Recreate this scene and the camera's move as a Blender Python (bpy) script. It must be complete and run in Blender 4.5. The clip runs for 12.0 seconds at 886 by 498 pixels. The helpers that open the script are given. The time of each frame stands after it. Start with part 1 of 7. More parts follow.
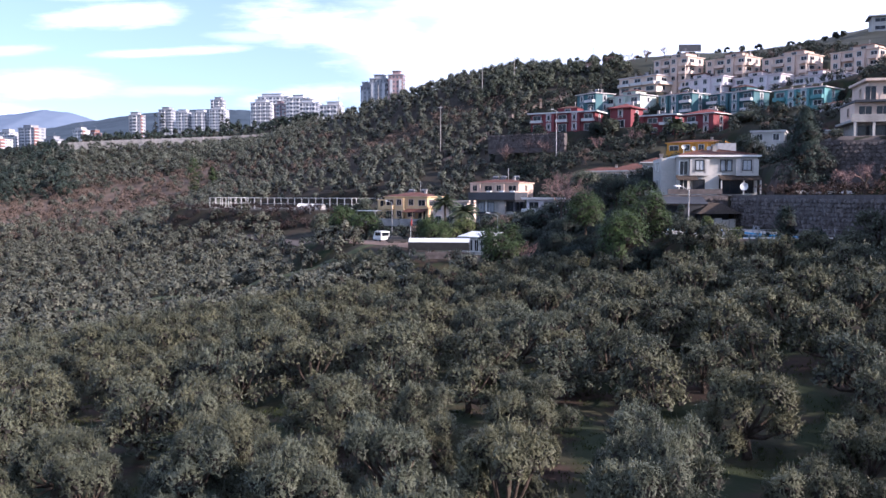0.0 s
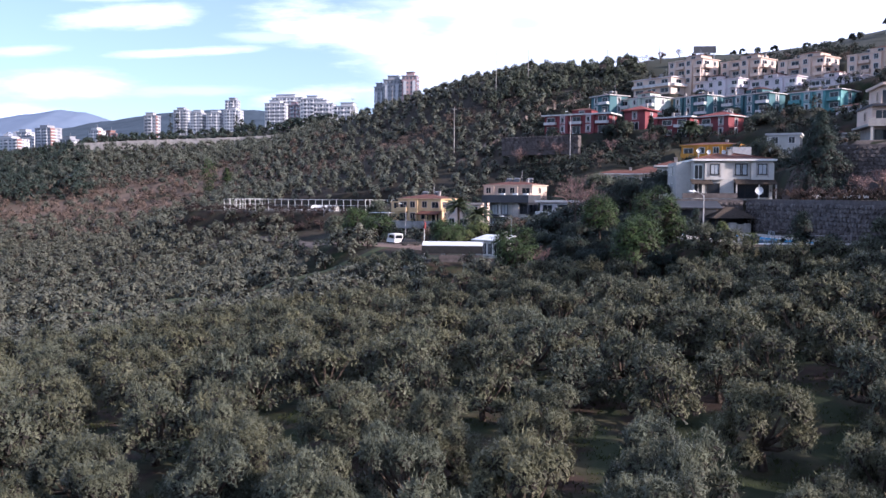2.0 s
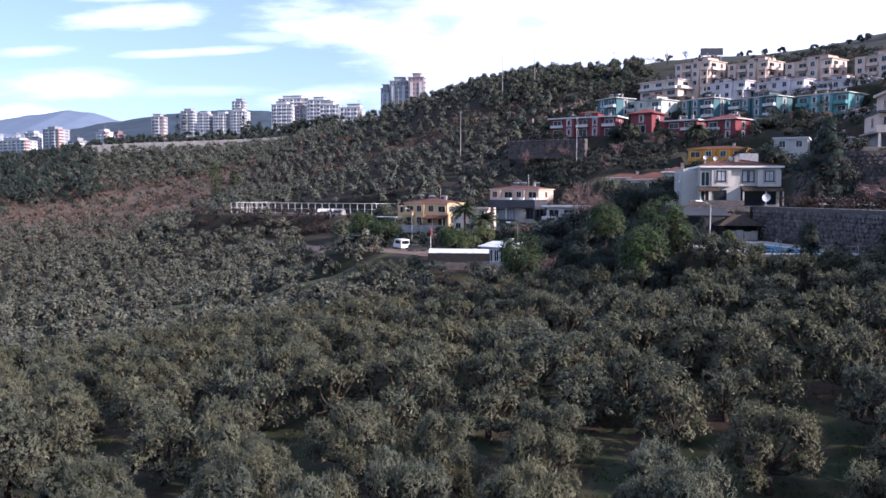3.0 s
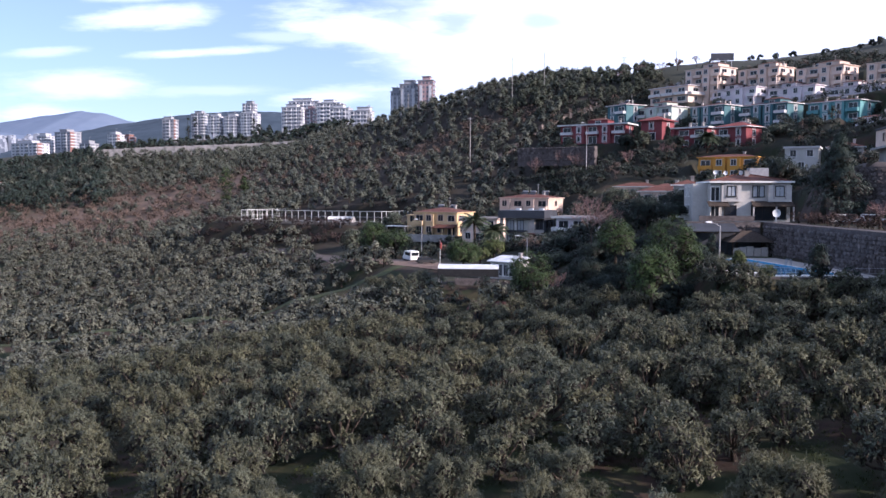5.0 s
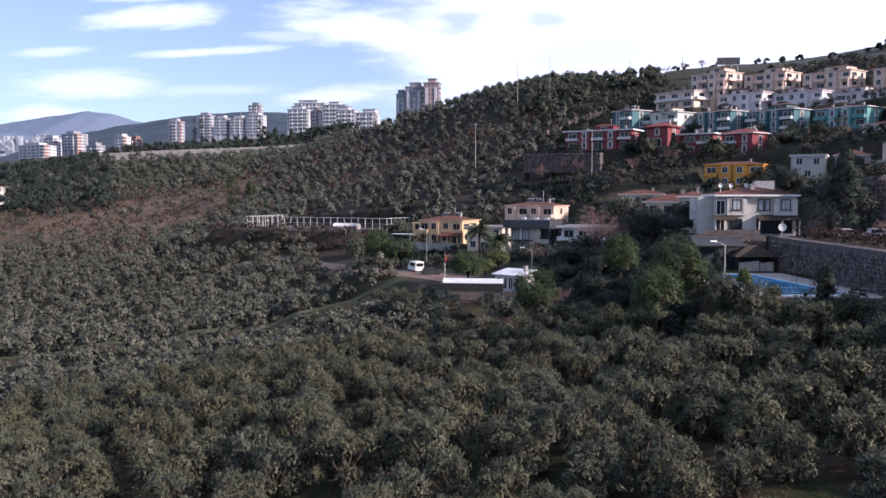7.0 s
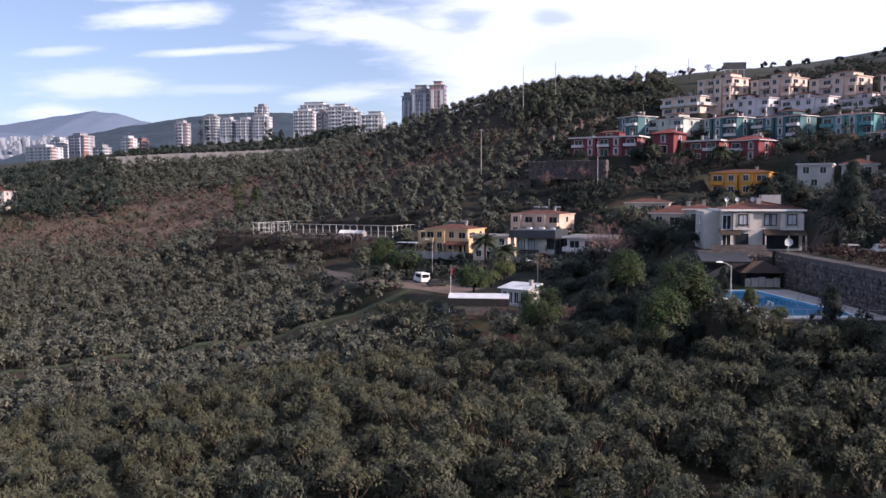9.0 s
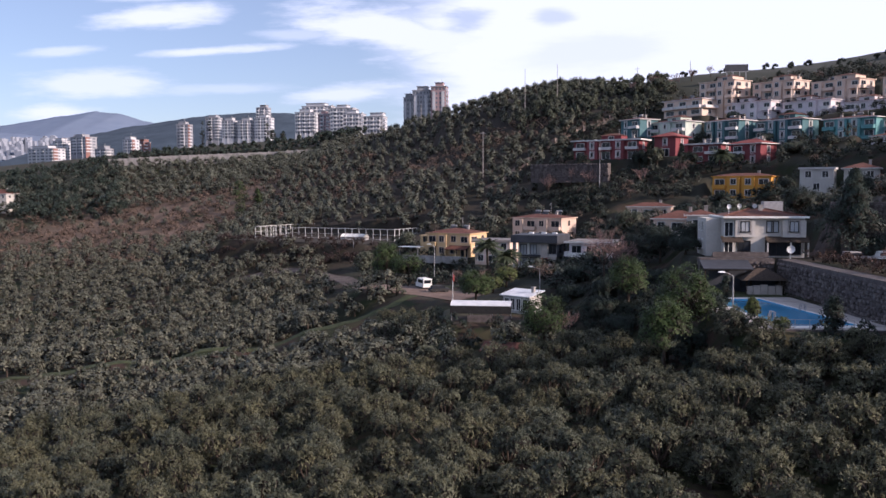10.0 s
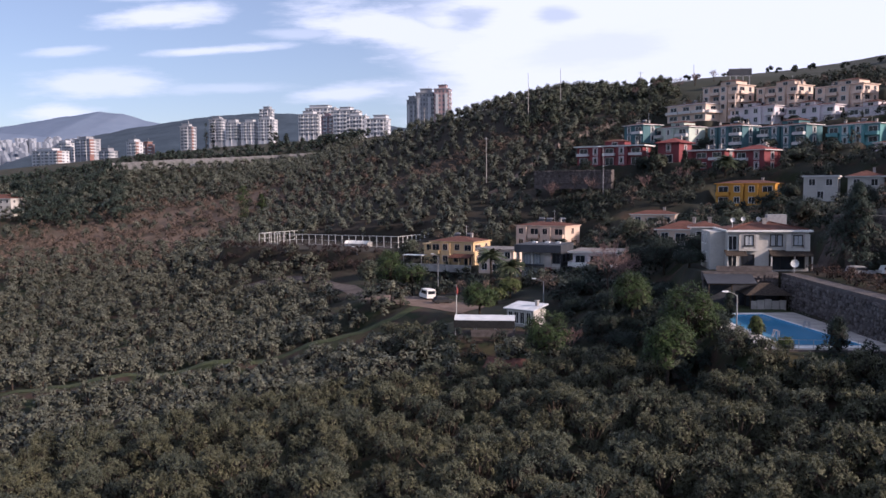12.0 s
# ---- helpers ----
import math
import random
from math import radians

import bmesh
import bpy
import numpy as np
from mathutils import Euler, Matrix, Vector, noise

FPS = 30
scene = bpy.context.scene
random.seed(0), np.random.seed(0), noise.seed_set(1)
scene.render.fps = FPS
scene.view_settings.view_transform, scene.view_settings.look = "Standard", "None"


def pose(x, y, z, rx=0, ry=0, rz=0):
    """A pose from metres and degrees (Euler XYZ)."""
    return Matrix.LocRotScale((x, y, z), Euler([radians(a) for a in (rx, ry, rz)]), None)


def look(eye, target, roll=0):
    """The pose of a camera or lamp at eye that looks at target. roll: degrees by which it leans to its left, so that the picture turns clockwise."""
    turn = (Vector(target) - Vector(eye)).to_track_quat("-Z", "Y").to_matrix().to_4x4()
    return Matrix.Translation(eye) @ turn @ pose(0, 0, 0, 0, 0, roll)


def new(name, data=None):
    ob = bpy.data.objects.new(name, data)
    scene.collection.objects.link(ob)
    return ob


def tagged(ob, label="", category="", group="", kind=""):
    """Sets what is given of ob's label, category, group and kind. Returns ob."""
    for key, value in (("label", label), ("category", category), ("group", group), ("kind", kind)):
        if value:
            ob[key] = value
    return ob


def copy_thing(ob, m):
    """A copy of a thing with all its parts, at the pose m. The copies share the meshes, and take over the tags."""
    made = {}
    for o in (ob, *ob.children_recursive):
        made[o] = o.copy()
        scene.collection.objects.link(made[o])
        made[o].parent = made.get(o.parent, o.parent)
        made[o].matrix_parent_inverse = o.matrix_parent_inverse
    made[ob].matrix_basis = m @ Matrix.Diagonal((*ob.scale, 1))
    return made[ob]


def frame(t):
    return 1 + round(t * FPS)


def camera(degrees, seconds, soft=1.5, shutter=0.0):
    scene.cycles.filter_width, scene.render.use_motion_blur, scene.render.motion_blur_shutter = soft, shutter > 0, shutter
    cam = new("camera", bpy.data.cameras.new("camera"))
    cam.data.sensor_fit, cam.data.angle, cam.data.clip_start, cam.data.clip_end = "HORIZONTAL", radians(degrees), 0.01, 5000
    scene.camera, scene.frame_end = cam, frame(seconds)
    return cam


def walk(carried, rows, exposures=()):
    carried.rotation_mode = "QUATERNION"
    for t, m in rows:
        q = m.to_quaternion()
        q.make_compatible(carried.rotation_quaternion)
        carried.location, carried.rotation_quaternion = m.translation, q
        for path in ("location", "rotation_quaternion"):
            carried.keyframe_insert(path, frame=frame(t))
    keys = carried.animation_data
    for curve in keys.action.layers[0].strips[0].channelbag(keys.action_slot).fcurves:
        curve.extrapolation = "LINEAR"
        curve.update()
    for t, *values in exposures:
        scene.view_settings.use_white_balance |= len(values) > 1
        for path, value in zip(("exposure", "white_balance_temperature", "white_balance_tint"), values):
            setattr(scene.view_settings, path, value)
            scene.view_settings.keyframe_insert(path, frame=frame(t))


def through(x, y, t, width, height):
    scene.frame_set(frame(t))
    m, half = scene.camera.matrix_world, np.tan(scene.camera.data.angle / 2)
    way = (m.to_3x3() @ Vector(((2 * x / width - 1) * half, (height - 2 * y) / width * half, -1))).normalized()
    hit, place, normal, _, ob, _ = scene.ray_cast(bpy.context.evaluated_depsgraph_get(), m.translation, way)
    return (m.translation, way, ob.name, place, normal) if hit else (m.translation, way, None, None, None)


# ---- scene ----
cam = camera(54.69, 12.0, soft=1.5)
PATH = [
    (0, pose(-0.000, -0.000, 25.000, 86.418, -0.104, 0.000)),
    (0.5, pose(-0.022, -0.007, 25.036, 86.445, -0.157, 0.228)),
    (1, pose(-0.035, -0.005, 25.076, 86.442, -0.201, 0.460)),
    (1.5, pose(-0.053, -0.025, 25.136, 86.453, -0.242, 0.680)),
    (2, pose(-0.090, -0.047, 25.486, 86.435, -0.257, 0.879)),
    (2.5, pose(-0.102, -0.068, 26.046, 86.410, -0.247, 1.096)),
    (3, pose(-0.067, -0.088, 26.711, 86.397, -0.182, 1.315)),
    (5, pose(0.018, -0.101, 29.292, 86.340, -0.097, 1.977)),
    (5.5, pose(0.062, -0.030, 29.890, 86.315, -0.087, 2.087)),
    (6, pose(0.103, 0.049, 30.460, 86.309, -0.051, 2.168)),
    (6.5, pose(0.175, 0.134, 31.055, 86.281, -0.033, 2.269)),
    (7, pose(0.264, 0.210, 31.662, 86.265, -0.001, 2.386)),
    (9, pose(0.255, 0.240, 34.234, 86.173, 0.074, 2.765)),
    (9.5, pose(0.229, 0.255, 34.858, 86.147, 0.126, 2.829)),
    (10, pose(0.234, 0.272, 35.506, 86.128, 0.166, 2.887)),
    (10.5, pose(0.236, 0.299, 36.155, 86.094, 0.199, 2.931)),
    (11, pose(0.233, 0.321, 36.773, 86.065, 0.244, 2.976)),
    (11.5, pose(0.241, 0.319, 37.397, 86.042, 0.278, 3.044)),
    (12, pose(0.236, 0.304, 38.000, 86.036, 0.338, 3.115)),
]
walk(cam, PATH, [(0, 0.96, 5240, 23), (3, 0.79, 5230, 23), (6, 0.61, 5340, 23), (9, 0.38, 5640, 24), (12, 0.23, 5690, 24)])


# ---- world, sun, exposure ----
SUN_AZ, SUN_EL = 113.0, 23.0            # degrees clockwise from +y, and above the horizon
world = bpy.data.worlds.new("world")
scene.world = world
world.use_nodes = True
wt = world.node_tree
wt.nodes.clear()


def wn(kind, **kw):
    n = wt.nodes.new(kind)
    for k, v in kw.items():
        setattr(n, k, v)
    return n


sky = wn("ShaderNodeTexSky", sky_type="NISHITA", sun_disc=False, sun_elevation=radians(SUN_EL),
         sun_rotation=radians(SUN_AZ), altitude=300.0, air_density=1.0, dust_density=0.6, ozone_density=1.5)
coord = wn("ShaderNodeTexCoord")
sep = wn("ShaderNodeSeparateXYZ")
wt.links.new(coord.outputs["Generated"], sep.inputs[0])
# streaky cloud layer, laid out on a flat ceiling: direction divided by its height
flat = wn("ShaderNodeVectorMath", operation="DIVIDE")
lift = wn("ShaderNodeMath", operation="ADD")
lift.inputs[1].default_value = 0.12
wt.links.new(sep.outputs["Z"], lift.inputs[0])
comb = wn("ShaderNodeCombineXYZ")
for i in range(3):
    wt.links.new(lift.outputs[0], comb.inputs[i])
wt.links.new(coord.outputs["Generated"], flat.inputs[0])
wt.links.new(comb.outputs[0], flat.inputs[1])
cmap = wn("ShaderNodeMapping")
cmap.inputs["Scale"].default_value = (0.8, 1.35, 1.0)
cmap.inputs["Rotation"].default_value = (0, 0, radians(-14))
cmap.inputs["Location"].default_value = (0.35, 0.2, 0.0)
wt.links.new(flat.outputs[0], cmap.inputs["Vector"])
cloud = wn("ShaderNodeTexNoise", noise_dimensions="3D")
cloud.inputs["Scale"].default_value = 0.75
cloud.inputs["Detail"].default_value = 7.0
cloud.inputs["Roughness"].default_value = 0.52
cloud.inputs["Distortion"].default_value = 0.35
wt.links.new(cmap.outputs[0], cloud.inputs["Vector"])
# the cover thickens towards the sun's side
side = wn("ShaderNodeMapRange", interpolation_type="SMOOTHSTEP")
side.inputs["From Min"].default_value = -0.36
side.inputs["From Max"].default_value = 0.30
side.inputs["To Min"].default_value = -0.06
side.inputs["To Max"].default_value = 0.26
wt.links.new(sep.outputs["X"], side.inputs["Value"])
cover = wn("ShaderNodeMath", operation="ADD")
wt.links.new(cloud.outputs["Fac"], cover.inputs[0])
wt.links.new(side.outputs[0], cover.inputs[1])
edge = wn("ShaderNodeMapRange", interpolation_type="SMOOTHSTEP")
edge.inputs["From Min"].default_value = 0.50
edge.inputs["From Max"].default_value = 0.68
# and thins overhead and behind
over = wn("ShaderNodeMapRange", interpolation_type="SMOOTHSTEP")
over.inputs["From Min"].default_value = 0.30
over.inputs["From Max"].default_value = 0.75
over.inputs["To Max"].default_value = -0.28
wt.links.new(sep.outputs["Z"], over.inputs["Value"])
rear = wn("ShaderNodeMapRange", interpolation_type="SMOOTHSTEP")
rear.inputs["From Min"].default_value = 0.45
rear.inputs["From Max"].default_value = -0.3
rear.inputs["To Max"].default_value = -0.20
wt.links.new(sep.outputs["Y"], rear.inputs["Value"])
thin = wn("ShaderNodeMath", operation="ADD")
wt.links.new(over.outputs[0], thin.inputs[0])
wt.links.new(rear.outputs[0], thin.inputs[1])
cover2 = wn("ShaderNodeMath", operation="ADD")
wt.links.new(cover.outputs[0], cover2.inputs[0])
wt.links.new(thin.outputs[0], cover2.inputs[1])
wt.links.new(cover2.outputs[0], edge.inputs["Value"])
# thin high streaks
wmap = wn("ShaderNodeMapping")
wmap.inputs["Scale"].default_value = (0.42, 1.9, 1.0)
wmap.inputs["Rotation"].default_value = (0, 0, radians(8))
wt.links.new(flat.outputs[0], wmap.inputs["Vector"])
wisp = wn("ShaderNodeTexNoise", noise_dimensions="3D")
wisp.inputs["Scale"].default_value = 1.5
wisp.inputs["Detail"].default_value = 5.0
wisp.inputs["Distortion"].default_value = 0.5
wt.links.new(wmap.outputs[0], wisp.inputs["Vector"])
wisp_edge = wn("ShaderNodeMapRange", interpolation_type="SMOOTHSTEP")
wisp_edge.inputs["From Min"].default_value = 0.50
wisp_edge.inputs["From Max"].default_value = 0.68
wisp_edge.inputs["To Min"].default_value = 0.2
wisp_edge.inputs["To Max"].default_value = 0.85
wt.links.new(wisp.outputs["Fac"], wisp_edge.inputs["Value"])
most = wn("ShaderNodeMath", operation="MAXIMUM")
wt.links.new(edge.outputs[0], most.inputs[0])
wt.links.new(wisp_edge.outputs[0], most.inputs[1])
# the clouds ahead: a bright bank over the hill, a wedge reaching out of it and small puffs beside it
ahead = wn("ShaderNodeMath", operation="MAXIMUM")
ahead.inputs[1].default_value = 0.05
wt.links.new(sep.outputs["Y"], ahead.inputs[0])


def wmath(op, a, b=0.0, c=0.0):
    n = wn("ShaderNodeMath", operation=op)
    for i, v in enumerate((a, b, c)):
        if isinstance(v, (int, float)):
            n.inputs[i].default_value = v
        else:
            wt.links.new(v, n.inputs[i])
    return n.outputs[0]


def wramp(v, low, high, to0=0.0, to1=1.0):
    n = wn("ShaderNodeMapRange", interpolation_type="SMOOTHSTEP")
    wt.links.new(v, n.inputs["Value"])
    for k, q in zip(("From Min", "From Max", "To Min", "To Max"), (low, high, to0, to1)):
        n.inputs[k].default_value = q
    return n.outputs[0]


across = wmath("DIVIDE", sep.outputs["X"], ahead.outputs[0])
above = wmath("DIVIDE", sep.outputs["Z"], ahead.outputs[0])
plane = wn("ShaderNodeCombineXYZ")
wt.links.new(across, plane.inputs[0])
wt.links.new(above, plane.inputs[1])
streak = wn("ShaderNodeMapping")
streak.inputs["Scale"].default_value = (3.2, 15.0, 1.0)
wt.links.new(plane.outputs[0], streak.inputs["Vector"])
ragged = wn("ShaderNodeTexNoise", noise_dimensions="3D")
ragged.inputs["Scale"].default_value, ragged.inputs["Detail"].default_value, ragged.inputs["Roughness"].default_value = 1.6, 8.0, 0.62
wt.links.new(streak.outputs[0], ragged.inputs["Vector"])
soft_noise = wmath("SUBTRACT", ragged.outputs["Fac"], 0.5)
bank = wramp(wmath("MULTIPLY_ADD", soft_noise, 0.22, across), -0.135, -0.02)


def puff(u, v, ru, rv, turn, strength, rag=3.0):
    """A soft-edged cloud round the direction u, v with half axes ru, rv."""
    c, q = math.cos(radians(turn)), math.sin(radians(turn))
    du, dv = wmath("SUBTRACT", across, u), wmath("SUBTRACT", above, v)
    p = wmath("DIVIDE", wmath("ADD", wmath("MULTIPLY", du, c), wmath("MULTIPLY", dv, q)), ru)
    r = wmath("DIVIDE", wmath("SUBTRACT", wmath("MULTIPLY", dv, c), wmath("MULTIPLY", du, q)), rv)
    d = wmath("SQRT", wmath("ADD", wmath("MULTIPLY", p, p), wmath("MULTIPLY", r, r)))
    return wramp(wmath("MULTIPLY_ADD", soft_noise, rag, d), 1.25, 0.35, 0.0, strength)


clouds = bank
for item in ((-0.385, 0.204, 0.078, 0.013, 4, 0.95), (-0.32, 0.164, 0.085, 0.006, 2, 0.85), (-0.46, 0.128, 0.10, 0.017, 2, 0.75), (-0.51, 0.092, 0.06, 0.012, 0, 0.9), (-0.09, 0.178, 0.15, 0.032, -16, 0.95),
             (-0.40, 0.233, 0.06, 0.010, 0, 0.6), (-0.22, 0.182, 0.05, 0.006, 0, 0.45), (-0.17, 0.112, 0.09, 0.012, 5, 0.75), (-0.30, 0.12, 0.09, 0.008, 0, 0.35), (-0.50, 0.165, 0.05, 0.006, 3, 0.6), (-0.25, 0.245, 0.12, 0.012, 0, 0.35)):
    clouds = wmath("MAXIMUM", clouds, puff(*item))
for item in ((-0.02, 0.197, 0.035, 0.012, 5, 0.6), (0.075, 0.199, 0.028, 0.010, 0, 0.45), (0.12, 0.16, 0.10, 0.02, 8, 0.18)):
    clouds = wmath("SUBTRACT", clouds, puff(*item))
veil = wmath("MULTIPLY_ADD", clouds, 0.80, 0.18)
front = wramp(sep.outputs["Y"], 0.62, 0.82)
mixed = wmath("ADD", wmath("MULTIPLY", most.outputs[0], wmath("SUBTRACT", 1.0, front)), wmath("MULTIPLY", wmath("MAXIMUM", veil, 0.0), front))
skyback = wn("ShaderNodeBackground")
skyback.inputs["Strength"].default_value = 0.089
wt.links.new(sky.outputs[0], skyback.inputs["Color"])
cloudback = wn("ShaderNodeBackground")
cloudback.inputs["Color"].default_value = (0.93, 0.955, 1.0, 1)
cloudback.inputs["Strength"].default_value = 0.87
mixs = wn("ShaderNodeMixShader")
wt.links.new(mixed, mixs.inputs[0])
wt.links.new(skyback.outputs[0], mixs.inputs[1])
wt.links.new(cloudback.outputs[0], mixs.inputs[2])
wout = wn("ShaderNodeOutputWorld")
wt.links.new(mixs.outputs[0], wout.inputs[0])

sun = new("sun", bpy.data.lights.new("sun", "SUN"))
sun.data.energy, sun.data.angle, sun.data.color = 5.4, radians(1.0), (1.0, 0.79, 0.57)
az, el = radians(SUN_AZ), radians(SUN_EL)
sun.matrix_world = look((0, 0, 0), (-math.sin(az) * math.cos(el), -math.cos(az) * math.cos(el), -math.sin(el)))


# ---- materials ----
def material(name, low, high, scale=1.0, rough=0.8, bump=0.0, fine=0.0, metal=0.0, spread="", amount=0.25, stretch=(1, 1, 1), local=False):
    """A surface between two base colours: large stains and fine grain; spread adds a difference per 'object' or 'island'."""
    m = bpy.data.materials.new(name)
    m.use_nodes = True
    t = m.node_tree
    bsdf = t.nodes["Principled BSDF"]
    bsdf.inputs["Roughness"].default_value = rough
    bsdf.inputs["Metallic"].default_value = metal
    if "Specular IOR Level" in bsdf.inputs:
        bsdf.inputs["Specular IOR Level"].default_value = 0.3
    tc = t.nodes.new("ShaderNodeTexCoord")
    mp = t.nodes.new("ShaderNodeMapping")
    mp.inputs["Scale"].default_value = stretch
    if local:
        t.links.new(tc.outputs["Object"], mp.inputs["Vector"])
    else:
        geo = t.nodes.new("ShaderNodeNewGeometry")
        t.links.new(geo.outputs["Position"], mp.inputs["Vector"])
    n1 = t.nodes.new("ShaderNodeTexNoise")
    n1.inputs["Scale"].default_value, n1.inputs["Detail"].default_value = scale, 6
    n2 = t.nodes.new("ShaderNodeTexNoise")
    n2.inputs["Scale"].default_value, n2.inputs["Detail"].default_value = (fine or scale * 9), 3
    t.links.new(mp.outputs[0], n1.inputs["Vector"])
    t.links.new(mp.outputs[0], n2.inputs["Vector"])
    both = t.nodes.new("ShaderNodeMath")
    both.operation = "MULTIPLY_ADD"
    both.inputs[1].default_value = 0.45
    t.links.new(n2.outputs["Fac"], both.inputs[0])
    t.links.new(n1.outputs["Fac"], both.inputs[2])
    last = both
    if spread:
        src = t.nodes.new("ShaderNodeObjectInfo" if spread == "object" else "ShaderNodeNewGeometry")
        out = src.outputs["Random" if spread == "object" else "Random Per Island"]
        add = t.nodes.new("ShaderNodeMath")
        add.operation = "MULTIPLY_ADD"
        add.inputs[1].default_value = amount
        t.links.new(out, add.inputs[0])
        t.links.new(both.outputs[0], add.inputs[2])
        last = add
    mr = t.nodes.new("ShaderNodeMapRange")
    off = 0.5 * amount if spread else 0.0
    mr.inputs["From Min"].default_value = 0.50 + off * 0.4
    mr.inputs["From Max"].default_value = 0.95 + off * 1.6
    t.links.new(last.outputs[0], mr.inputs["Value"])
    mix = t.nodes.new("ShaderNodeMix")
    mix.data_type = "RGBA"
    mix.inputs["A"].default_value = (*low, 1)
    mix.inputs["B"].default_value = (*high, 1)
    t.links.new(mr.outputs[0], mix.inputs["Factor"])
    t.links.new(mix.outputs["Result"], bsdf.inputs["Base Color"])
    if bump:
        bp = t.nodes.new("ShaderNodeBump")
        bp.inputs["Strength"].default_value = min(1.0, bump)
        bp.inputs["Distance"].default_value = 0.06
        t.links.new(both.outputs[0], bp.inputs["Height"])
        t.links.new(bp.outputs[0], bsdf.inputs["Normal"])
    return m


def leafy(name, low, high, scale=0.6, through=0.1, amount=0.2, gloss=0.2, tree=False):
    """Leaves: a colour per leaf and per bough, some light passing through."""
    m = material(name, low, high, scale=scale, rough=0.55, spread="island", amount=amount, fine=scale * 4)
    t = m.node_tree
    bsdf = t.nodes["Principled BSDF"]
    bsdf.inputs["Specular IOR Level"].default_value = gloss
    if tree:
        src = bsdf.inputs["Base Color"].links[0].from_socket
        info = t.nodes.new("ShaderNodeObjectInfo")
        hue = t.nodes.new("ShaderNodeValToRGB")
        for k, c in enumerate(((0.88, 0.95, 1.0), (1.10, 1.05, 0.90))):
            hue.color_ramp.elements[k].color = (*c, 1)
        t.links.new(info.outputs["Random"], hue.inputs[0])
        tint = t.nodes.new("ShaderNodeMix")
        tint.data_type, tint.blend_type = "RGBA", "MULTIPLY"
        tint.inputs["Factor"].default_value = 1.0
        t.links.new(src, tint.inputs["A"])
        t.links.new(hue.outputs[0], tint.inputs["B"])
        t.links.new(tint.outputs["Result"], bsdf.inputs["Base Color"])
    col = bsdf.inputs["Base Color"].links[0].from_socket
    tr = t.nodes.new("ShaderNodeBsdfTranslucent")
    t.links.new(col, tr.inputs["Color"])
    mx = t.nodes.new("ShaderNodeMixShader")
    mx.inputs[0].default_value = through
    t.links.new(bsdf.outputs[0], mx.inputs[1])
    t.links.new(tr.outputs[0], mx.inputs[2])
    t.links.new(mx.outputs[0], t.nodes["Material Output"].inputs["Surface"])
    return m


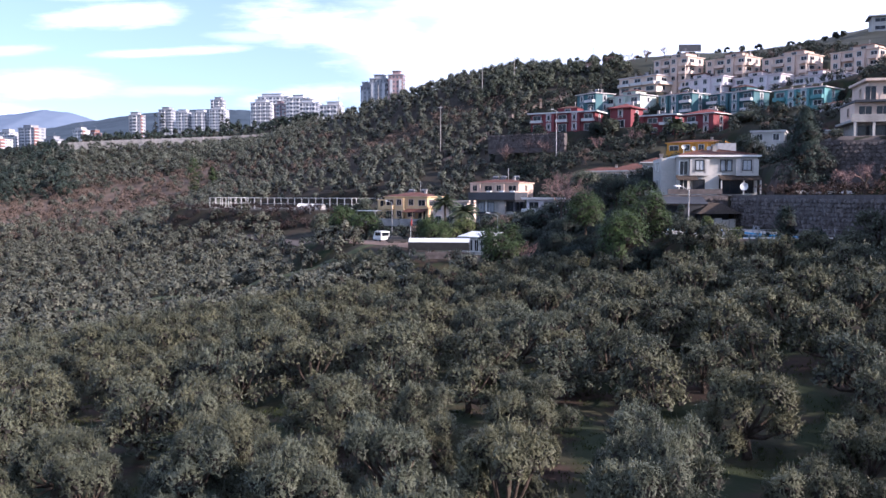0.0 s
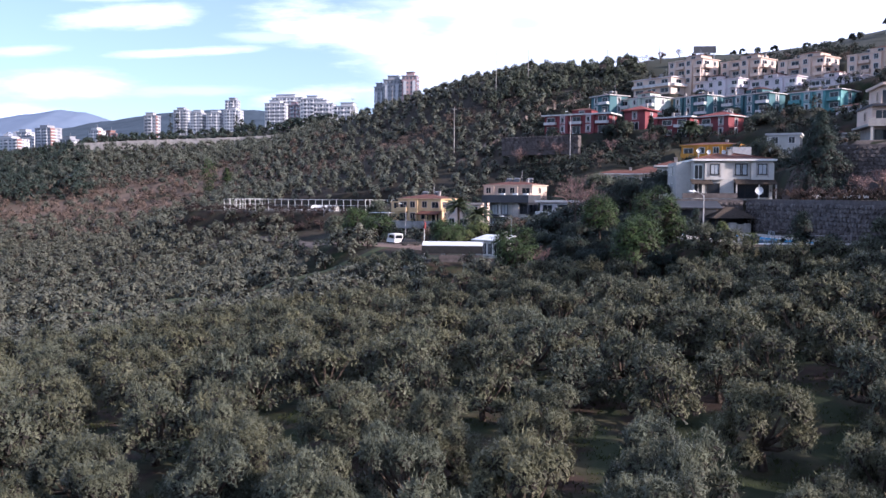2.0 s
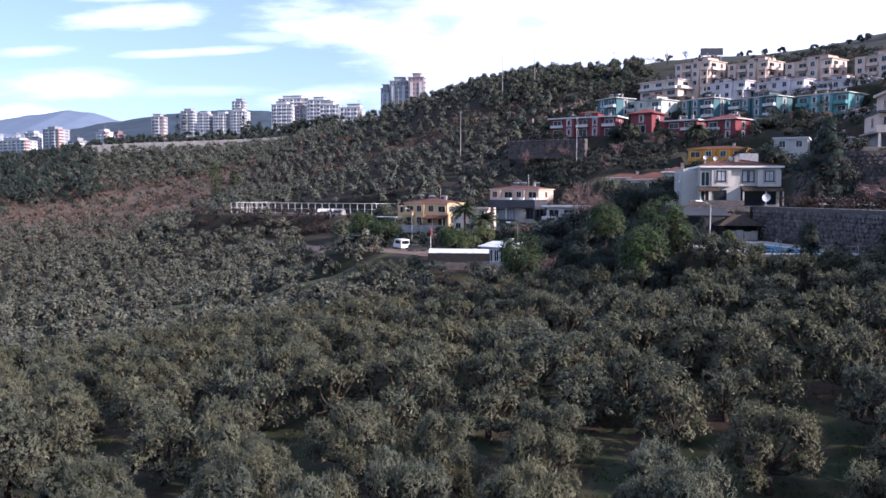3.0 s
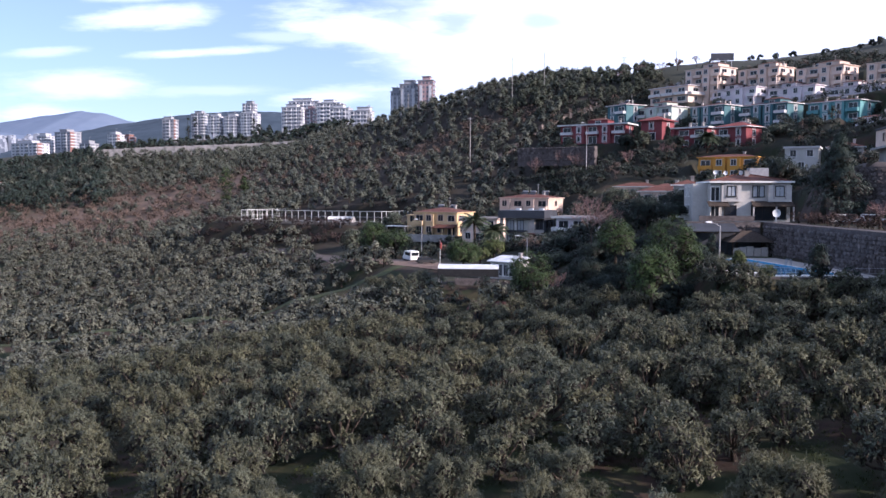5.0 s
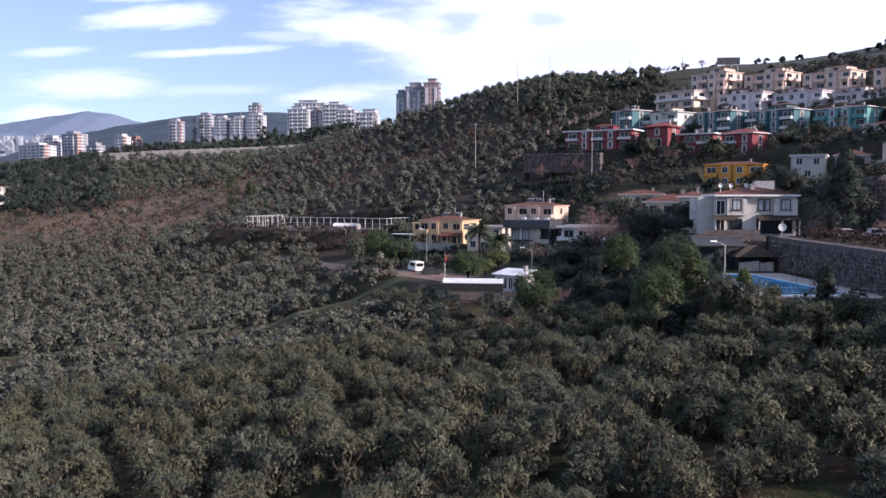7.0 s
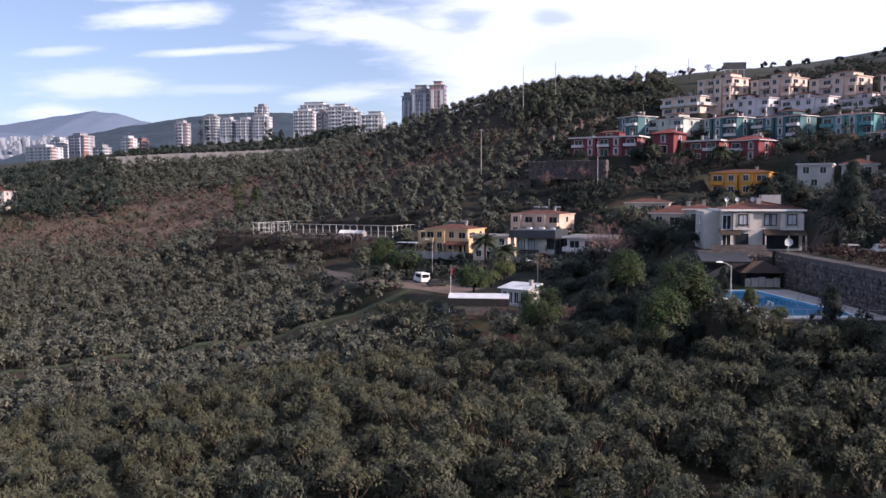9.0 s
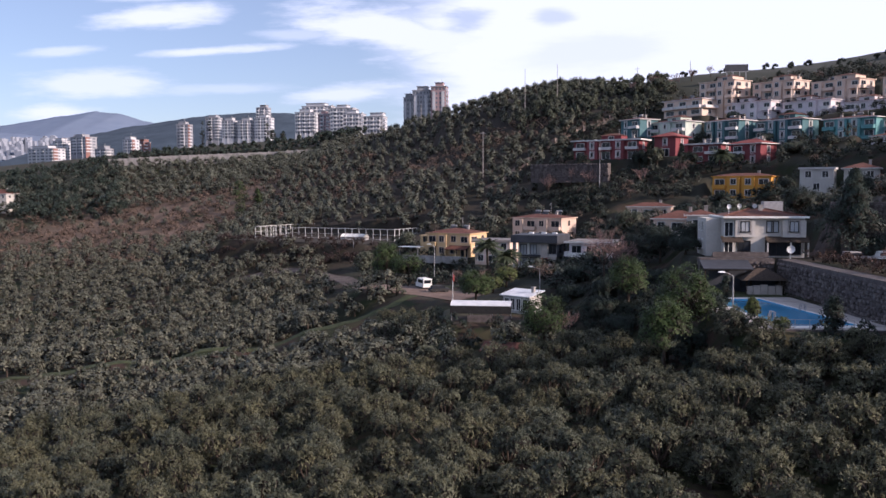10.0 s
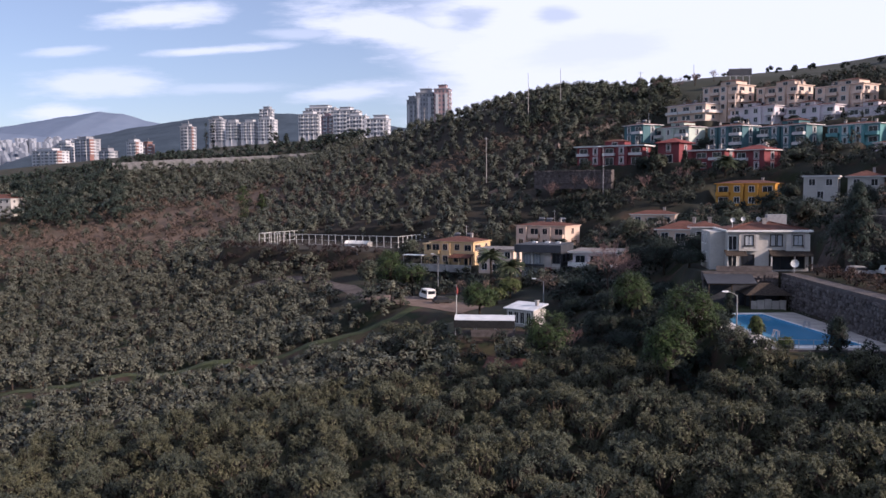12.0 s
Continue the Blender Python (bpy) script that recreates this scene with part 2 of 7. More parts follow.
M = {
    "olive_leaf": leafy("olive_leaf", (0.031, 0.036, 0.024), (0.150, 0.154, 0.102), 0.5, 0.06, 0.07, 0.22, True),
    "olive_far": leafy("olive_far", (0.042, 0.048, 0.036), (0.185, 0.190, 0.140), 0.4, 0.06, 0.08, 0.22),
    "wood_leaf": leafy("wood_leaf", (0.045, 0.058, 0.042), (0.15, 0.165, 0.115), 0.2),
    "pine_leaf": leafy("pine_leaf", (0.020, 0.037, 0.014), (0.078, 0.115, 0.042), 0.7),
    "dark_leaf": leafy("dark_leaf", (0.012, 0.020, 0.017), (0.046, 0.062, 0.047), 0.7),
    "shrub_leaf": leafy("shrub_leaf", (0.05, 0.07, 0.025), (0.14, 0.16, 0.06), 0.7),
    "hill_leaf": leafy("hill_leaf", (0.042, 0.052, 0.041), (0.178, 0.190, 0.148), 0.12, 0.06, 0.08, 0.2),
    # near-black brown that paints the shade deep inside the crowns
    "inner_shade": material("inner_shade", (0.012, 0.011, 0.009), (0.034, 0.030, 0.024), 2.0, 0.95, spread="island", amount=0.3),
    "hill_render": material("weathered_render", (0.22, 0.18, 0.155), (0.40, 0.33, 0.29), 0.3, 0.95),
    "eave": material("grey_white_eaves", (0.50, 0.49, 0.49), (0.64, 0.63, 0.62), 0.5, 0.8),
    # glass lightened in its base colour to imitate haze over far windows
    "far_glass": material("hazed_window_glass", (0.10, 0.115, 0.145), (0.19, 0.21, 0.245), 0.1, 0.25),
    "palm_leaf": leafy("palm_leaf", (0.030, 0.042, 0.026), (0.095, 0.115, 0.066), 0.4),
    # town walls take their blue-grey from haze mixed into the base colour
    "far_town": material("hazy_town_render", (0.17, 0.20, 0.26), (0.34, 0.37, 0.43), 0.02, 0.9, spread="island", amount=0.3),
    "garden_leaf": leafy("garden_leaf", (0.034, 0.044, 0.036), (0.112, 0.124, 0.096), 0.3),
    "dry_leaf": leafy("dry_leaf", (0.11, 0.078, 0.060), (0.25, 0.185, 0.145), 0.4),
    "bank_leaf": leafy("bank_leaf", (0.030, 0.021, 0.020), (0.085, 0.056, 0.050), 0.3),
    "grass_leaf": leafy("grass_leaf", (0.022, 0.034, 0.010), (0.080, 0.092, 0.030), 0.35),
    "bark": material("bark", (0.028, 0.021, 0.017), (0.085, 0.065, 0.05), 5.0, 0.95, 0.8, local=True),
    "twig": material("twig", (0.16, 0.10, 0.09), (0.29, 0.20, 0.18), 3.0, 0.95),
    "cream": material("cream_render", (0.60, 0.475, 0.395), (0.72, 0.58, 0.485), 0.35, 0.9),
    "lilac": material("pale_render", (0.60, 0.55, 0.58), (0.72, 0.665, 0.695), 0.35, 0.9),
    "teal": material("teal_render", (0.105, 0.255, 0.265), (0.155, 0.335, 0.345), 0.35, 0.9),
    "deep_teal": material("deep_teal_render", (0.058, 0.13, 0.15), (0.092, 0.18, 0.20), 0.35, 0.9),
    "mint": material("mint_render", (0.40, 0.47, 0.42), (0.52, 0.58, 0.52), 0.35, 0.9),
    "red": material("red_render", (0.16, 0.042, 0.050), (0.22, 0.064, 0.070), 0.35, 0.9),
    "ochre": material("ochre_render", (0.50, 0.24, 0.04), (0.62, 0.33, 0.07), 0.35, 0.9),
    "yellow": material("yellow_render", (0.56, 0.40, 0.22), (0.68, 0.50, 0.29), 0.35, 0.9),
    "peach": material("peach_render", (0.54, 0.41, 0.33), (0.64, 0.50, 0.41), 0.35, 0.9),
    "white": material("white_render", (0.40, 0.385, 0.36), (0.52, 0.505, 0.475), 0.35, 0.85),
    "trim": material("white_paint", (0.66, 0.66, 0.63), (0.80, 0.80, 0.77), 0.6, 0.6),
    "dark": material("anthracite_cladding", (0.035, 0.04, 0.05), (0.065, 0.07, 0.085), 0.5, 0.6),
    "tile": material("clay_tiles", (0.070, 0.030, 0.022), (0.155, 0.066, 0.048), 0.8, 0.9, 0.3, fine=7),
    "red_tile": material("red_tiles", (0.15, 0.038, 0.034), (0.26, 0.075, 0.062), 0.8, 0.9, 0.3, fine=7),
    "flat_roof": material("grey_roofing", (0.14, 0.13, 0.13), (0.26, 0.25, 0.24), 0.5, 0.9),
    "concrete": material("concrete", (0.24, 0.23, 0.22), (0.42, 0.40, 0.38), 0.6, 0.9, 0.2),
    "paving": material("paving", (0.34, 0.31, 0.28), (0.52, 0.48, 0.44), 0.7, 0.9, 0.2),
    "gravel": material("dusty_gravel", (0.11, 0.075, 0.060), (0.21, 0.155, 0.125), 0.5, 0.95, 0.3),
    "blind": material("drawn_blind", (0.30, 0.33, 0.36), (0.46, 0.48, 0.50), 0.6, 0.25),
    "asphalt": material("asphalt", (0.06, 0.052, 0.05), (0.13, 0.11, 0.10), 0.4, 0.95, 0.2),
    "stone": material("wall_stone", (0.052, 0.044, 0.043), (0.185, 0.162, 0.157), 1.2, 0.95, 0.6, spread="object", amount=0.6),
    "stone_joined": material("wall_stone_rest", (0.052, 0.044, 0.043), (0.185, 0.162, 0.157), 1.2, 0.95, 0.6, spread="island", amount=0.6),
    "mortar": material("mortar", (0.065, 0.056, 0.055), (0.135, 0.118, 0.115), 1.5, 0.95, 0.3),
    "lawn": material("lawn", (0.026, 0.036, 0.014), (0.070, 0.082, 0.034), 0.8, 0.95, 0.4),
    "steel": material("galvanised_steel", (0.30, 0.30, 0.31), (0.45, 0.45, 0.46), 2.0, 0.5, metal=0.6),
    "pale_metal": material("pale_painted_metal", (0.5, 0.52, 0.54), (0.72, 0.74, 0.76), 0.8, 0.45),
    "hedge_leaf": leafy("hedge_leaf", (0.030, 0.024, 0.018), (0.095, 0.055, 0.045), 0.8),
    "cedar_leaf": leafy("cedar_leaf", (0.018, 0.030, 0.025), (0.066, 0.088, 0.070), 0.5),
    "black": material("black_paint", (0.012, 0.012, 0.013), (0.03, 0.03, 0.03), 2.0, 0.6),
    "glass": material("window_glass", (0.012, 0.015, 0.02), (0.035, 0.04, 0.05), 0.5, 0.08),
    "pool_tile": material("pool_tile", (0.05, 0.30, 0.52), (0.09, 0.42, 0.66), 0.6, 0.5),
    "red_paint": material("red_paint", (0.22, 0.05, 0.045), (0.32, 0.08, 0.07), 1.0, 0.6),
    # blue of the distance haze is put into the two far hill colours
    "far_wood": material("hazed_wooded_slope", (0.028, 0.045, 0.066), (0.055, 0.080, 0.108), 0.03, 0.95, fine=0.25),
    "mountain": material("hazed_mountain", (0.13, 0.175, 0.255), (0.175, 0.22, 0.30), 0.002, 0.95, fine=0.02),
    # white render greyed towards blue, with the distance haze painted in
    "apartment": material("hazed_apartment_render", (0.45, 0.46, 0.49), (0.56, 0.57, 0.60), 0.1, 0.85),
    "apartment_grey": material("apartment_grey", (0.25, 0.26, 0.29), (0.34, 0.35, 0.38), 0.1, 0.85),
    "apartment_rust": material("apartment_rust", (0.20, 0.11, 0.10), (0.28, 0.15, 0.13), 0.1, 0.85),
    "apartment_mauve": material("apartment_mauve", (0.30, 0.21, 0.22), (0.40, 0.29, 0.30), 0.1, 0.85),
}


def ground_material():
    """Red-brown soil with green and dry grass in patches; drier on the far left slope, dark turf on the hill."""
    m = material("soil", (0.022, 0.014, 0.010), (0.062, 0.038, 0.026), 0.5, 0.95, 0.6)
    t = m.node_tree
    bsdf = t.nodes["Principled BSDF"]
    geo = t.nodes.new("ShaderNodeNewGeometry")

    def patch(scale, low, high, colour, under, mask=None):
        n = t.nodes.new("ShaderNodeTexNoise")
        n.inputs["Scale"].default_value, n.inputs["Detail"].default_value = scale, 7
        t.links.new(geo.outputs["Position"], n.inputs["Vector"])
        r = t.nodes.new("ShaderNodeMapRange")
        r.interpolation_type = "SMOOTHSTEP"
        r.inputs["From Min"].default_value, r.inputs["From Max"].default_value = low, high
        t.links.new(n.outputs["Fac"], r.inputs["Value"])
        fac = r.outputs[0]
        if mask:
            x, y, inner, outer = mask
            d = t.nodes.new("ShaderNodeVectorMath")
            d.operation = "DISTANCE"
            flatten = t.nodes.new("ShaderNodeVectorMath")
            flatten.operation = "MULTIPLY"
            flatten.inputs[1].default_value = (1, 1, 0)
            t.links.new(geo.outputs["Position"], flatten.inputs[0])
            t.links.new(flatten.outputs[0], d.inputs[0])
            d.inputs[1].default_value = (x, y, 0)
            q = t.nodes.new("ShaderNodeMapRange")
            q.interpolation_type = "SMOOTHSTEP"
            q.inputs["From Min"].default_value, q.inputs["From Max"].default_value = outer, inner
            t.links.new(d.outputs["Value"], q.inputs["Value"])
            k = t.nodes.new("ShaderNodeMath")
            k.operation = "MULTIPLY"
            t.links.new(fac, k.inputs[0])
            t.links.new(q.outputs[0], k.inputs[1])
            fac = k.outputs[0]
        mix = t.nodes.new("ShaderNodeMix")
        mix.data_type = "RGBA"
        t.links.new(fac, mix.inputs["Factor"])
        t.links.new(under, mix.inputs["A"])
        mix.inputs["B"].default_value = (*colour, 1)
        return mix.outputs["Result"]

    col = bsdf.inputs["Base Color"].links[0].from_socket
    col = patch(0.22, 0.40, 0.56, (0.018, 0.026, 0.008), col)
    col = patch(0.35, 0.52, 0.62, (0.042, 0.038, 0.017), col)
    col = patch(0.05, 0.20, 0.50, (0.034, 0.028, 0.021), col, (-5, 320, 70, 140))
    col = patch(0.06, 0.30, 0.55, (0.145, 0.104, 0.078), col, (-135, 366, 40, 88))
    col = patch(0.05, 0.15, 0.35, (0.036, 0.040, 0.030), col, (150, 365, 75, 120))
    col = patch(0.12, 0.35, 0.60, (0.024, 0.026, 0.019), col, (45, 200, 60, 100))
    t.links.new(col, bsdf.inputs["Base Color"])
    return m


M["soil"] = ground_material()


# ---- mesh helpers ----
class Shape:
    """Collects boxes, prisms and tubes into one mesh."""

    def __init__(self):
        self.v, self.f = [], []

    def add(self, verts, faces):
        k = len(self.v)
        self.v += [tuple(p) for p in verts]
        self.f += [tuple(i + k for i in f) for f in faces]
        return self

    def box(self, x0, x1, y0, y1, z0, z1):
        v = [(x, y, z) for z in (z0, z1) for y in (y0, y1) for x in (x0, x1)]
        return self.add(v, [(0, 2, 3, 1), (4, 5, 7, 6), (0, 1, 5, 4), (2, 6, 7, 3), (0, 4, 6, 2), (1, 3, 7, 5)])

    def tube(self, points, radii, n=8, cap=True):
        rings, faces = [], []
        pts = [Vector(p) for p in points]
        for i, p in enumerate(pts):
            d = (pts[min(i + 1, len(pts) - 1)] - pts[max(i - 1, 0)]).normalized()
            a = d.orthogonal().normalized() if abs(d.z) < 0.99 else Vector((1, 0, 0))
            b = d.cross(a)
            r = radii[i] if hasattr(radii, "__len__") else radii
            rings += [p + r * (math.cos(t) * a + math.sin(t) * b) for t in (2 * math.pi * k / n for k in range(n))]
        for i in range(len(pts) - 1):
            for k in range(n):
                faces.append((i * n + k, i * n + (k + 1) % n, (i + 1) * n + (k + 1) % n, (i + 1) * n + k))
        if cap:
            faces.append(tuple(range(n))[::-1])
            faces.append(tuple(range((len(pts) - 1) * n, len(pts) * n)))
        return self.add(rings, faces)

    def prism(self, outline, z0, z1):
        n = len(outline)
        v = [(x, y, z0) for x, y in outline] + [(x, y, z1) for x, y in outline]
        return self.add(v, [tuple(range(n))[::-1], tuple(range(n, 2 * n))] + [(i, (i + 1) % n, n + (i + 1) % n, n + i) for i in range(n)])

    def mesh(self, name, mat, smooth=False):
        me = bpy.data.meshes.new(name)
        me.from_pydata(self.v, [], self.f)
        if mat:
            me.materials.append(mat)
        if smooth:
            me.polygons.foreach_set("use_smooth", [True] * len(me.polygons))
        me.update()
        return me


def quads(name, verts, mat, smooth=False):
    """A mesh of loose leaves from an (n, corners, 3) array."""
    n, c = verts.shape[:2]
    me = bpy.data.meshes.new(name)
    me.vertices.add(n * c)
    me.vertices.foreach_set("co", np.ascontiguousarray(verts, dtype=np.float32).ravel())
    me.loops.add(n * c)
    me.loops.foreach_set("vertex_index", np.arange(n * c, dtype=np.int32))
    me.polygons.add(n)
    me.polygons.foreach_set("loop_start", np.arange(0, n * c, c, dtype=np.int32))
    me.update(calc_edges=True)
    me.materials.append(mat)
    return me


def part(name, shape, mat, parent, label="", at=None, smooth=False):
    """One mesh object under a thing or a part; shape is a Shape or a mesh to share."""
    me = shape.mesh(name, mat, smooth) if isinstance(shape, Shape) else shape
    ob = new(name, me)
    ob.parent = parent
    if at is not None:
        ob.matrix_basis = at
    if label:
        ob["label"] = label
    return ob


def thing(name, m, label, category, group="", kind=""):
    ob = new(name)
    ob.matrix_basis = m
    return tagged(ob, label, category, group, kind)


def single(name, shape, mat, m, label, category, group="", kind="", smooth=False):
    me = shape.mesh(name, mat, smooth) if isinstance(shape, Shape) else shape
    ob = new(name, me)
    ob.matrix_basis = m
    return tagged(ob, label, category, group, kind)


# ---- terrain ----
# ground heights of the near grove, the settlement and the hills (x, y, z)
GROVE = [(6, 41, 11.2), (-5, 45, 10.6), (-19, 41, 10.0), (-28, 80, 7.9), (2, 66, 11.6), (9, 91, 11.2), (-8, 111, 10.5), (15, 70, 12.8),
         (22, 62, 13.8), (31, 79, 15.5), (18, 41, 11.8), (-61, 140, 2.5), (-61, 161, 3.2), (-38, 155, 5.2), (-90, 152, 0.6), (-106, 205, 1.5),
         (0, 0, 10.2), (0, -75, 11.2), (56, 25, 17.5), (-75, 38, 3.1), (88, -50, 21.2), (-112, -75, -1.2), (-56, 206, 6.9), (-18, 148, 10.6)]
VILLAGE = [(-11, 172, 15.2), (2, 135, 14.5), (15, 125, 14.8), (28, 120, 18.1), (-11, 228, 16.9), (15, 230, 19.4), (12, 190, 17.2), (-50, 256, 19.0), (-30, 200, 11.9),
           (-105, 275, 10.6), (-158, 288, 8.8), (38, 162, 23.8), (38, 188, 25.6), (65, 134, 33.8), (90, 138, 38.8), (75, 75, 24.4), (138, 188, 56.2), (62, 222, 31.6), (80, 203, 33.4),
           (38, 274, 41.9), (72, 242, 41.2), (75, 279, 50.0), (98, 228, 46.9), (75, 306, 58.8), (88, 315, 66.2), (112, 278, 63.1), (31, 206, 25.0), (35, 238, 31.9)]
HILLS = [(-169, 375, 19.4), (-198, 362, 16.9), (-101, 356, 25.0), (-212, 500, 52.5), (-155, 500, 53.8), (-98, 488, 56.2), (-245, 475, 38.8), (-239, 412, 23.1), (-350, 475, 31.2),
         (-41, 278, 23.8), (-35, 319, 36.2), (-25, 362, 50.6), (-35, 431, 69.1), (-88, 500, 65.0), (1, 388, 73.8), (31, 369, 77.5), (56, 375, 79.0), (76, 345, 78.6), (99, 350, 82.0), (146, 362, 86.8),
         # unseen rise round (137, 67) is added to shade the pool side
         (182, 362, 96.0), (0, 562, 77.5), (200, 500, 100.0), (-150, 750, 82.5), (-250, 862, 83.8), (-450, 875, 62.5), (25, 875, 82.5), (-412, 625, 50.0), (312, 250, 106.2), (137, 67, 64.0), (112, 82, 48.0), (155, 20, 42.0), (-375, 188, -7.5)]
KNOTS = np.array(GROVE + VILLAGE + HILLS, dtype=float)


def kernel(dx, dy):
    return np.sqrt(dx * dx + dy * dy + 36.0)


K = kernel(KNOTS[:, None, 0] - KNOTS[None, :, 0], KNOTS[:, None, 1] - KNOTS[None, :, 1])
BASE = 37.0
WEIGHT = np.linalg.solve(K + np.eye(len(KNOTS)) * -0.4, KNOTS[:, 2] - BASE)

LANE = [(-95, 146), (-68, 150), (-51, 155), (-34, 157.5), (-18, 158), (-12, 165)]
BANK = 1.3

# levelled ground: x, y, half length, half width, turn, height, soft edge
PADS = []


def pad(x, y, a, b, turn, z, soft=4.0):
    PADS.append((x, y, a, b, radians(turn), z, soft))


def ground(x, y):
    """The height of the ground at x, y (numbers or arrays)."""
    x, y = np.asarray(x, dtype=float), np.asarray(y, dtype=float)
    z = np.full(x.shape, BASE)
    for (kx, ky, _), w in zip(KNOTS, WEIGHT):
        z = z + w * kernel(x - kx, y - ky)
    r = np.hypot(x + 25, y - 310)
    f = np.clip((r - 620) / 600, 0, 1)
    f = f * f * (3 - 2 * f)
    z = z * (1 - f) + 48.0 * f
    z = z + 0.25 * np.sin(x * 0.31 + 1.3) * np.sin(y * 0.27) + 0.12 * np.sin(x * 0.9 + y * 0.4)
    for (ax, ay), (bx, by) in zip(LANE, LANE[1:]):      # the lane runs on a low bank
        t = np.clip(((x - ax) * (bx - ax) + (y - ay) * (by - ay)) / ((bx - ax) ** 2 + (by - ay) ** 2), 0, 1)
        z = z + BANK * np.exp(-((x - ax - t * (bx - ax)) ** 2 + (y - ay - t * (by - ay)) ** 2) / 40.0)
    for px, py, a, b, turn, h, soft in PADS:
        c, s = math.cos(turn), math.sin(turn)
        u, v = (x - px) * c + (y - py) * s, -(x - px) * s + (y - py) * c
        d = np.hypot(np.maximum(np.abs(u) - a, 0), np.maximum(np.abs(v) - b, 0))
        k = np.clip(1 - d / soft, 0, 1)
        k = k * k * (3 - 2 * k)
        z = z * (1 - k) + h * k
    return z


def gz(x, y):
    return float(ground(x, y))


# ---- plan of the settlement ----
# rows of houses: x, y, eave height, turn, width, depth, storeys
CREAM = [(83.8, 308.1, 73.1, -52, 14.1, 9.0, 3), (99.8, 298.3, 71.7, -52, 15.1, 9.0, 3), (115.3, 286.1, 70.4, -52, 16.0, 9.0, 3), (131.9, 273.3, 70.2, -52, 15.0, 9.0, 3)]
LILAC = [(71.9, 308.6, 66.8, -52, 16.5, 8.0, 2), (90.8, 296.4, 64.7, -52, 17.0, 8.0, 2), (105.2, 283.7, 63.7, -52, 16.6, 8.0, 2), (118.4, 268.5, 62.1, -52, 16.1, 8.0, 2)]
TEAL = [(51.2, 290.7, 58.7, -58, 9.1, 8.0, 2), (61.8, 285.8, 57.4, -52, 15.0, 8.0, 2), (77.3, 277.8, 57.1, -54, 12.8, 8.0, 3), (91.1, 266.8, 56.4, -54, 16.2, 8.0, 3), (105.1, 249.2, 55.3, -50, 14.9, 10.5, 3)]
RED = [(40.0, 278.5, 51.2, -30, 21.8, 8.0, 2), (66.1, 264.8, 49.1, -40, 14.5, 8.0, 2), (56.8, 267.2, 51.6, -40, 7.0, 8.0, 2), (77.2, 253.0, 48.6, -50, 9.7, 8.0, 2)]
LOWER = [(68.8, 231.9, 39.0, -30, 14.9, 8.0, 2), (80.6, 213.0, 40.5, -25, 7.5, 9.0, 2), (-7.4, 224.7, 24.5, -25, 12.3, 10.2, 2), (15.9, 231.3, 28.2, -30, 14.1, 9.3, 2), (12.6, 195.3, 24.2, -20, 9.5, 10.0, 2), (24.6, 190.6, 24.2, -20, 9.8, 10.0, 2)]
SMALL = [(38.9, 174.0, 29.8, -20, 9.0, 8.0, 2), (43.0, 226.0, 31.2, -18, 11.0, 7.0, 1), (39.3, 159.0, 30.9, -12, 4.6, 6.0, 2), (3.0, 211.0, 23.4, -22, 9.0, 7.0, 2), (89.5, 209.5, 40.4, -25, 7.5, 8.0, 2), (107.5, 233.0, 49.4, -40, 9.0, 8.0, 2),
         (-246.0, 424.0, 34.6, -10, 15.0, 10.0, 2), (174.0, 334.0, 93.5, -20, 18.0, 10.0, 2)]
STOREY = 2.9
for row in (CREAM, LILAC, TEAL, RED, LOWER, SMALL):
    for hx, hy, eave, turn, w, d, n in row:
        pad(hx, hy, w / 2 + 1.2, d / 2 + 1.0, turn, eave - n * STOREY, 3.5)
POOL_Z, TERRACE_Z = 20.25, 25.0
pad(-13, 171, 13, 5, -28, 15.6, 8)          # car park
pad(3, 139, 8, 9, 0, 15.2, 6)               # kiosk yard
pad(37, 112, 9, 18, 3, POOL_Z - 0.25, 4)    # pool terrace
pad(36, 128, 9, 5, 0, POOL_Z - 0.25, 3)
pad(58, 100, 10.6, 38, 3, TERRACE_Z, 1.4)   # ground above the stone wall
pad(44, 143, 11, 8.4, -4, TERRACE_Z, 1.4)   # white house
pad(36.6, 110, 3.2, 11.2, 7, POOL_Z - 1.8, 1.2)
pad(-51, 266, 27, 16, -26, 20.6, 5)         # sports pitch
pad(78, 140, 14, 9, -20, 34.4, 4)           # house on the upper road
def lane_distance(x, y):
    best = np.full(np.shape(x), 1e9)
    for (ax, ay), (bx, by) in zip(LANE, LANE[1:]):
        t = np.clip(((x - ax) * (bx - ax) + (y - ay) * (by - ay)) / ((bx - ax) ** 2 + (by - ay) ** 2), 0, 1)
        best = np.minimum(best, np.hypot(x - ax - t * (bx - ax), y - ay - t * (by - ay)))
    return best


# ---- ground: one sheet out to the horizon ----
def steps(inner0, inner1, step, outer0, outer1):
    mid = list(np.arange(inner0, inner1 + 0.1, step))
    a, s = inner0, step
    while a > outer0:
        s *= 1.25
        a -= s
        mid.insert(0, a)
    b, s = inner1, step
    while b < outer1:
        s *= 1.25
        b += s
        mid.append(b)
    return np.array(mid)


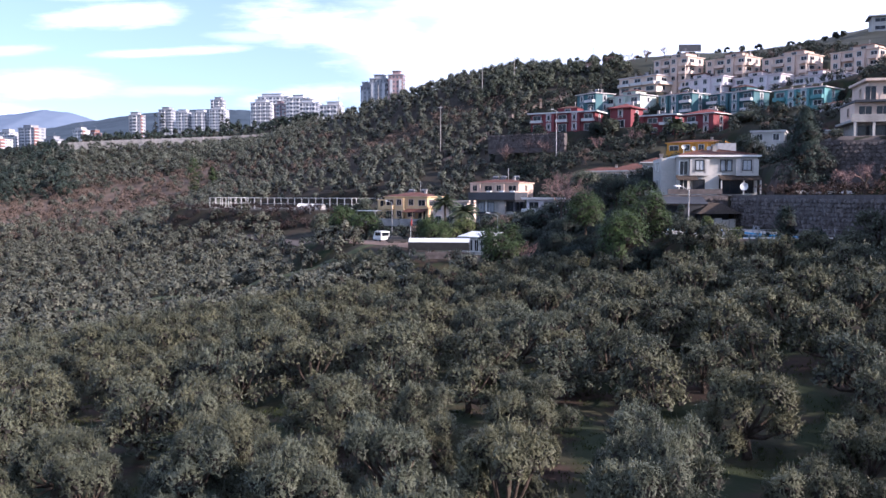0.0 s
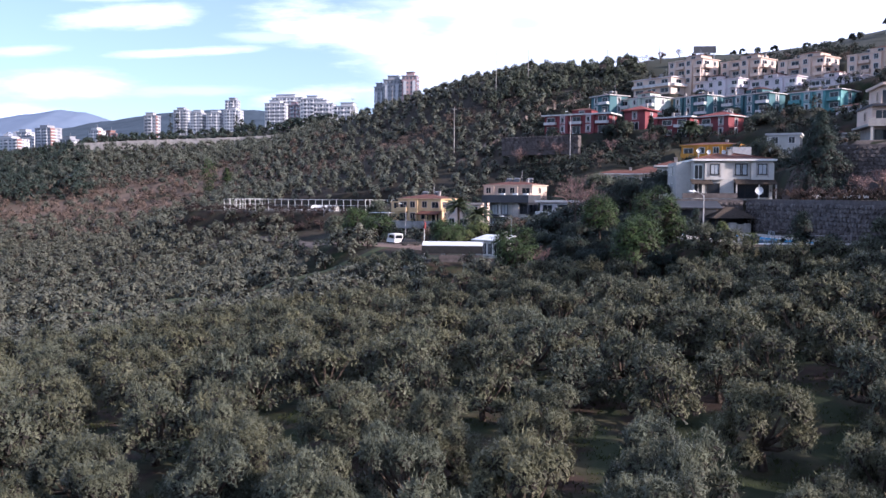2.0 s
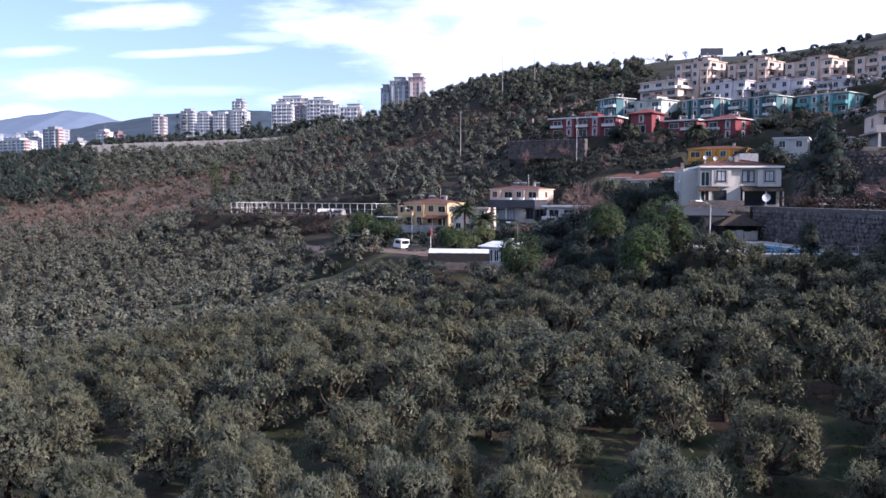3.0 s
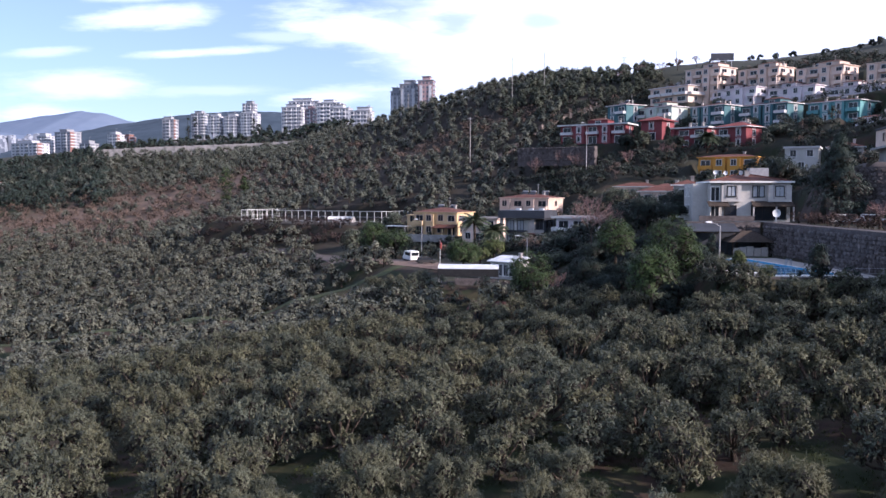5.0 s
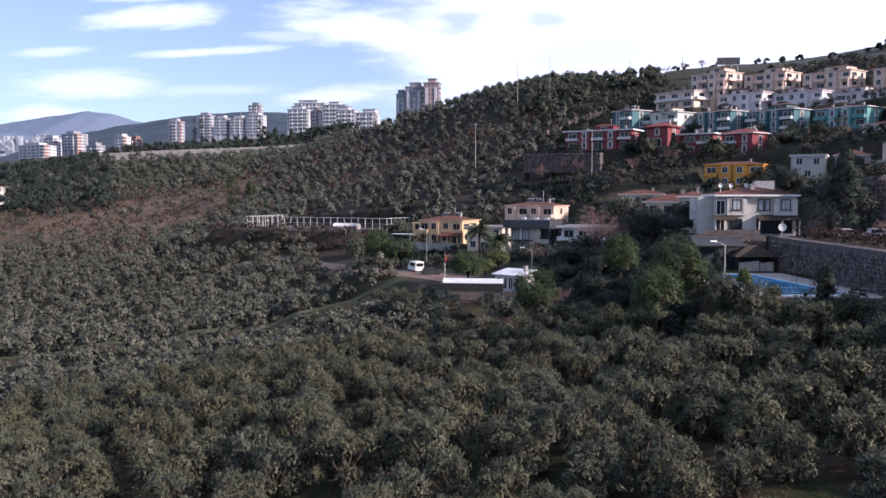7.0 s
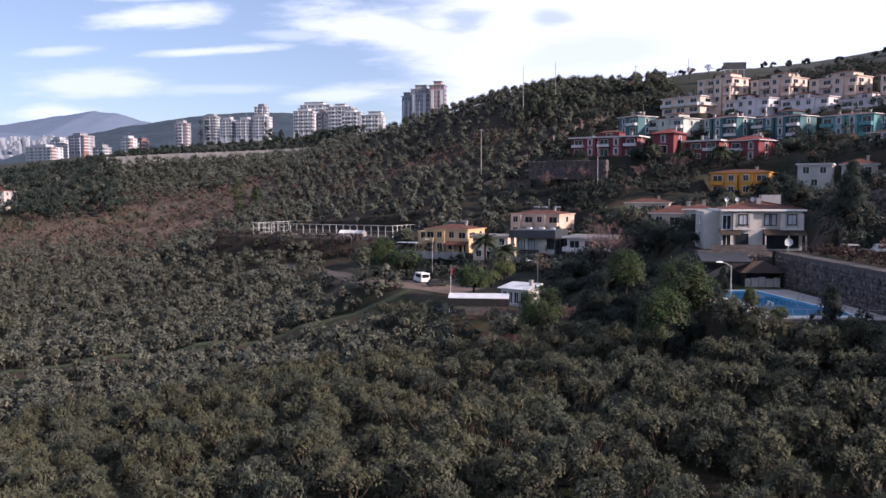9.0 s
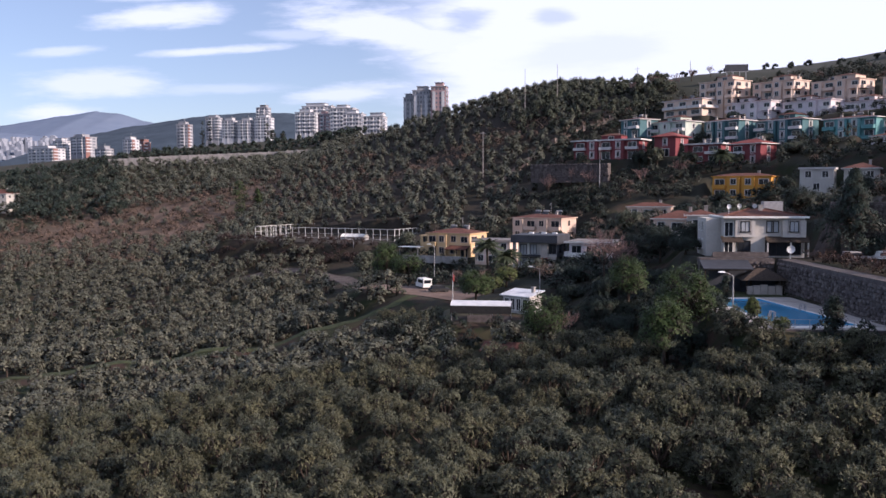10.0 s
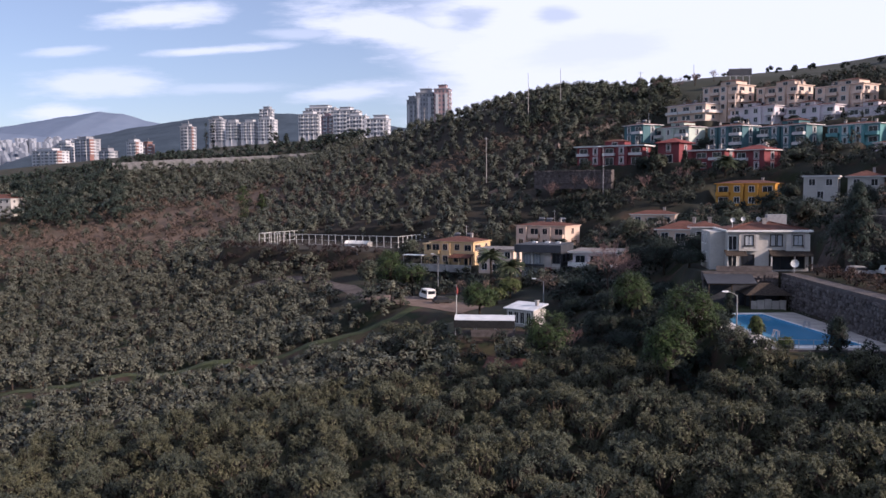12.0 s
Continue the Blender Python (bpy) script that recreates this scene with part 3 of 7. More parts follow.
def build_ground():
    gx, gy = steps(-180, 160, 1.6, -4600, 4600), steps(10, 330, 1.6, -2500, 4700)
    X, Y = np.meshgrid(gx, gy)
    Z = ground(X, Y)
    nx, ny = len(gx), len(gy)
    me = bpy.data.meshes.new("ground")
    me.vertices.add(nx * ny)
    me.vertices.foreach_set("co", np.stack([X, Y, Z], -1).astype(np.float32).ravel())
    i = (np.arange(ny - 1)[:, None] * nx + np.arange(nx - 1)[None, :]).ravel()
    f = np.stack([i, i + 1, i + nx + 1, i + nx], 1).astype(np.int32)
    me.loops.add(f.size)
    me.loops.foreach_set("vertex_index", f.ravel())
    me.polygons.add(len(f))
    me.polygons.foreach_set("loop_start", np.arange(0, f.size, 4, dtype=np.int32))
    me.polygons.foreach_set("use_smooth", np.ones(len(f), dtype=bool))
    me.update(calc_edges=True)
    me.materials.append(M["soil"])
    return tagged(new("ground", me), "red-brown soil with grass patches under the olive groves and on the hill", "ground", kind="structure")


build_ground()


# ---- trees ----
def plumes(rng, heads, shoots, per, length, width, spread_of=0.16, filling=0.08, calm=0.14, upright=0.45):
    """Upright leafy shoots on round heads, as (n, 3, 3): a head is (centre, radius, heart of the tree)."""
    C = np.array([h[0] for h in heads], float)
    R = np.array([h[1] for h in heads], float)
    H = np.array([h[2] for h in heads], float)
    k = np.repeat(np.arange(len(heads)), shoots)
    n = len(k)
    d = rng.normal(size=(n, 3))
    d /= np.linalg.norm(d, axis=1)[:, None]
    d[:, 2] = np.where(d[:, 2] < -0.3, -d[:, 2], d[:, 2])
    axis = d * 0.8 + np.array([0, 0, 0.8]) + rng.normal(size=(n, 3)) * 0.2
    axis /= np.linalg.norm(axis, axis=1)[:, None]
    ph = rng.uniform(0, 6.28, (len(heads), 3))[k]
    bulge = 0.86 + 0.16 * np.sin(4.5 * d[:, 0] + ph[:, 0]) * np.sin(4.5 * d[:, 1] + ph[:, 1]) + 0.12 * np.sin(7.5 * d[:, 2] + 5.0 * d[:, 0] + ph[:, 2])
    root = C[k] + d * (R[k] * bulge * rng.uniform(0.84, 1.0, n))[:, None] * np.array([0.92, 0.92, 1.22])
    reach = R[k] * np.where(rng.random(n) < 0.22, rng.uniform(0.22, 0.46, n), rng.uniform(0.03, 0.14, n))
    j = np.repeat(np.arange(n), per)
    m = len(j)
    t = rng.random(m)
    off = rng.normal(size=(m, 3))
    off /= np.linalg.norm(off, axis=1)[:, None]
    p = root[j] + axis[j] * (reach[j] * t)[:, None] + off * (R[k][j] * spread_of * 0.75 * (1.05 - 0.8 * t) * rng.random(m) ** 0.5)[:, None]
    s = (0.65 + 0.7 * rng.random(m))[:, None]
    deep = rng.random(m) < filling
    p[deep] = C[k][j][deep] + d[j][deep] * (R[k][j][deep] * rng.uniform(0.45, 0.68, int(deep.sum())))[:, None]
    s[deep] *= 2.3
    e = p - H[k][j]
    e /= np.linalg.norm(e, axis=1)[:, None] + 1e-6
    face = d[j] * 0.6 + off * 0.12 + e * 0.9 + np.array([0, 0, 0.3]) + rng.normal(size=(m, 3)) * calm
    face /= np.linalg.norm(face, axis=1)[:, None]
    a = axis[j] + off * 0.2 + rng.normal(size=(m, 3)) * 0.22
    a /= np.linalg.norm(a, axis=1)[:, None]
    free = (rng.random(m) < upright) & ~deep          # sprigs that stand up; the others lie along the bough
    face[free] = d[j][free] * np.array([1, 1, 0.2]) + rng.normal(size=(int(free.sum()), 3)) * 0.4
    b = np.cross(face, a)
    b /= np.linalg.norm(b, axis=1)[:, None] + 1e-6
    a = np.where(free[:, None], a, np.cross(b, face))
    l, w = a * length * s, b * width * s
    tri = np.stack([p - l * 0.6 + w, p - l * 0.6 - w, p + l], 1)
    return np.concatenate([tri[~deep], tri[deep]]), int((~deep).sum())


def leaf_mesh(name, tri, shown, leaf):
    """Leaves outside; inside, big leaves coloured dark for the shade within the crown."""
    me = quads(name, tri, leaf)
    me.materials.append(M["inner_shade"])
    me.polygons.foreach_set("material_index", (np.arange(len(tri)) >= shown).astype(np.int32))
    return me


def olive_form(rng, high=4.5, spread=2.65, boughs=14, lump=(0.26, 0.38)):
    """Trunk, limbs and the great boughs that they carry: one on top, a ring round it and a lower skirt."""
    wood = Shape()
    lean = rng.uniform(-0.3, 0.3, 2)
    fork = np.array([lean[0], lean[1], high * rng.uniform(0.2, 0.28)])
    wood.tube([(0, 0, -0.3), (lean[0] * 0.2 + 0.05, lean[1] * 0.3, 0.4), (lean[0] * 0.8, lean[1] * 0.6, 0.8), tuple(fork)], [0.30, 0.22, 0.2, 0.16], 8)
    out = []
    a0 = rng.random() * 6.28
    ring = boughs // 2
    for i in range(boughs):
        size = spread * rng.uniform(*lump)
        a = a0 + 6.283 * (i - 1) / max(1, ring) + rng.uniform(-0.35, 0.35) + (0.9 if i > ring else 0)
        if i == 0:
            far, z = rng.uniform(0, 0.22), rng.uniform(0.66, 0.78)
        elif i <= ring:
            far, z = rng.uniform(0.34, 0.66), rng.uniform(0.46, 0.72)
        else:
            far, z = rng.uniform(0.58, 0.76), rng.uniform(0.20, 0.34)
            size *= 0.95
        c = np.array([math.cos(a) * far * spread, math.sin(a) * far * spread, high * z])
        wood.tube([tuple(fork - [0, 0, 0.1]), tuple((fork + c) / 2 + [0, 0, -0.25]), tuple(c)], [0.12, 0.08, 0.03], 5)
        out.append((c, size, c - np.array([0, 0, size * 0.3])))
    return wood, out


def olive_kind(seed, shoots, per, length, width, leaf):
    rng = np.random.default_rng(seed)
    wood, heads = olive_form(rng)
    root = thing("olive_tree", pose(0, 0, -500), "grey-green olive tree with gnarled trunk in the grove", "tree", "olive trees of the grove")
    part("trunk", wood, M["bark"], root, smooth=True)
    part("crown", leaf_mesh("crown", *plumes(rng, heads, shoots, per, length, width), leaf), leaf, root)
    return root


NEAR = [olive_kind(10 + i, 370, 3, 0.125, 0.0225, M["olive_leaf"]) for i in range(6)]
MID = [olive_kind(30 + i, 92, 3, 0.168, 0.043, M["olive_leaf"]) for i in range(6)]
# trees that stand clear in the lower part of the grove
PLACED = [(9.1, 38.6), (15.5, 42.7), (18.6, 36.6), (12.4, 50.1), (14.2, 31.9), (3.8, 41.8), (5.6, 49.0), (1.6, 52.6), (-2.4, 38.1), (-6.2, 47.9), (-14.3, 60.0), (-11.0, 37.5),
          (-15.9, 37.3), (-5.5, 33.0), (2.4, 34.0), (3.4, 59.9), (19.8, 54.5), (16.6, 53.5), (23.2, 47.2), (-17.2, 47.8), (-12.5, 45.7), (-25.0, 51.7), (-19.2, 41.5), (-4.8, 52.6),
          (-1.4, 47.3), (-0.1, 42.6), (11.6, 57.7), (8.6, 60.5), (22.6, 42.0)]
GAPS = [(-10.0, 53.0), (-7.6, 44.8), (-6.3, 41.9), (15.2, 48.6), (18.6, 44.0), (13.5, 40.0), (7.0, 40.4), (19.4, 49.6), (13.0, 36.0), (11.5, 42.0)]


def in_grove(x, y):
    """Where the orchard stands: in front of the lane and the pool."""
    if lane_distance(x, y) < 3.2 or lane_distance(x, y + 4) < 3.2:
        return False
    if (x - 2.5) ** 2 + (y - 117) ** 2 < 5.0 ** 2:
        return False
    if x > 20:
        return y < 91 - (x - 20) * 0.12 and x < 52
    if x > -14:
        return y < 130 - max(0, x - 5) * 1.5 and not (-9 < x < 8 and y > 122.5)
    return y < 170


rng = np.random.default_rng(5)
spots = [(x, y) for x, y in PLACED]
for iy in range(0, 60):
    for ix in range(-30, 22):
        x = ix * 4.6 + (iy % 2) * 2.3 + rng.uniform(-1.2, 1.2)
        y = 17 + iy * 4.2 + rng.uniform(-1.1, 1.1)
        if abs(x) > 0.62 * y + 8 or not in_grove(x, y):
            continue
        if any((x - a) ** 2 + (y - b) ** 2 < (3.7 if y < 60 else 3.1) ** 2 for a, b in spots):
            continue
        if any((x - a) ** 2 + (y - b) ** 2 < 3.1 ** 2 for a, b in GAPS):
            continue
        if x * x + y * y < 22 ** 2:
            continue
        spots.append((x, y))
spots.sort(key=lambda s: math.hypot(*s))
near_spots, far_spots = spots[:330], spots[330:]
for i, (x, y) in enumerate(near_spots + [(-12.4, 144.5), (-13.2, 138.0), (-10.6, 130.5), (-16.5, 147.0), (-8.6, 134.6), (24.4, 92.8), (27.6, 96.4), (29.4, 91.6), (33.2, 89.4)]):
    kinds = NEAR if math.hypot(x, y) < 50 else MID
    s = rng.uniform(0.8, 1.12)
    m = pose(x, y, gz(x, y) - 0.05, 0, 0, rng.uniform(0, 360)) @ Matrix.Diagonal((s, s, s * rng.uniform(0.9, 1.1), 1))
    copy_thing(kinds[int(rng.integers(len(kinds)))], m)
for o in NEAR + MID:
    for c in (*o.children_recursive, o):
        bpy.data.objects.remove(c)


def wood_stuff(name, places, label, leaf, leafs, length, width, high=4.4, spread=2.3, seed=3, trunk=True, boughs=4, calm=0.12, lump=(0.40, 0.56), upright=0.25):
    """A far grove as one mesh of leaves and one of trunks."""
    r = np.random.default_rng(seed)
    forms = []
    for k in range(8):
        w, form = olive_form(r, high, spread, boughs, lump)
        tri, shown = plumes(r, form, max(6, leafs // boughs // 2), 2, length, width, 0.16, 0.08, calm, upright)
        forms.append((tri - np.array([0, 0, 0.10 * high]), shown))
    outer, inner, wood = [], [], Shape()
    for x, y in places:
        q, shown = forms[int(r.integers(8))]
        a, s = r.uniform(0, 6.28), r.uniform(0.70, 1.2)
        R = np.array([[math.cos(a), -math.sin(a), 0], [math.sin(a), math.cos(a), 0], [0, 0, r.uniform(0.85, 1.1)]]) * s
        z = gz(x, y)
        q = q @ R.T + np.array([x, y, z])
        outer.append(q[:shown])
        inner.append(q[shown:])
        wood.tube([(x, y, z - 0.3), (x, y, z + 1.6 * s)], [0.2, 0.13], 5, False)
    n = sum(len(q) for q in outer)
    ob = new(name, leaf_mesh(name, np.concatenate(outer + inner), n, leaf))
    tagged(ob, label, "trees", kind="stuff")
    if trunk:
        part("trunk", wood, M["bark"], ob)
    return ob


def scatter(seed, x0, x1, y0, y1, gap, keep):
    r = np.random.default_rng(seed)
    out = []
    for j in range(int((y1 - y0) / gap)):
        for i in range(int((x1 - x0) / gap)):
            x = x0 + (i + 0.5 * (j % 2)) * gap + r.uniform(-0.33, 0.33) * gap
            y = y0 + j * gap + r.uniform(-0.33, 0.33) * gap
            if keep(x, y, r):
                out.append((x, y))
    return out


def clear_of_houses(x, y, margin=2.5):
    for px, py, a, b, turn, h, soft in PADS:
        c, s = math.cos(turn), math.sin(turn)
        u, v = (x - px) * c + (y - py) * s, -(x - px) * s + (y - py) * c
        if abs(u) < a + margin and abs(v) < b + margin:
            return False
    return True


# grove beyond the lane, down in the hollow
def hollow(x, y, r):
    if y > 262 and x > -62:
        return False
    return -0.68 * y - 6 < x < -30 - (y - 160) * 0.18 and lane_distance(x, y) > 3.4 and clear_of_houses(x, y, 1) and (y < 318 or r.random() < 0.5)


wood_stuff("olive_grove", far_spots + scatter(11, -225, -20, 166, 338, 5.2, hollow), "grey-green olive grove in the hollow beyond the lane", M["olive_far"], 600, 0.28, 0.125, spread=2.55, seed=21, boughs=8, calm=0.07, lump=(0.30, 0.44), upright=0.15)


# the hill
def hillside(x, y, r):
    if not clear_of_houses(x, y, 2) or y < 246 - x * 0.35 or y > 440:
        return False
    right = 22 + (y - 270) * 0.25
    return -112 + (y - 260) * 0.12 < x < right and r.random() < (0.35 if ((x + 15) / 48) ** 2 + ((y - 335) / 13) ** 2 < 1 else 0.94)


wood_stuff("hill_olive_grove", scatter(12, -125, 70, 236, 440, 5.3, hillside), "scattered dark green olive trees on the dry hillside", M["hill_leaf"], 520, 0.29, 0.155, high=4.6, spread=2.35, seed=22, boughs=3, calm=0.05, lump=(0.52, 0.66), upright=0.06)


def ridge(x, y, r):
    return -0.66 * y < x < -95 + (y - 330) * 0.15 and (y > 408 or r.random() < 0.1) and y < 495


wood_stuff("ridge_wood", scatter(13, -330, -60, 350, 500, 5.4, ridge), "dark green trees on the slope under the long wall", M["hill_leaf"], 300, 0.36, 0.19, spread=3.0, high=5.0, seed=23, calm=0.1)


# ---- houses ----
WINDOWS = {}


def window_meshes(w, h, trim, pane="glass"):
    key = (round(w, 2), round(h, 2), trim, pane)
    if key not in WINDOWS:
        t = 0.14
        f = Shape()
        f.box(-w / 2 - t, w / 2 + t, -0.10, 0.02, h, h + t)
        f.box(-w / 2 - t - 0.06, w / 2 + t + 0.06, -0.16, 0.02, -t, 0)
        f.box(-w / 2 - t, -w / 2, -0.10, 0.02, 0, h)
        f.box(w / 2, w / 2 + t, -0.10, 0.02, 0, h)
        if w > 0.8:
            f.box(-0.035, 0.035, -0.06, 0.02, 0, h)
        g = Shape().box(-w / 2, w / 2, -0.03, 0.01, 0, h)
        WINDOWS[key] = (f.mesh("window", M[trim]), g.mesh("pane", M[pane]))
    return WINDOWS[key]


def window(parent, at, w, h, trim="trim", glazing="glass"):
    f, g = window_meshes(w, h, trim, glazing)
    ob = part("window", f, None, parent, at=at)
    part("pane", g, None, ob)


def balcony(parent, at, w, out, wall, rail="trim"):
    s = Shape()
    s.box(-w / 2, w / 2, -out, 0.0, -0.18, 0)
    b = part("balcony", s, M[wall], parent, at=at)
    p = Shape()
    p.box(-w / 2, w / 2, -out, -out + 0.1, 0.003, 0.85)
    p.box(-w / 2, -w / 2 + 0.1, -out + 0.102, 0, 0.003, 0.85)
    p.box(w / 2 - 0.1, w / 2, -out + 0.102, 0, 0.003, 0.85)
    part("parapet", p, M[rail], b)


def hip_roof(parent, w, d, z, over, rise, mat, fascia="trim"):
    a, b = w / 2 + over, d / 2 + over
    e = Shape().box(-a, a, -b, b, z - 0.22, z)
    part("eave_slab", e, M[fascia], parent)
    k = max(0.0, a - b)
    j = max(0.0, b - a)
    z = z + 0.004
    s = Shape().add([(-a, -b, z), (a, -b, z), (a, b, z), (-a, b, z), (-k, -j, z + rise), (k, j, z + rise)] if k else
                    [(-a, -b, z), (a, -b, z), (a, b, z), (-a, b, z), (0, -j, z + rise), (0, j, z + rise)],
                    [(0, 1, 5, 4), (2, 3, 4, 5), (1, 2, 5), (3, 0, 4), (0, 3, 2, 1)] if k else [(0, 1, 4), (1, 2, 5, 4), (2, 3, 5), (3, 0, 4, 5), (0, 3, 2, 1)])
    part("roof", s, M[mat], parent)


def chimney(parent, x, y, z, h=1.0):
    s = Shape().box(x - 0.3, x + 0.3, y - 0.3, y + 0.3, z, z + h).box(x - 0.4, x + 0.4, y - 0.4, y + 0.4, z + h, z + h + 0.12)
    part("chimney", s, M["concrete"], parent)


def roof_clutter(parent, w, d, z, seed, n=3):
    """Solar water heaters, a dish and an aerial on a roof."""
    r = np.random.default_rng(seed)
    for k in range(n):
        x, y = (k + 0.5) / n * w * 0.8 - w * 0.4 + r.uniform(-0.4, 0.4), r.uniform(-0.12, 0.28) * d
        h = part("solar_heater", Shape().add([(x - 0.9, y - 0.8, z + 0.1), (x + 0.9, y - 0.8, z + 0.1), (x + 0.9, y + 0.4, z + 0.95), (x - 0.9, y + 0.4, z + 0.95), (x - 0.9, y - 0.8, z + 0.02), (x + 0.9, y - 0.8, z + 0.02), (x + 0.9, y + 0.4, z + 0.87), (x - 0.9, y + 0.4, z + 0.87)],
                                             [(0, 1, 2, 3), (7, 6, 5, 4), (0, 4, 5, 1), (1, 5, 6, 2), (2, 6, 7, 3), (3, 7, 4, 0)]), M["glass"], parent, "tilted dark solar panel")
        part("tank", Shape().tube([(x - 0.8, y + 0.6, z + 1.1), (x + 0.8, y + 0.6, z + 1.1)], 0.24, 9), M["steel"], h)
        part("stand", Shape().box(x - 0.7, x - 0.62, y + 0.45, y + 0.53, z - 0.8, z + 0.9).box(x + 0.62, x + 0.7, y + 0.45, y + 0.53, z - 0.8, z + 0.9), M["steel"], h)
    part("aerial", Shape().tube([(w * 0.1, d * 0.2, z - 0.5), (w * 0.1, d * 0.2, z + 3.4)], 0.045, 5).tube([(w * 0.1 - 0.5, d * 0.2, z + 3.0), (w * 0.1 + 0.5, d * 0.2, z + 3.0)], 0.03, 4), M["steel"], parent)


def villa(name, label, spec, wall, fronts, sides, roof="tile", rise=1.5, over=0.6, rail="eave", trim="eave", group="", fascia="eave", bay=0.9, panel=False):
    """fronts, sides: a word per storey from the ground up; w window, b balcony with door, d door, l long window, . nothing."""
    x, y, eave, turn, w, d, n = spec
    z = eave - n * STOREY
    root = thing(name, pose(x, y, z, 0, 0, turn), label, "house", group)
    body = Shape().box(-w / 2, w / 2, -d / 2, d / 2, -4, n * STOREY)
    part("wall", body, M[wall], root)
    bays = fronts[0]
    for i, c in enumerate(bays):      # shallow projecting bays
        if c == "w" and bay and len(bays) > 2:
            u = -w / 2 + (i + 0.5) * w / len(bays)
            k = w / len(bays) * 0.42
            part("bay", Shape().box(u - k, u + k, -d / 2 - bay, -d / 2 - 0.003, -4, n * STOREY - 0.3), M[wall], root)
    for face, words, length, half in (("front", fronts, w, d / 2), ("right", sides, d, w / 2), ("left", sides, d, w / 2)):
        rot = {"front": 0, "right": 90, "left": -90}[face]
        for k, word in enumerate(words):
            for i, c in enumerate(word):
                if c == ".":
                    continue
                u = -length / 2 + (i + 0.5) * length / len(word)
                out = bay if face == "front" and bay and len(bays) > 2 and bays[min(i, len(bays) - 1)] == "w" and len(word) == len(bays) else 0
                base = pose(0, 0, 0, 0, 0, rot) @ pose(u, -half - out, k * STOREY)
                span = length / len(word)
                if c == "w" and panel:
                    part("window_panel", Shape().box(-0.85, -0.68, -0.08, 0.01, 0.2, 2.7).box(0.68, 0.85, -0.08, 0.01, 0.2, 2.7).box(-0.68, 0.68, -0.08, 0.01, 2.53, 2.7).box(-0.68, 0.68, -0.08, 0.01, 0.2, 0.33), M["eave"], root, at=base)
                    window(root, base @ pose(0, 0, 0.75), 0.8, 1.45, trim)
                elif c == "w":
                    window(root, base @ pose(0, 0, 0.9), min(1.3, span * 0.5), 1.45, trim)
                elif c == "l":
                    window(root, base @ pose(0, 0, 0.8), span * 0.6, 1.4, trim)
                elif c == "d":
                    window(root, base @ pose(0, 0, 0.05), 1.0, 2.1, trim)
                elif c == "b":
                    window(root, base @ pose(0, 0, 0.05), min(span * 0.62, 2.6), 2.2, trim)
                    if k:
                        balcony(root, base, span * 0.92, 1.25, wall, rail)
    if roof == "flat":
        part("roof", Shape().box(-w / 2 - over, w / 2 + over, -d / 2 - over, d / 2 + over, n * STOREY, n * STOREY + 0.35), M["flat_roof"], root)
        part("fascia", Shape().box(-w / 2 - over - 0.06, w / 2 + over + 0.06, -d / 2 - over - 0.06, -d / 2 - over - 0.003, n * STOREY - 0.06, n * STOREY + 0.38)
             .box(w / 2 + over + 0.003, w / 2 + over + 0.06, -d / 2 - over, d / 2 + over, n * STOREY - 0.06, n * STOREY + 0.38), M[fascia], root)
    else:
        hip_roof(root, w, d, n * STOREY + 0.22, over, rise, roof, fascia)
        chimney(root, w * 0.22, d * 0.1, n * STOREY + 0.5, rise + 0.3)
    return root


def corner_balconies(root, spec, wall, rail, floors, side=1, width=3.4):
    """Rounded balconies stacked on a front corner, on piers down to the ground."""
    w, d = spec[4], spec[5]
    x, y = side * (w / 2 - width * 0.5 + 0.5), -d / 2 - 0.9
    n = 10
    ring = [(x - side * width / 2, y + 0.9), (x - side * width / 2, y - 0.5)] + [(x + side * math.sin(1.57 * i / n) * width / 2, y - 0.5 + (1 - math.cos(1.57 * i / n)) * 1.4) for i in range(n + 1)]
    for k in floors:
        z = k * STOREY
        out = [(px, py - 0.003) for px, py in ring]
        part("corner_balcony", Shape().prism(out if side > 0 else out[::-1], z - 0.2, z), M[wall], root)
        run = ring[1:]
        m = len(run)
        rail_shape = Shape().add([(px, py + q, z + h) for q, h in ((0, 0.003), (0, 0.85), (0.12, 0.85), (0.12, 0.003)) for px, py in run],
                                 [(i, i + 1, m + i + 1, m + i) for i in range(m - 1)] + [(m + i, m + i + 1, 2 * m + i + 1, 2 * m + i) for i in range(m - 1)] + [(2 * m + i, 2 * m + i + 1, 3 * m + i + 1, 3 * m + i) for i in range(m - 1)])
        part("parapet", rail_shape, M[rail], root)
        window(root, pose(x - side * 0.3, -d / 2, z + 0.05), width * 0.55, 2.1, "eave")
    for u in (x - side * width * 0.42, x + side * width * 0.30):
        part("pier", Shape().box(u - 0.16, u + 0.16, y - 0.35, y - 0.03, -3, floors[-1] * STOREY - 0.21), M[wall], root)


def roof_edge(root, spec, seed, n=2):
    """Chimneys, a heater or two and aerials that break the roofline."""
    r = np.random.default_rng(seed)
    w, d, top = spec[4], spec[5], spec[6] * STOREY
    for k in range(n + 1):
        x = r.uniform(-0.42, 0.42) * w
        part("chimney", Shape().box(x - 0.32, x + 0.32, -0.3, 0.3, top, top + r.uniform(1.3, 1.9)).box(x - 0.4, x + 0.4, -0.38, 0.38, top + 1.901, top + 2.0), M["concrete"], root)
    roof_clutter(root, w, d, top + 0.75, seed, n)


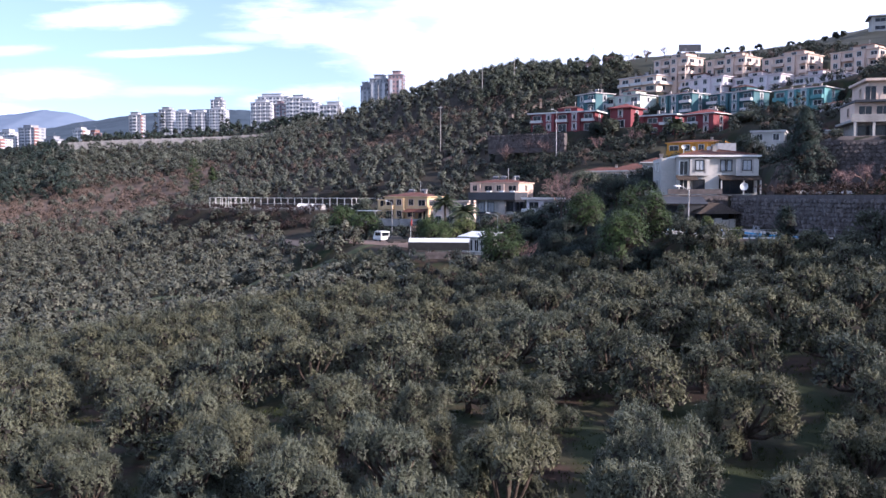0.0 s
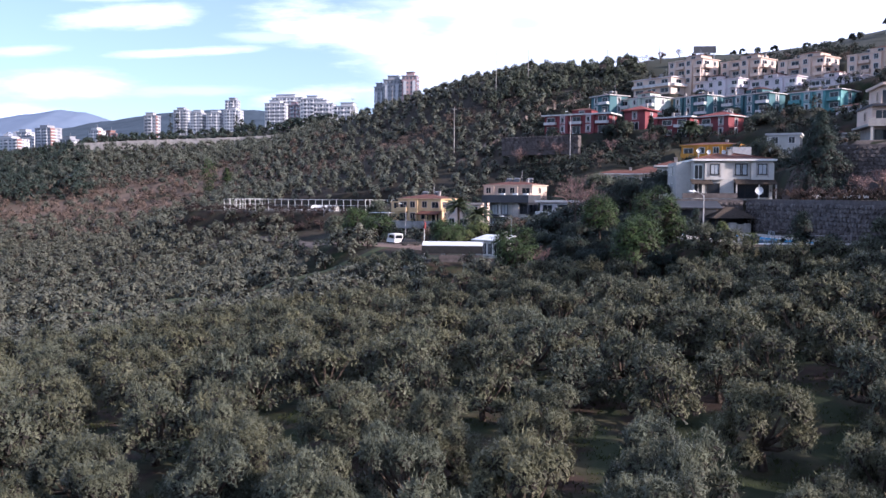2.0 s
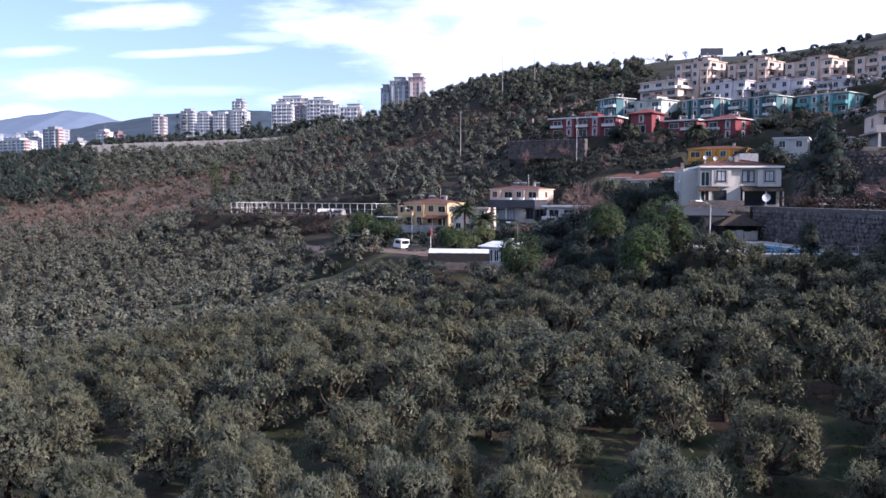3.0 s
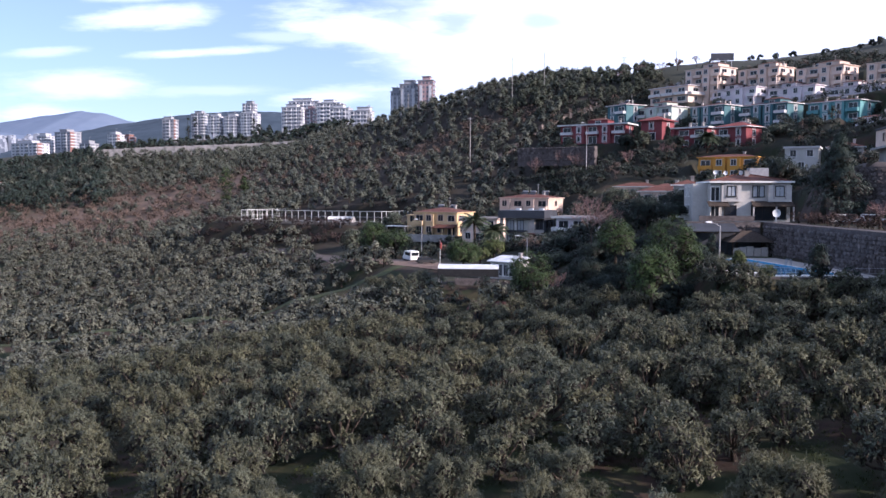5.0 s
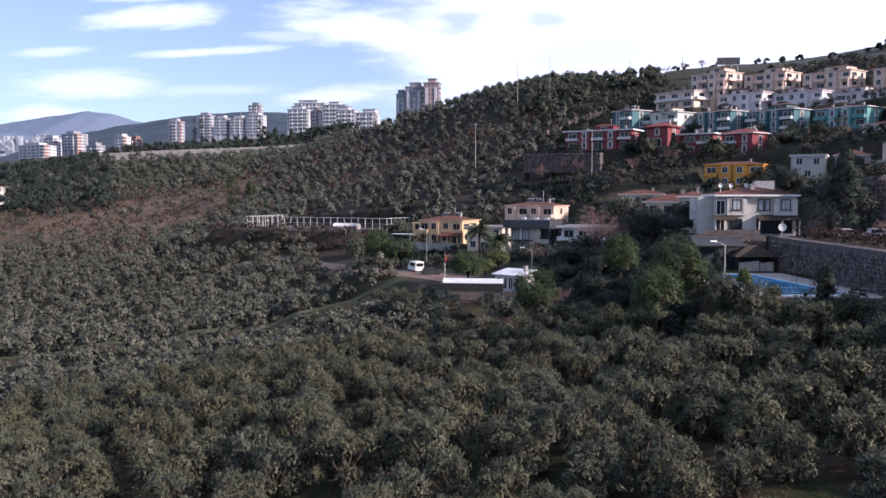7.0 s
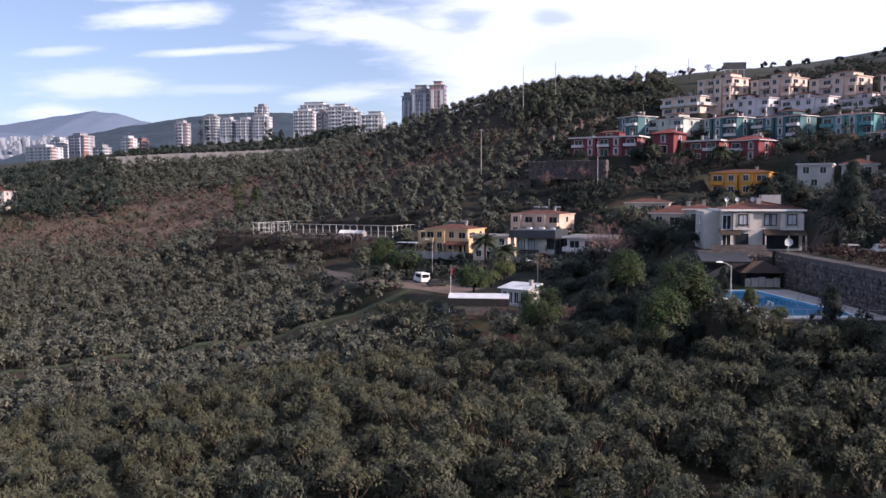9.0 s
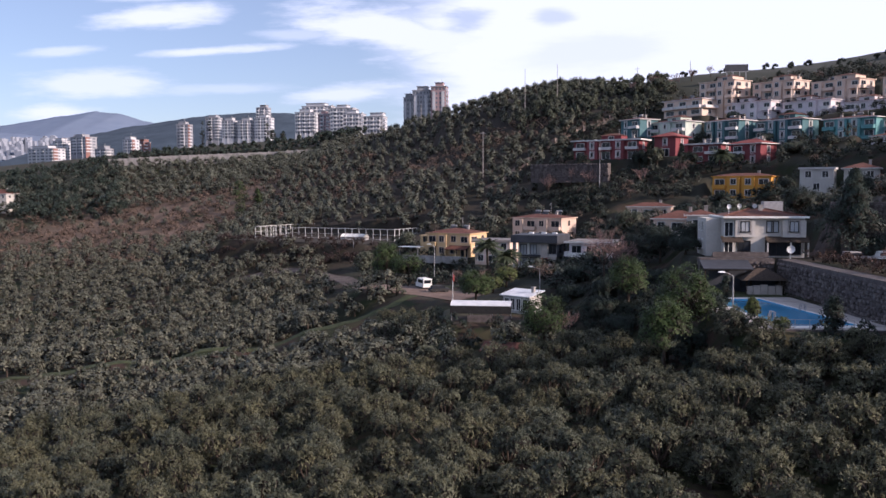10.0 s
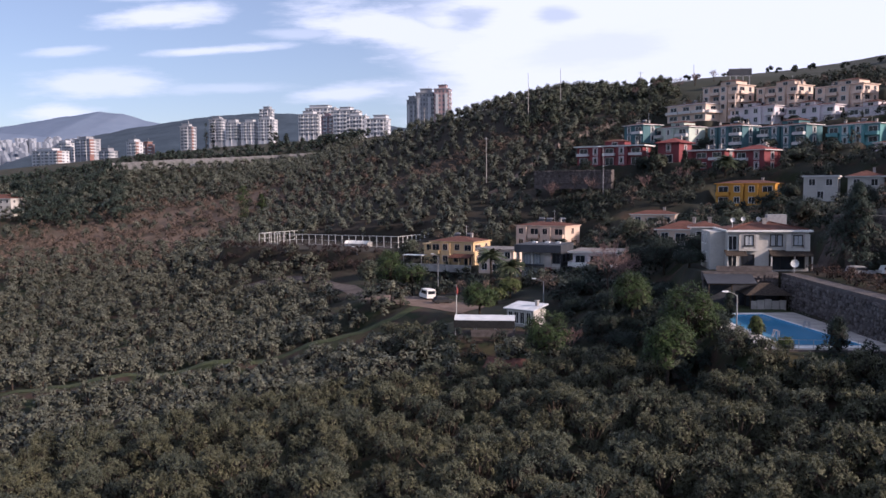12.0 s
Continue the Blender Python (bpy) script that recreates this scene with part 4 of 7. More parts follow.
def attic(root, spec, wall, share=0.42, at=-0.2):
    """A set-back top storey under its own little roof."""
    w, d, top = spec[4], spec[5], spec[6] * STOREY
    x = at * w
    a = w * share / 2
    part("attic", Shape().box(x - a, x + a, -d * 0.28, d * 0.4, top, top + 1.7), M[wall], root)
    part("attic_roof", Shape().add([(x - a - 0.4, -d * 0.28 - 0.4, top + 1.7), (x + a + 0.4, -d * 0.28 - 0.4, top + 1.7), (x + a + 0.4, d * 0.4 + 0.3, top + 1.7), (x - a - 0.4, d * 0.4 + 0.3, top + 1.7), (x - a * 0.4, d * 0.06, top + 2.5), (x + a * 0.4, d * 0.06, top + 2.5)],
                                   [(0, 1, 5, 4), (2, 3, 4, 5), (1, 2, 5), (3, 0, 4), (0, 3, 2, 1)]), M["tile"], root)
    window(root, pose(x, -d * 0.28, top + 0.35), min(1.6, a), 1.0, "eave")


for i, s in enumerate(CREAM):
    v = villa("apartment_villa", "cream rendered three-storey villa with balconies on the hillside", s, "cream", ["wlw.", "wbw.", "wbw."], ["ww", "bw", "bw"], rise=0.7, over=0.45, rail="cream", group="cream villas", fascia="cream")
    corner_balconies(v, s, "cream", "cream", (0, 1, 2))
    attic(v, s, "cream", 0.45, 0.12)
    roof_edge(v, s, 500 + i)
for i, s in enumerate(LILAC):
    v = villa("terraced_villa", "pale lilac-grey rendered villa in a terraced row" if i else "pale beige rendered villa with wide balconies", s, "lilac" if i else "cream", ["blw.", "bww."] if i else ["lll", "bbb"], ["w", "b"], rise=0.8, over=0.5, rail="lilac" if i else "eave", group="pale villas", fascia="lilac")
    if i:
        corner_balconies(v, s, "lilac", "eave", (0, 1))
        attic(v, s, "lilac", 0.3, -0.12)
    roof_edge(v, s, 510 + i, 1)
for j, (s, wall, label, f) in enumerate(zip(TEAL, ["deep_teal", "mint", "deep_teal", "deep_teal", "teal"],
                             ["dark teal villa with white gable side", "pale mint villa with wide white eaves", "dark teal villa with white window bays", "dark teal villa with long balconies", "bright teal villa with white balconies"],
                             [["wb", "wb"], ["bwb", "bwb"], ["wwb", "wwb", "wwb"], ["bwwb", "bwwb", "bwwb"], ["bwwb", "bwwb", "bwwb"]])):
    v = villa("teal_villa", label, s, wall, f, ["w"] * s[6], rise=0.9, rail=wall if wall == "teal" else "eave", group="teal villas", panel=True)
    roof_edge(v, s, 520 + j, 1)
    if j in (1, 3):
        attic(v, s, wall, 0.35, 0.1)
for j, (s, label, f) in enumerate(zip(RED, ["long red villa with white flat eaves", "red villa with a white balcony and window bay", "red villa wing with a lit gable", "red villa with white eaves and a balcony"],
                       [["bwbwb", "bwbwb"], ["wlb", "wlb"], ["b", "w"], ["bw", "bw"]])):
    v = villa("red_villa", label, s, "red", f, ["w", "w"], roof="flat" if s[4] > 12 else "red_tile", fascia="eave" if s[4] > 9 else "red", rail="eave" if s[4] > 9 else "red", group="red villas", panel=True, over=0.9)
    if j in (0, 1, 3):
        roof_edge(v, s, 530 + j, 1)
    if j == 0:
        attic(v, s, "red", 0.3, 0.05)
villa("ochre_house", "ochre yellow house with white windows and tiled roof", LOWER[0], "ochre", ["bwwb", "bwwb"], ["w", "w"], rise=0.8, over=0.4, rail="ochre", fascia="ochre")
villa("small_white_house", "small white house with a flat grey roof", LOWER[1], "white", ["w", "ww"], ["w", "w"], roof="flat", over=0.3)
yh = villa("yellow_house", "two-storey yellow house with red tiled hip roof", LOWER[2], "yellow", ["bwlb", "bwwl"], ["ww", "lw"], rise=1.1, over=0.35, rail="yellow", fascia="yellow", trim="peach", bay=0.7)
ph = villa("peach_house", "pale peach house with tiled roof and solar heaters", LOWER[3], "peach", ["wbwb", "wbwb"], ["w", "w"], rise=0.9, over=0.35, rail="peach", fascia="peach", trim="cream")
roof_clutter(yh, 9, 8, 2 * STOREY + 0.75, 61, 2)
part("side_wing", Shape().box(-9.6, -6.16, -2.6, 4.4, -2, STOREY * 2 - 0.9), M["yellow"], yh)
part("wing_roof", Shape().box(-9.8, -6.155, -2.9, 4.6, STOREY * 2 - 0.896, STOREY * 2 - 0.6), M["yellow"], yh)
window(yh, pose(-7.9, -2.6, STOREY + 0.5), 1.8, 1.5, "yellow")
part("porch_roof", Shape().add([(0.4, -8.2, 2.1), (6.4, -8.2, 2.1), (6.4, -5.13, 2.9), (0.4, -5.13, 2.9), (0.4, -8.2, 1.95), (6.4, -8.2, 1.95), (6.4, -5.13, 2.75), (0.4, -5.13, 2.75)], [(0, 1, 2, 3), (7, 6, 5, 4), (0, 4, 5, 1), (1, 5, 6, 2), (3, 7, 4, 0)]), M["tile"], yh)
for u in (0.6, 3.4, 6.2):
    part("porch_post", Shape().box(u - 0.12, u + 0.12, -8.0, -7.76, -1, 1.98), M["yellow"], yh)
part("garden_wall", Shape().box(-11, 7.5, -9.4, -9.1, -1.5, 0.4), M["concrete"], yh)
part("canopy", Shape().box(-13.5, -7.5, -7.5, -4.5, 2.2, 2.35), M["pale_metal"], yh, "flat pale canopy")
for u in (-13.2, -7.8):
    part("canopy_post", Shape().box(u - 0.06, u + 0.06, -7.3, -7.18, -2, 2.2), M["steel"], yh)
roof_clutter(ph, 11, 8, 2 * STOREY + 0.75, 62, 3)
villa("cottage", "cream cottage with red tiled roof among dark trees", SMALL[0], "cream", ["wdw", "wbw"], ["w", "w"], rise=1.5, bay=0)
villa("low_house", "low pinkish house with a dull red tiled roof", SMALL[1], "peach", ["wlw"], ["w"], rise=1.0, over=0.4, bay=0)
villa("narrow_house", "narrow white house with red roof edge", SMALL[2], "white", ["w", "l"], ["w", "w"], rise=0.9, bay=0)
villa("back_house", "plain pale yellow house behind the palms", SMALL[3], "cream", ["wlw", "w.w"], ["w", "w"], roof="flat", fascia="cream", bay=0)
villa("roadside_house", "small white house with red tiled roof", SMALL[4], "white", ["ww", "ww"], ["w", "w"], rise=1.4, bay=0)
villa("lilac_house", "lilac house at the end of the teal row", SMALL[5], "lilac", ["wb", "wb"], ["w", "w"], rise=1.0, bay=0)
villa("valley_house", "white house with red roof in the valley", SMALL[6], "white", ["wwww", "wwww"], ["ww", "ww"], rise=2.2, bay=0)
villa("hilltop_house", "white modern house on the hilltop", SMALL[7], "white", ["lll", "lll"], ["w", "w"], roof="flat", over=1.2, bay=0)


# ---- distance ----
def apartment(name, label, x, y, z, turn, w, d, floors, wall, cols, strip="apartment", top="apartment_grey"):
    """A block with recessed window columns, stacks of balconies, a stepped top storey and roof gear."""
    root = thing(name, pose(x, y, z, 0, 0, turn), label, "apartment building", "apartment buildings")
    r = np.random.default_rng(int(abs(x) * 7 + floors))
    H = floors * 3.0
    part("wall", Shape().box(-w / 2, w / 2, -d / 2, d / 2, -45, H), M[wall], root)
    part("roof", Shape().box(-w / 2 - 0.4, w / 2 + 0.4, -d / 2 - 0.4, d / 2 + 0.4, H, H + 0.5), M[top], root)
    c, k = r.uniform(-0.12, 0.12) * w, r.uniform(0.22, 0.34) * w
    part("penthouse", Shape().box(c - k, c + k, -d * 0.28, d * 0.35, H + 0.503, H + 2.9), M[wall], root)
    part("penthouse_roof", Shape().box(c - k - 0.5, c + k + 0.5, -d * 0.28 - 0.6, d * 0.35 + 0.4, H + 2.903, H + 3.2), M["apartment_grey"], root)
    for q in range(3):
        u = r.uniform(-0.44, 0.44) * w
        part("roof_gear", Shape().box(u - 0.5, u + 0.5, 0.5, 1.6, H + 0.5, H + r.uniform(1.2, 2.0)), M["pale_metal"], root)
    part("aerial", Shape().tube([(c + k * 0.5, 0, H + 3.0), (c + k * 0.5, 0, H + r.uniform(4.5, 7.0))], 0.12, 4), M["steel"], root)
    for face, length, half, rot, n in (("front", w, d / 2, 0, cols), ("right", d, w / 2, 90, max(2, cols // 2)), ("left", d, w / 2, -90, max(2, cols // 2))):
        span = length / n
        small = Shape().box(-span * 0.22, span * 0.22, -0.10, 0.02, 0.9, 2.3).mesh("window", M["far_glass"])
        wide = Shape().box(-span * 0.40, span * 0.40, -0.06, 0.02, 0.1, 2.4).mesh("window", M["far_glass"])
        slab = Shape().box(-span * 0.46, span * 0.46, -1.3, -0.003, -0.2, 0.0).box(-span * 0.46, span * 0.46, -1.3, -1.15, 0.003, 0.85).box(-span * 0.46, -span * 0.46 + 0.15, -1.147, -0.003, 0.003, 0.85).box(span * 0.46 - 0.15, span * 0.46, -1.147, -0.003, 0.003, 0.85).mesh("balcony", M[strip])
        for i in range(n):
            deep = face == "front" and "tower" not in name and (i + int(x)) % 2 == 0 or face != "front" and i == 0
            for k2 in range(floors):
                at = pose(0, 0, 0, 0, 0, rot) @ pose(-length / 2 + (i + 0.5) * span, -half, k2 * 3.0)
                part("window", wide if deep else small, None, root, at=at)
                if deep and k2:
                    part("balcony", slab, None, root, at=at)
            if face == "front" and not deep and i and "tower" not in name:
                part("pilaster", Shape().box(-length / 2 + i * span - 0.25, -length / 2 + i * span + 0.25, -half - 0.5, -half - 0.003, -20, H - 0.3), M[strip], root)
    if "rust" in label:
        part("rust_panel", Shape().box(w / 2 + 0.003, w / 2 + 0.25, -d * 0.5, -d * 0.12, -20, H), M["apartment_rust"], root)
    elif "tower" in name:
        for u in (-w * 0.3, w * 0.3):
            part("pale_strip", Shape().box(u - w * 0.09, u + w * 0.09, -d / 2 - 0.4, -d / 2 - 0.003, -20, H - 3), M["apartment"], root)
    return root


apartment("apartment_tower_wing", "grey lower wing of a tower block", -52.3, 589.5, 83.5, -8, 6.0, 9.0, 5, "apartment_grey", 3)
apartment("apartment_tower", "grey and white tower block behind the hill", -43.0, 584.5, 84.8, -8, 11.7, 9.0, 6, "apartment_grey", 5)
apartment("apartment_tower", "mauve and pale tower block behind the hill", -31.0, 579.5, 83.7, -8, 10.2, 9.0, 7, "apartment_mauve", 4)
apartment("apartment_building", "white apartment block with long balconies", -259.9, 864.8, 89.0, -12, 12.9, 9.5, 6, "apartment", 4)
apartment("apartment_building", "white apartment block with long balconies", -241.7, 860.1, 88.4, -12, 13.8, 10.2, 6, "apartment", 5)
apartment("apartment_building", "white apartment block with long balconies", -221.9, 855.7, 87.7, -12, 15.6, 11.4, 7, "apartment", 5)
apartment("apartment_building", "grey apartment block above the white ones", -230.1, 884.5, 103.5, -12, 12.3, 9.1, 6, "apartment_grey", 4)
apartment("apartment_building", "white modern block with stepped terraces", -151.2, 726.3, 83.7, -10, 17.5, 12.5, 6, "apartment", 8)
apartment("apartment_building", "white modern block with a flat overhanging roof", -143.0, 737.0, 86.7, -10, 26.6, 14.0, 7, "apartment", 8)
apartment("apartment_building", "brown narrow block among white ones", -131.3, 694.5, 82.1, -10, 6.8, 9.0, 5, "apartment_mauve", 3)
apartment("apartment_building", "white block with tall window bays", -113.3, 686.7, 80.0, -10, 19.0, 13.5, 7, "apartment", 7)
apartment("apartment_building", "white block with tall window bays", -98.6, 645.1, 78.0, -10, 14.4, 10.1, 5, "apartment", 6)
apartment("apartment_building", "white block with a red-brown balcony stack", -80.3, 625.2, 77.1, -10, 14.8, 10.3, 4, "apartment", 6)
apartment("apartment_building", "white apartment block with a sunlit gable and rust wall", -437.2, 837.0, 60.2, -25, 37.7, 14.0, 6, "apartment", 6)
apartment("apartment_building", "white apartment block with dark windows", -445.6, 885.2, 70.7, -25, 14.9, 10.4, 6, "apartment", 4)
apartment("apartment_building", "grey apartment block with a rust-red side", -413.4, 867.0, 73.4, -25, 22.3, 14.0, 6, "apartment_grey", 5)
apartment("apartment_building", "white apartment block with rust-red side", -337.4, 804.5, 69.6, -25, 12.1, 9.0, 5, "apartment", 4)
apartment("apartment_building", "rust and white apartment block", -329.3, 814.5, 70.9, -25, 9.2, 9.0, 4, "apartment_rust", 3)
apartment("apartment_building", "low pale block with pitched roof", -363.6, 805.2, 64.3, -25, 14.6, 10.4, 4, "apartment_grey", 4)
apartment("apartment_building", "slim grey block with rust edges", -281.7, 794.5, 73.7, -10, 11.7, 9.0, 8, "apartment_grey", 3)
apartment("apartment_building", "grey block partly behind cypresses", -289.0, 905.3, 89.4, -10, 14.5, 10.7, 8, "apartment_grey", 4)


def range_of_hills(name, label, mat, x0, x1, y, depth, foot, heights, rough, seed, n=90):
    """A long hill: heights at even steps from x0 to x1, falling away to both sides."""
    r = np.random.default_rng(seed)
    hs = np.interp(np.linspace(0, 1, n), np.linspace(0, 1, len(heights)), heights)
    wob = np.convolve(r.normal(size=n + 8), np.ones(9) / 9, "valid") * rough
    rows = 15
    v, f = [], []
    for j in range(rows):
        t = j / (rows - 1) * 2 - 1
        drop = (1 - abs(t)) ** 0.8
        for i in range(n):
            side = noise.noise(Vector((i * 0.16, j * 0.55, seed))) * rough * 1.6 * (1 - drop)
            v.append((x0 + (x1 - x0) * i / (n - 1), y + t * depth, foot + (hs[i] + wob[i] - foot) * drop + side))
    for j in range(rows - 1):
        for i in range(n - 1):
            a = j * n + i
            f.append((a, a + 1, a + n + 1, a + n))
    return single(name, Shape().add(v, f), mat, pose(0, 0, 0), label, "hills", kind="structure", smooth=True)


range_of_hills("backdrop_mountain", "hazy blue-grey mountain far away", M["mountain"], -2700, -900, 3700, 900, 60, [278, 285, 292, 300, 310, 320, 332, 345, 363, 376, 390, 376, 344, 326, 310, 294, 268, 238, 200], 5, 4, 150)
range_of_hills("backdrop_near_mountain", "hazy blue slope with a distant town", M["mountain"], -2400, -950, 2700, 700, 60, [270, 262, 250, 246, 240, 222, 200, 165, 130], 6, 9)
range_of_hills("backdrop_wooded_ridge", "dark haze-blue wooded ridge behind the apartment blocks", M["far_wood"], -860, 60, 1500, 380, 50, [58, 84, 141, 154, 163, 171, 173, 170, 162, 150, 140, 130, 120], 5, 7)


# ---- white house on the terrace ----
def white_house():
    w, d, h = 12.2, 10.0, 2 * 2.95
    root = thing("white_house", pose(43.9, 141.2, TERRACE_Z + 0.25, 0, 0, -4), "white two-storey duplex house with red tiled hip roof", "house")
    body = Shape().box(-w / 2, w / 2, -d / 2, d / 2, -0.4, h)
    part("wall", body, M["white"], root)
    part("side_wing", Shape().box(-w / 2 - 2.3, -w / 2 - 0.004, -d / 2 + 2.2, d / 2, -0.4, h - 0.1), M["white"], root)
    part("front_bay", Shape().box(-w / 2 + 1.6, -w / 2 + 4.6, -d / 2 - 0.7, -d / 2 - 0.003, 2.95, h - 0.35), M["white"], root)
    part("front_bay", Shape().box(2.6, w / 2 - 0.004, -d / 2 - 0.7, -d / 2 - 0.003, 2.95, h - 0.35), M["white"], root)
    part("cornice", Shape().box(-w / 2 - 0.35, w / 2 + 0.35, -d / 2 - 1.0, d / 2 + 0.35, h, h + 0.28), M["trim"], root)
    s = Shape().add([(-w / 2, -d / 2, h + 0.285), (w / 2, -d / 2, h + 0.285), (w / 2, d / 2, h + 0.285), (-w / 2, d / 2, h + 0.285), (-1.2, 0, h + 1.35), (1.2, 0, h + 1.35)],
                    [(0, 1, 5, 4), (2, 3, 4, 5), (1, 2, 5), (3, 0, 4), (0, 3, 2, 1)])
    roof = part("roof", s, M["tile"], root)
    for a, b in (((-w / 2, -d / 2), (-1.2, 0)), ((w / 2, -d / 2), (1.2, 0))):
        part("hip_cap", Shape().tube([(a[0], a[1], h + 0.33), (b[0], b[1], h + 1.4)], 0.12, 6), M["tile"], roof)
    f = -d / 2
    for u, v, ww, hh, out in ((-w / 2 + 3.1, 3.85, 1.15, 1.45, 0.7), (0.75, 3.75, 0.62, 1.6, 0), (1.75, 3.75, 0.62, 1.6, 0), (4.3, 3.85, 1.15, 1.45, 0.7), (-w / 2 + 3.1, 0.75, 1.7, 1.5, 0), (4.6, 0.3, 1.6, 2.0, 0)):
        window(root, pose(u, f - out, v), ww, hh, "black", "blind" if v > 3 else "glass")
        if out:      # stone surround
            part("surround", Shape().box(u - 1.0, u - 0.74, f - out - 0.05, f - out + 0.01, v - 0.5, v + 1.9).box(u + 0.74, u + 1.0, f - out - 0.05, f - out + 0.01, v - 0.5, v + 1.9)
                 .box(u - 0.73, u + 0.73, f - out - 0.05, f - out + 0.01, v + 1.62, v + 1.9), M["concrete"], root)
    # recessed loggia at the upper left corner, glass doors below
    window(root, pose(-w / 2 + 0.75, f, 3.1), 1.2, 2.1)
    window(root, pose(-w / 2 + 0.75, f, 0.1), 1.2, 2.1)
    window(root, pose(1.9, f, 0.15), 3.2, 2.2, "black")
    for u, k in ((-w / 2 - 2.3, 3.8), (-w / 2 - 2.3, 0.9)):
        for v in (0.2, 3.2):
            window(root, pose(u, v, k, 0, 0, -90), 0.8, 1.4)
    # tiled lean-to roofs over the ground floor
    for u0, u1, name in ((0.1, 3.6, "porch_roof"), (3.7, 6.4, "porch_roof"), (-6.6, -3.4, "porch_roof")):
        z0 = 2.75
        part(name, Shape().add([(u0, f - 1.8, z0 - 0.45), (u1, f - 1.8, z0 - 0.45), (u1, f - 0.003, z0 + 0.3), (u0, f - 0.003, z0 + 0.3),
                                (u0, f - 1.8, z0 - 0.57), (u1, f - 1.8, z0 - 0.57), (u1, f - 0.003, z0 + 0.15), (u0, f - 0.003, z0 + 0.15)],
                               [(0, 1, 2, 3), (7, 6, 5, 4), (4, 5, 1, 0), (1, 5, 6, 2), (3, 7, 4, 0), (2, 6, 7, 3)]), M["bark"], root)
    for u in (0.2, 3.62, 6.2):
        part("porch_post", Shape().box(u - 0.1, u + 0.1, f - 1.7, f - 1.5, 0, 2.2), M["white"], root)
    part("terrace_parapet", Shape().box(-w / 2 - 2.2, 0.0, f - 3.0, f - 2.8, 0, 0.8), M["mortar"], root)
    part("water_tank_screen", Shape().box(1.2, 4.2, 0.6, 2.4, h + 0.3, h + 2.5), M["steel"], root)
    for u, v in ((-4.8, -2.0), (-2.2, 2.6), (0.2, 2.5)):
        dish(root, pose(u, v, h + 0.9), 0.36)
    chimney(root, 0.3, -1.0, h + 0.8, 1.1)
    dish(root, pose(3.3, f - 2.6, 0.1), 0.62)


def dish(parent, at, r):
    """A satellite dish on a short mast, as a part."""
    s = Shape()
    n = 14
    for k in range(3):
        q = (k + 1) / 3
        s.v += [(math.cos(2 * math.pi * i / n) * r * q, -0.25 * r - 0.3 * r * (q * q), 0.5 + r + math.sin(2 * math.pi * i / n) * r * q) for i in range(n)]
    s.v.append((0, -0.25 * r, 0.5 + r))
    s.f += [(i, (i + 1) % n, len(s.v) - 1) for i in range(n)]
    for k in range(2):
        s.f += [(k * n + i, k * n + n + i, k * n + n + (i + 1) % n, k * n + (i + 1) % n) for i in range(n)]
    s.tube([(0, 0, -0.6), (0, 0, 0.5 + r), (0, -0.25 * r, 0.5 + r)], 0.05, 6)
    part("satellite_dish", s, M["pale_metal"], parent, "white satellite dish", at=at)


white_house()


# ---- modern dark house and its neighbour ----
def modern_house():
    x, y, eave, turn, w, d, n = LOWER[4]
    z = eave - 2 * STOREY
    root = thing("modern_house", pose(x, y, z, 0, 0, turn), "modern house with anthracite flat roof box and pale stone panel", "house")
    part("wall", Shape().box(-w / 2 + 0.6, w / 2, -d / 2 + 1.3, d / 2, -2, 2 * STOREY - 0.2), M["white"], root)
    part("cladding", Shape().box(w / 2 + 0.003, w / 2 + 0.12, -d / 2 + 1.3, d / 2, -2, 2 * STOREY - 0.2), M["dark"], root)
    part("roof", Shape().box(-w / 2 - 0.6, w / 2 + 0.6, -d / 2 - 0.5, d / 2 + 0.4, 2 * STOREY - 0.2, 2 * STOREY + 1.5), M["dark"], root)
    part("floor_slab", Shape().box(-w / 2 - 0.3, w / 2 - 3.4, -d / 2, -d / 2 + 1.297, STOREY - 0.35, STOREY), M["dark"], root)
    stone = part("stone_panel", Shape().box(w / 2 - 3.4, w / 2 + 0.02, -d / 2 + 0.4, -d / 2 + 1.296, -1, STOREY - 0.36).box(w / 2 - 3.4, w / 2 - 1.9, -d / 2 + 0.4, -d / 2 + 1.296, STOREY - 0.357, 2 * STOREY - 0.203), M["paving"], root)
    part("pier", Shape().box(-w / 2 - 0.3, -w / 2 + 0.1, -d / 2, -d / 2 + 1.29, -1, 2 * STOREY - 0.203), M["white"], root)
    for u, k in ((-2.9, 0.05), (-0.6, 0.05), (-2.9, STOREY + 0.05), (-0.6, STOREY + 0.05)):
        window(root, pose(u, -d / 2 + 1.3, k), 1.3, 2.1, "dark", "blind")
    part("white_column", Shape().box(-1.9, -1.55, -d / 2 + 0.9, -d / 2 + 1.28, 0, 2 * STOREY - 0.21), M["trim"], root)
    window(root, pose(w / 2 - 0.95, -d / 2 + 1.3, STOREY + 0.3), 1.5, 2.0, "dark")
    window(root, pose(w / 2 - 2.5, -d / 2 + 0.39, 0.05), 1.0, 2.1, "red_paint")
    for v in (-1.5, 2.0):
        window(root, pose(w / 2 + 0.13, v, STOREY + 0.5, 0, 0, 90), 1.8, 1.7, "dark")
        window(root, pose(w / 2 + 0.13, v, 0.4, 0, 0, 90), 1.8, 1.9, "dark")
    for u in (-2.5, 0.5, 3.0):
        part("roof_unit", Shape().box(u - 0.5, u + 0.5, 0.4, 1.4, 2 * STOREY + 1.504, 2 * STOREY + 1.9), M["pale_metal"], root)


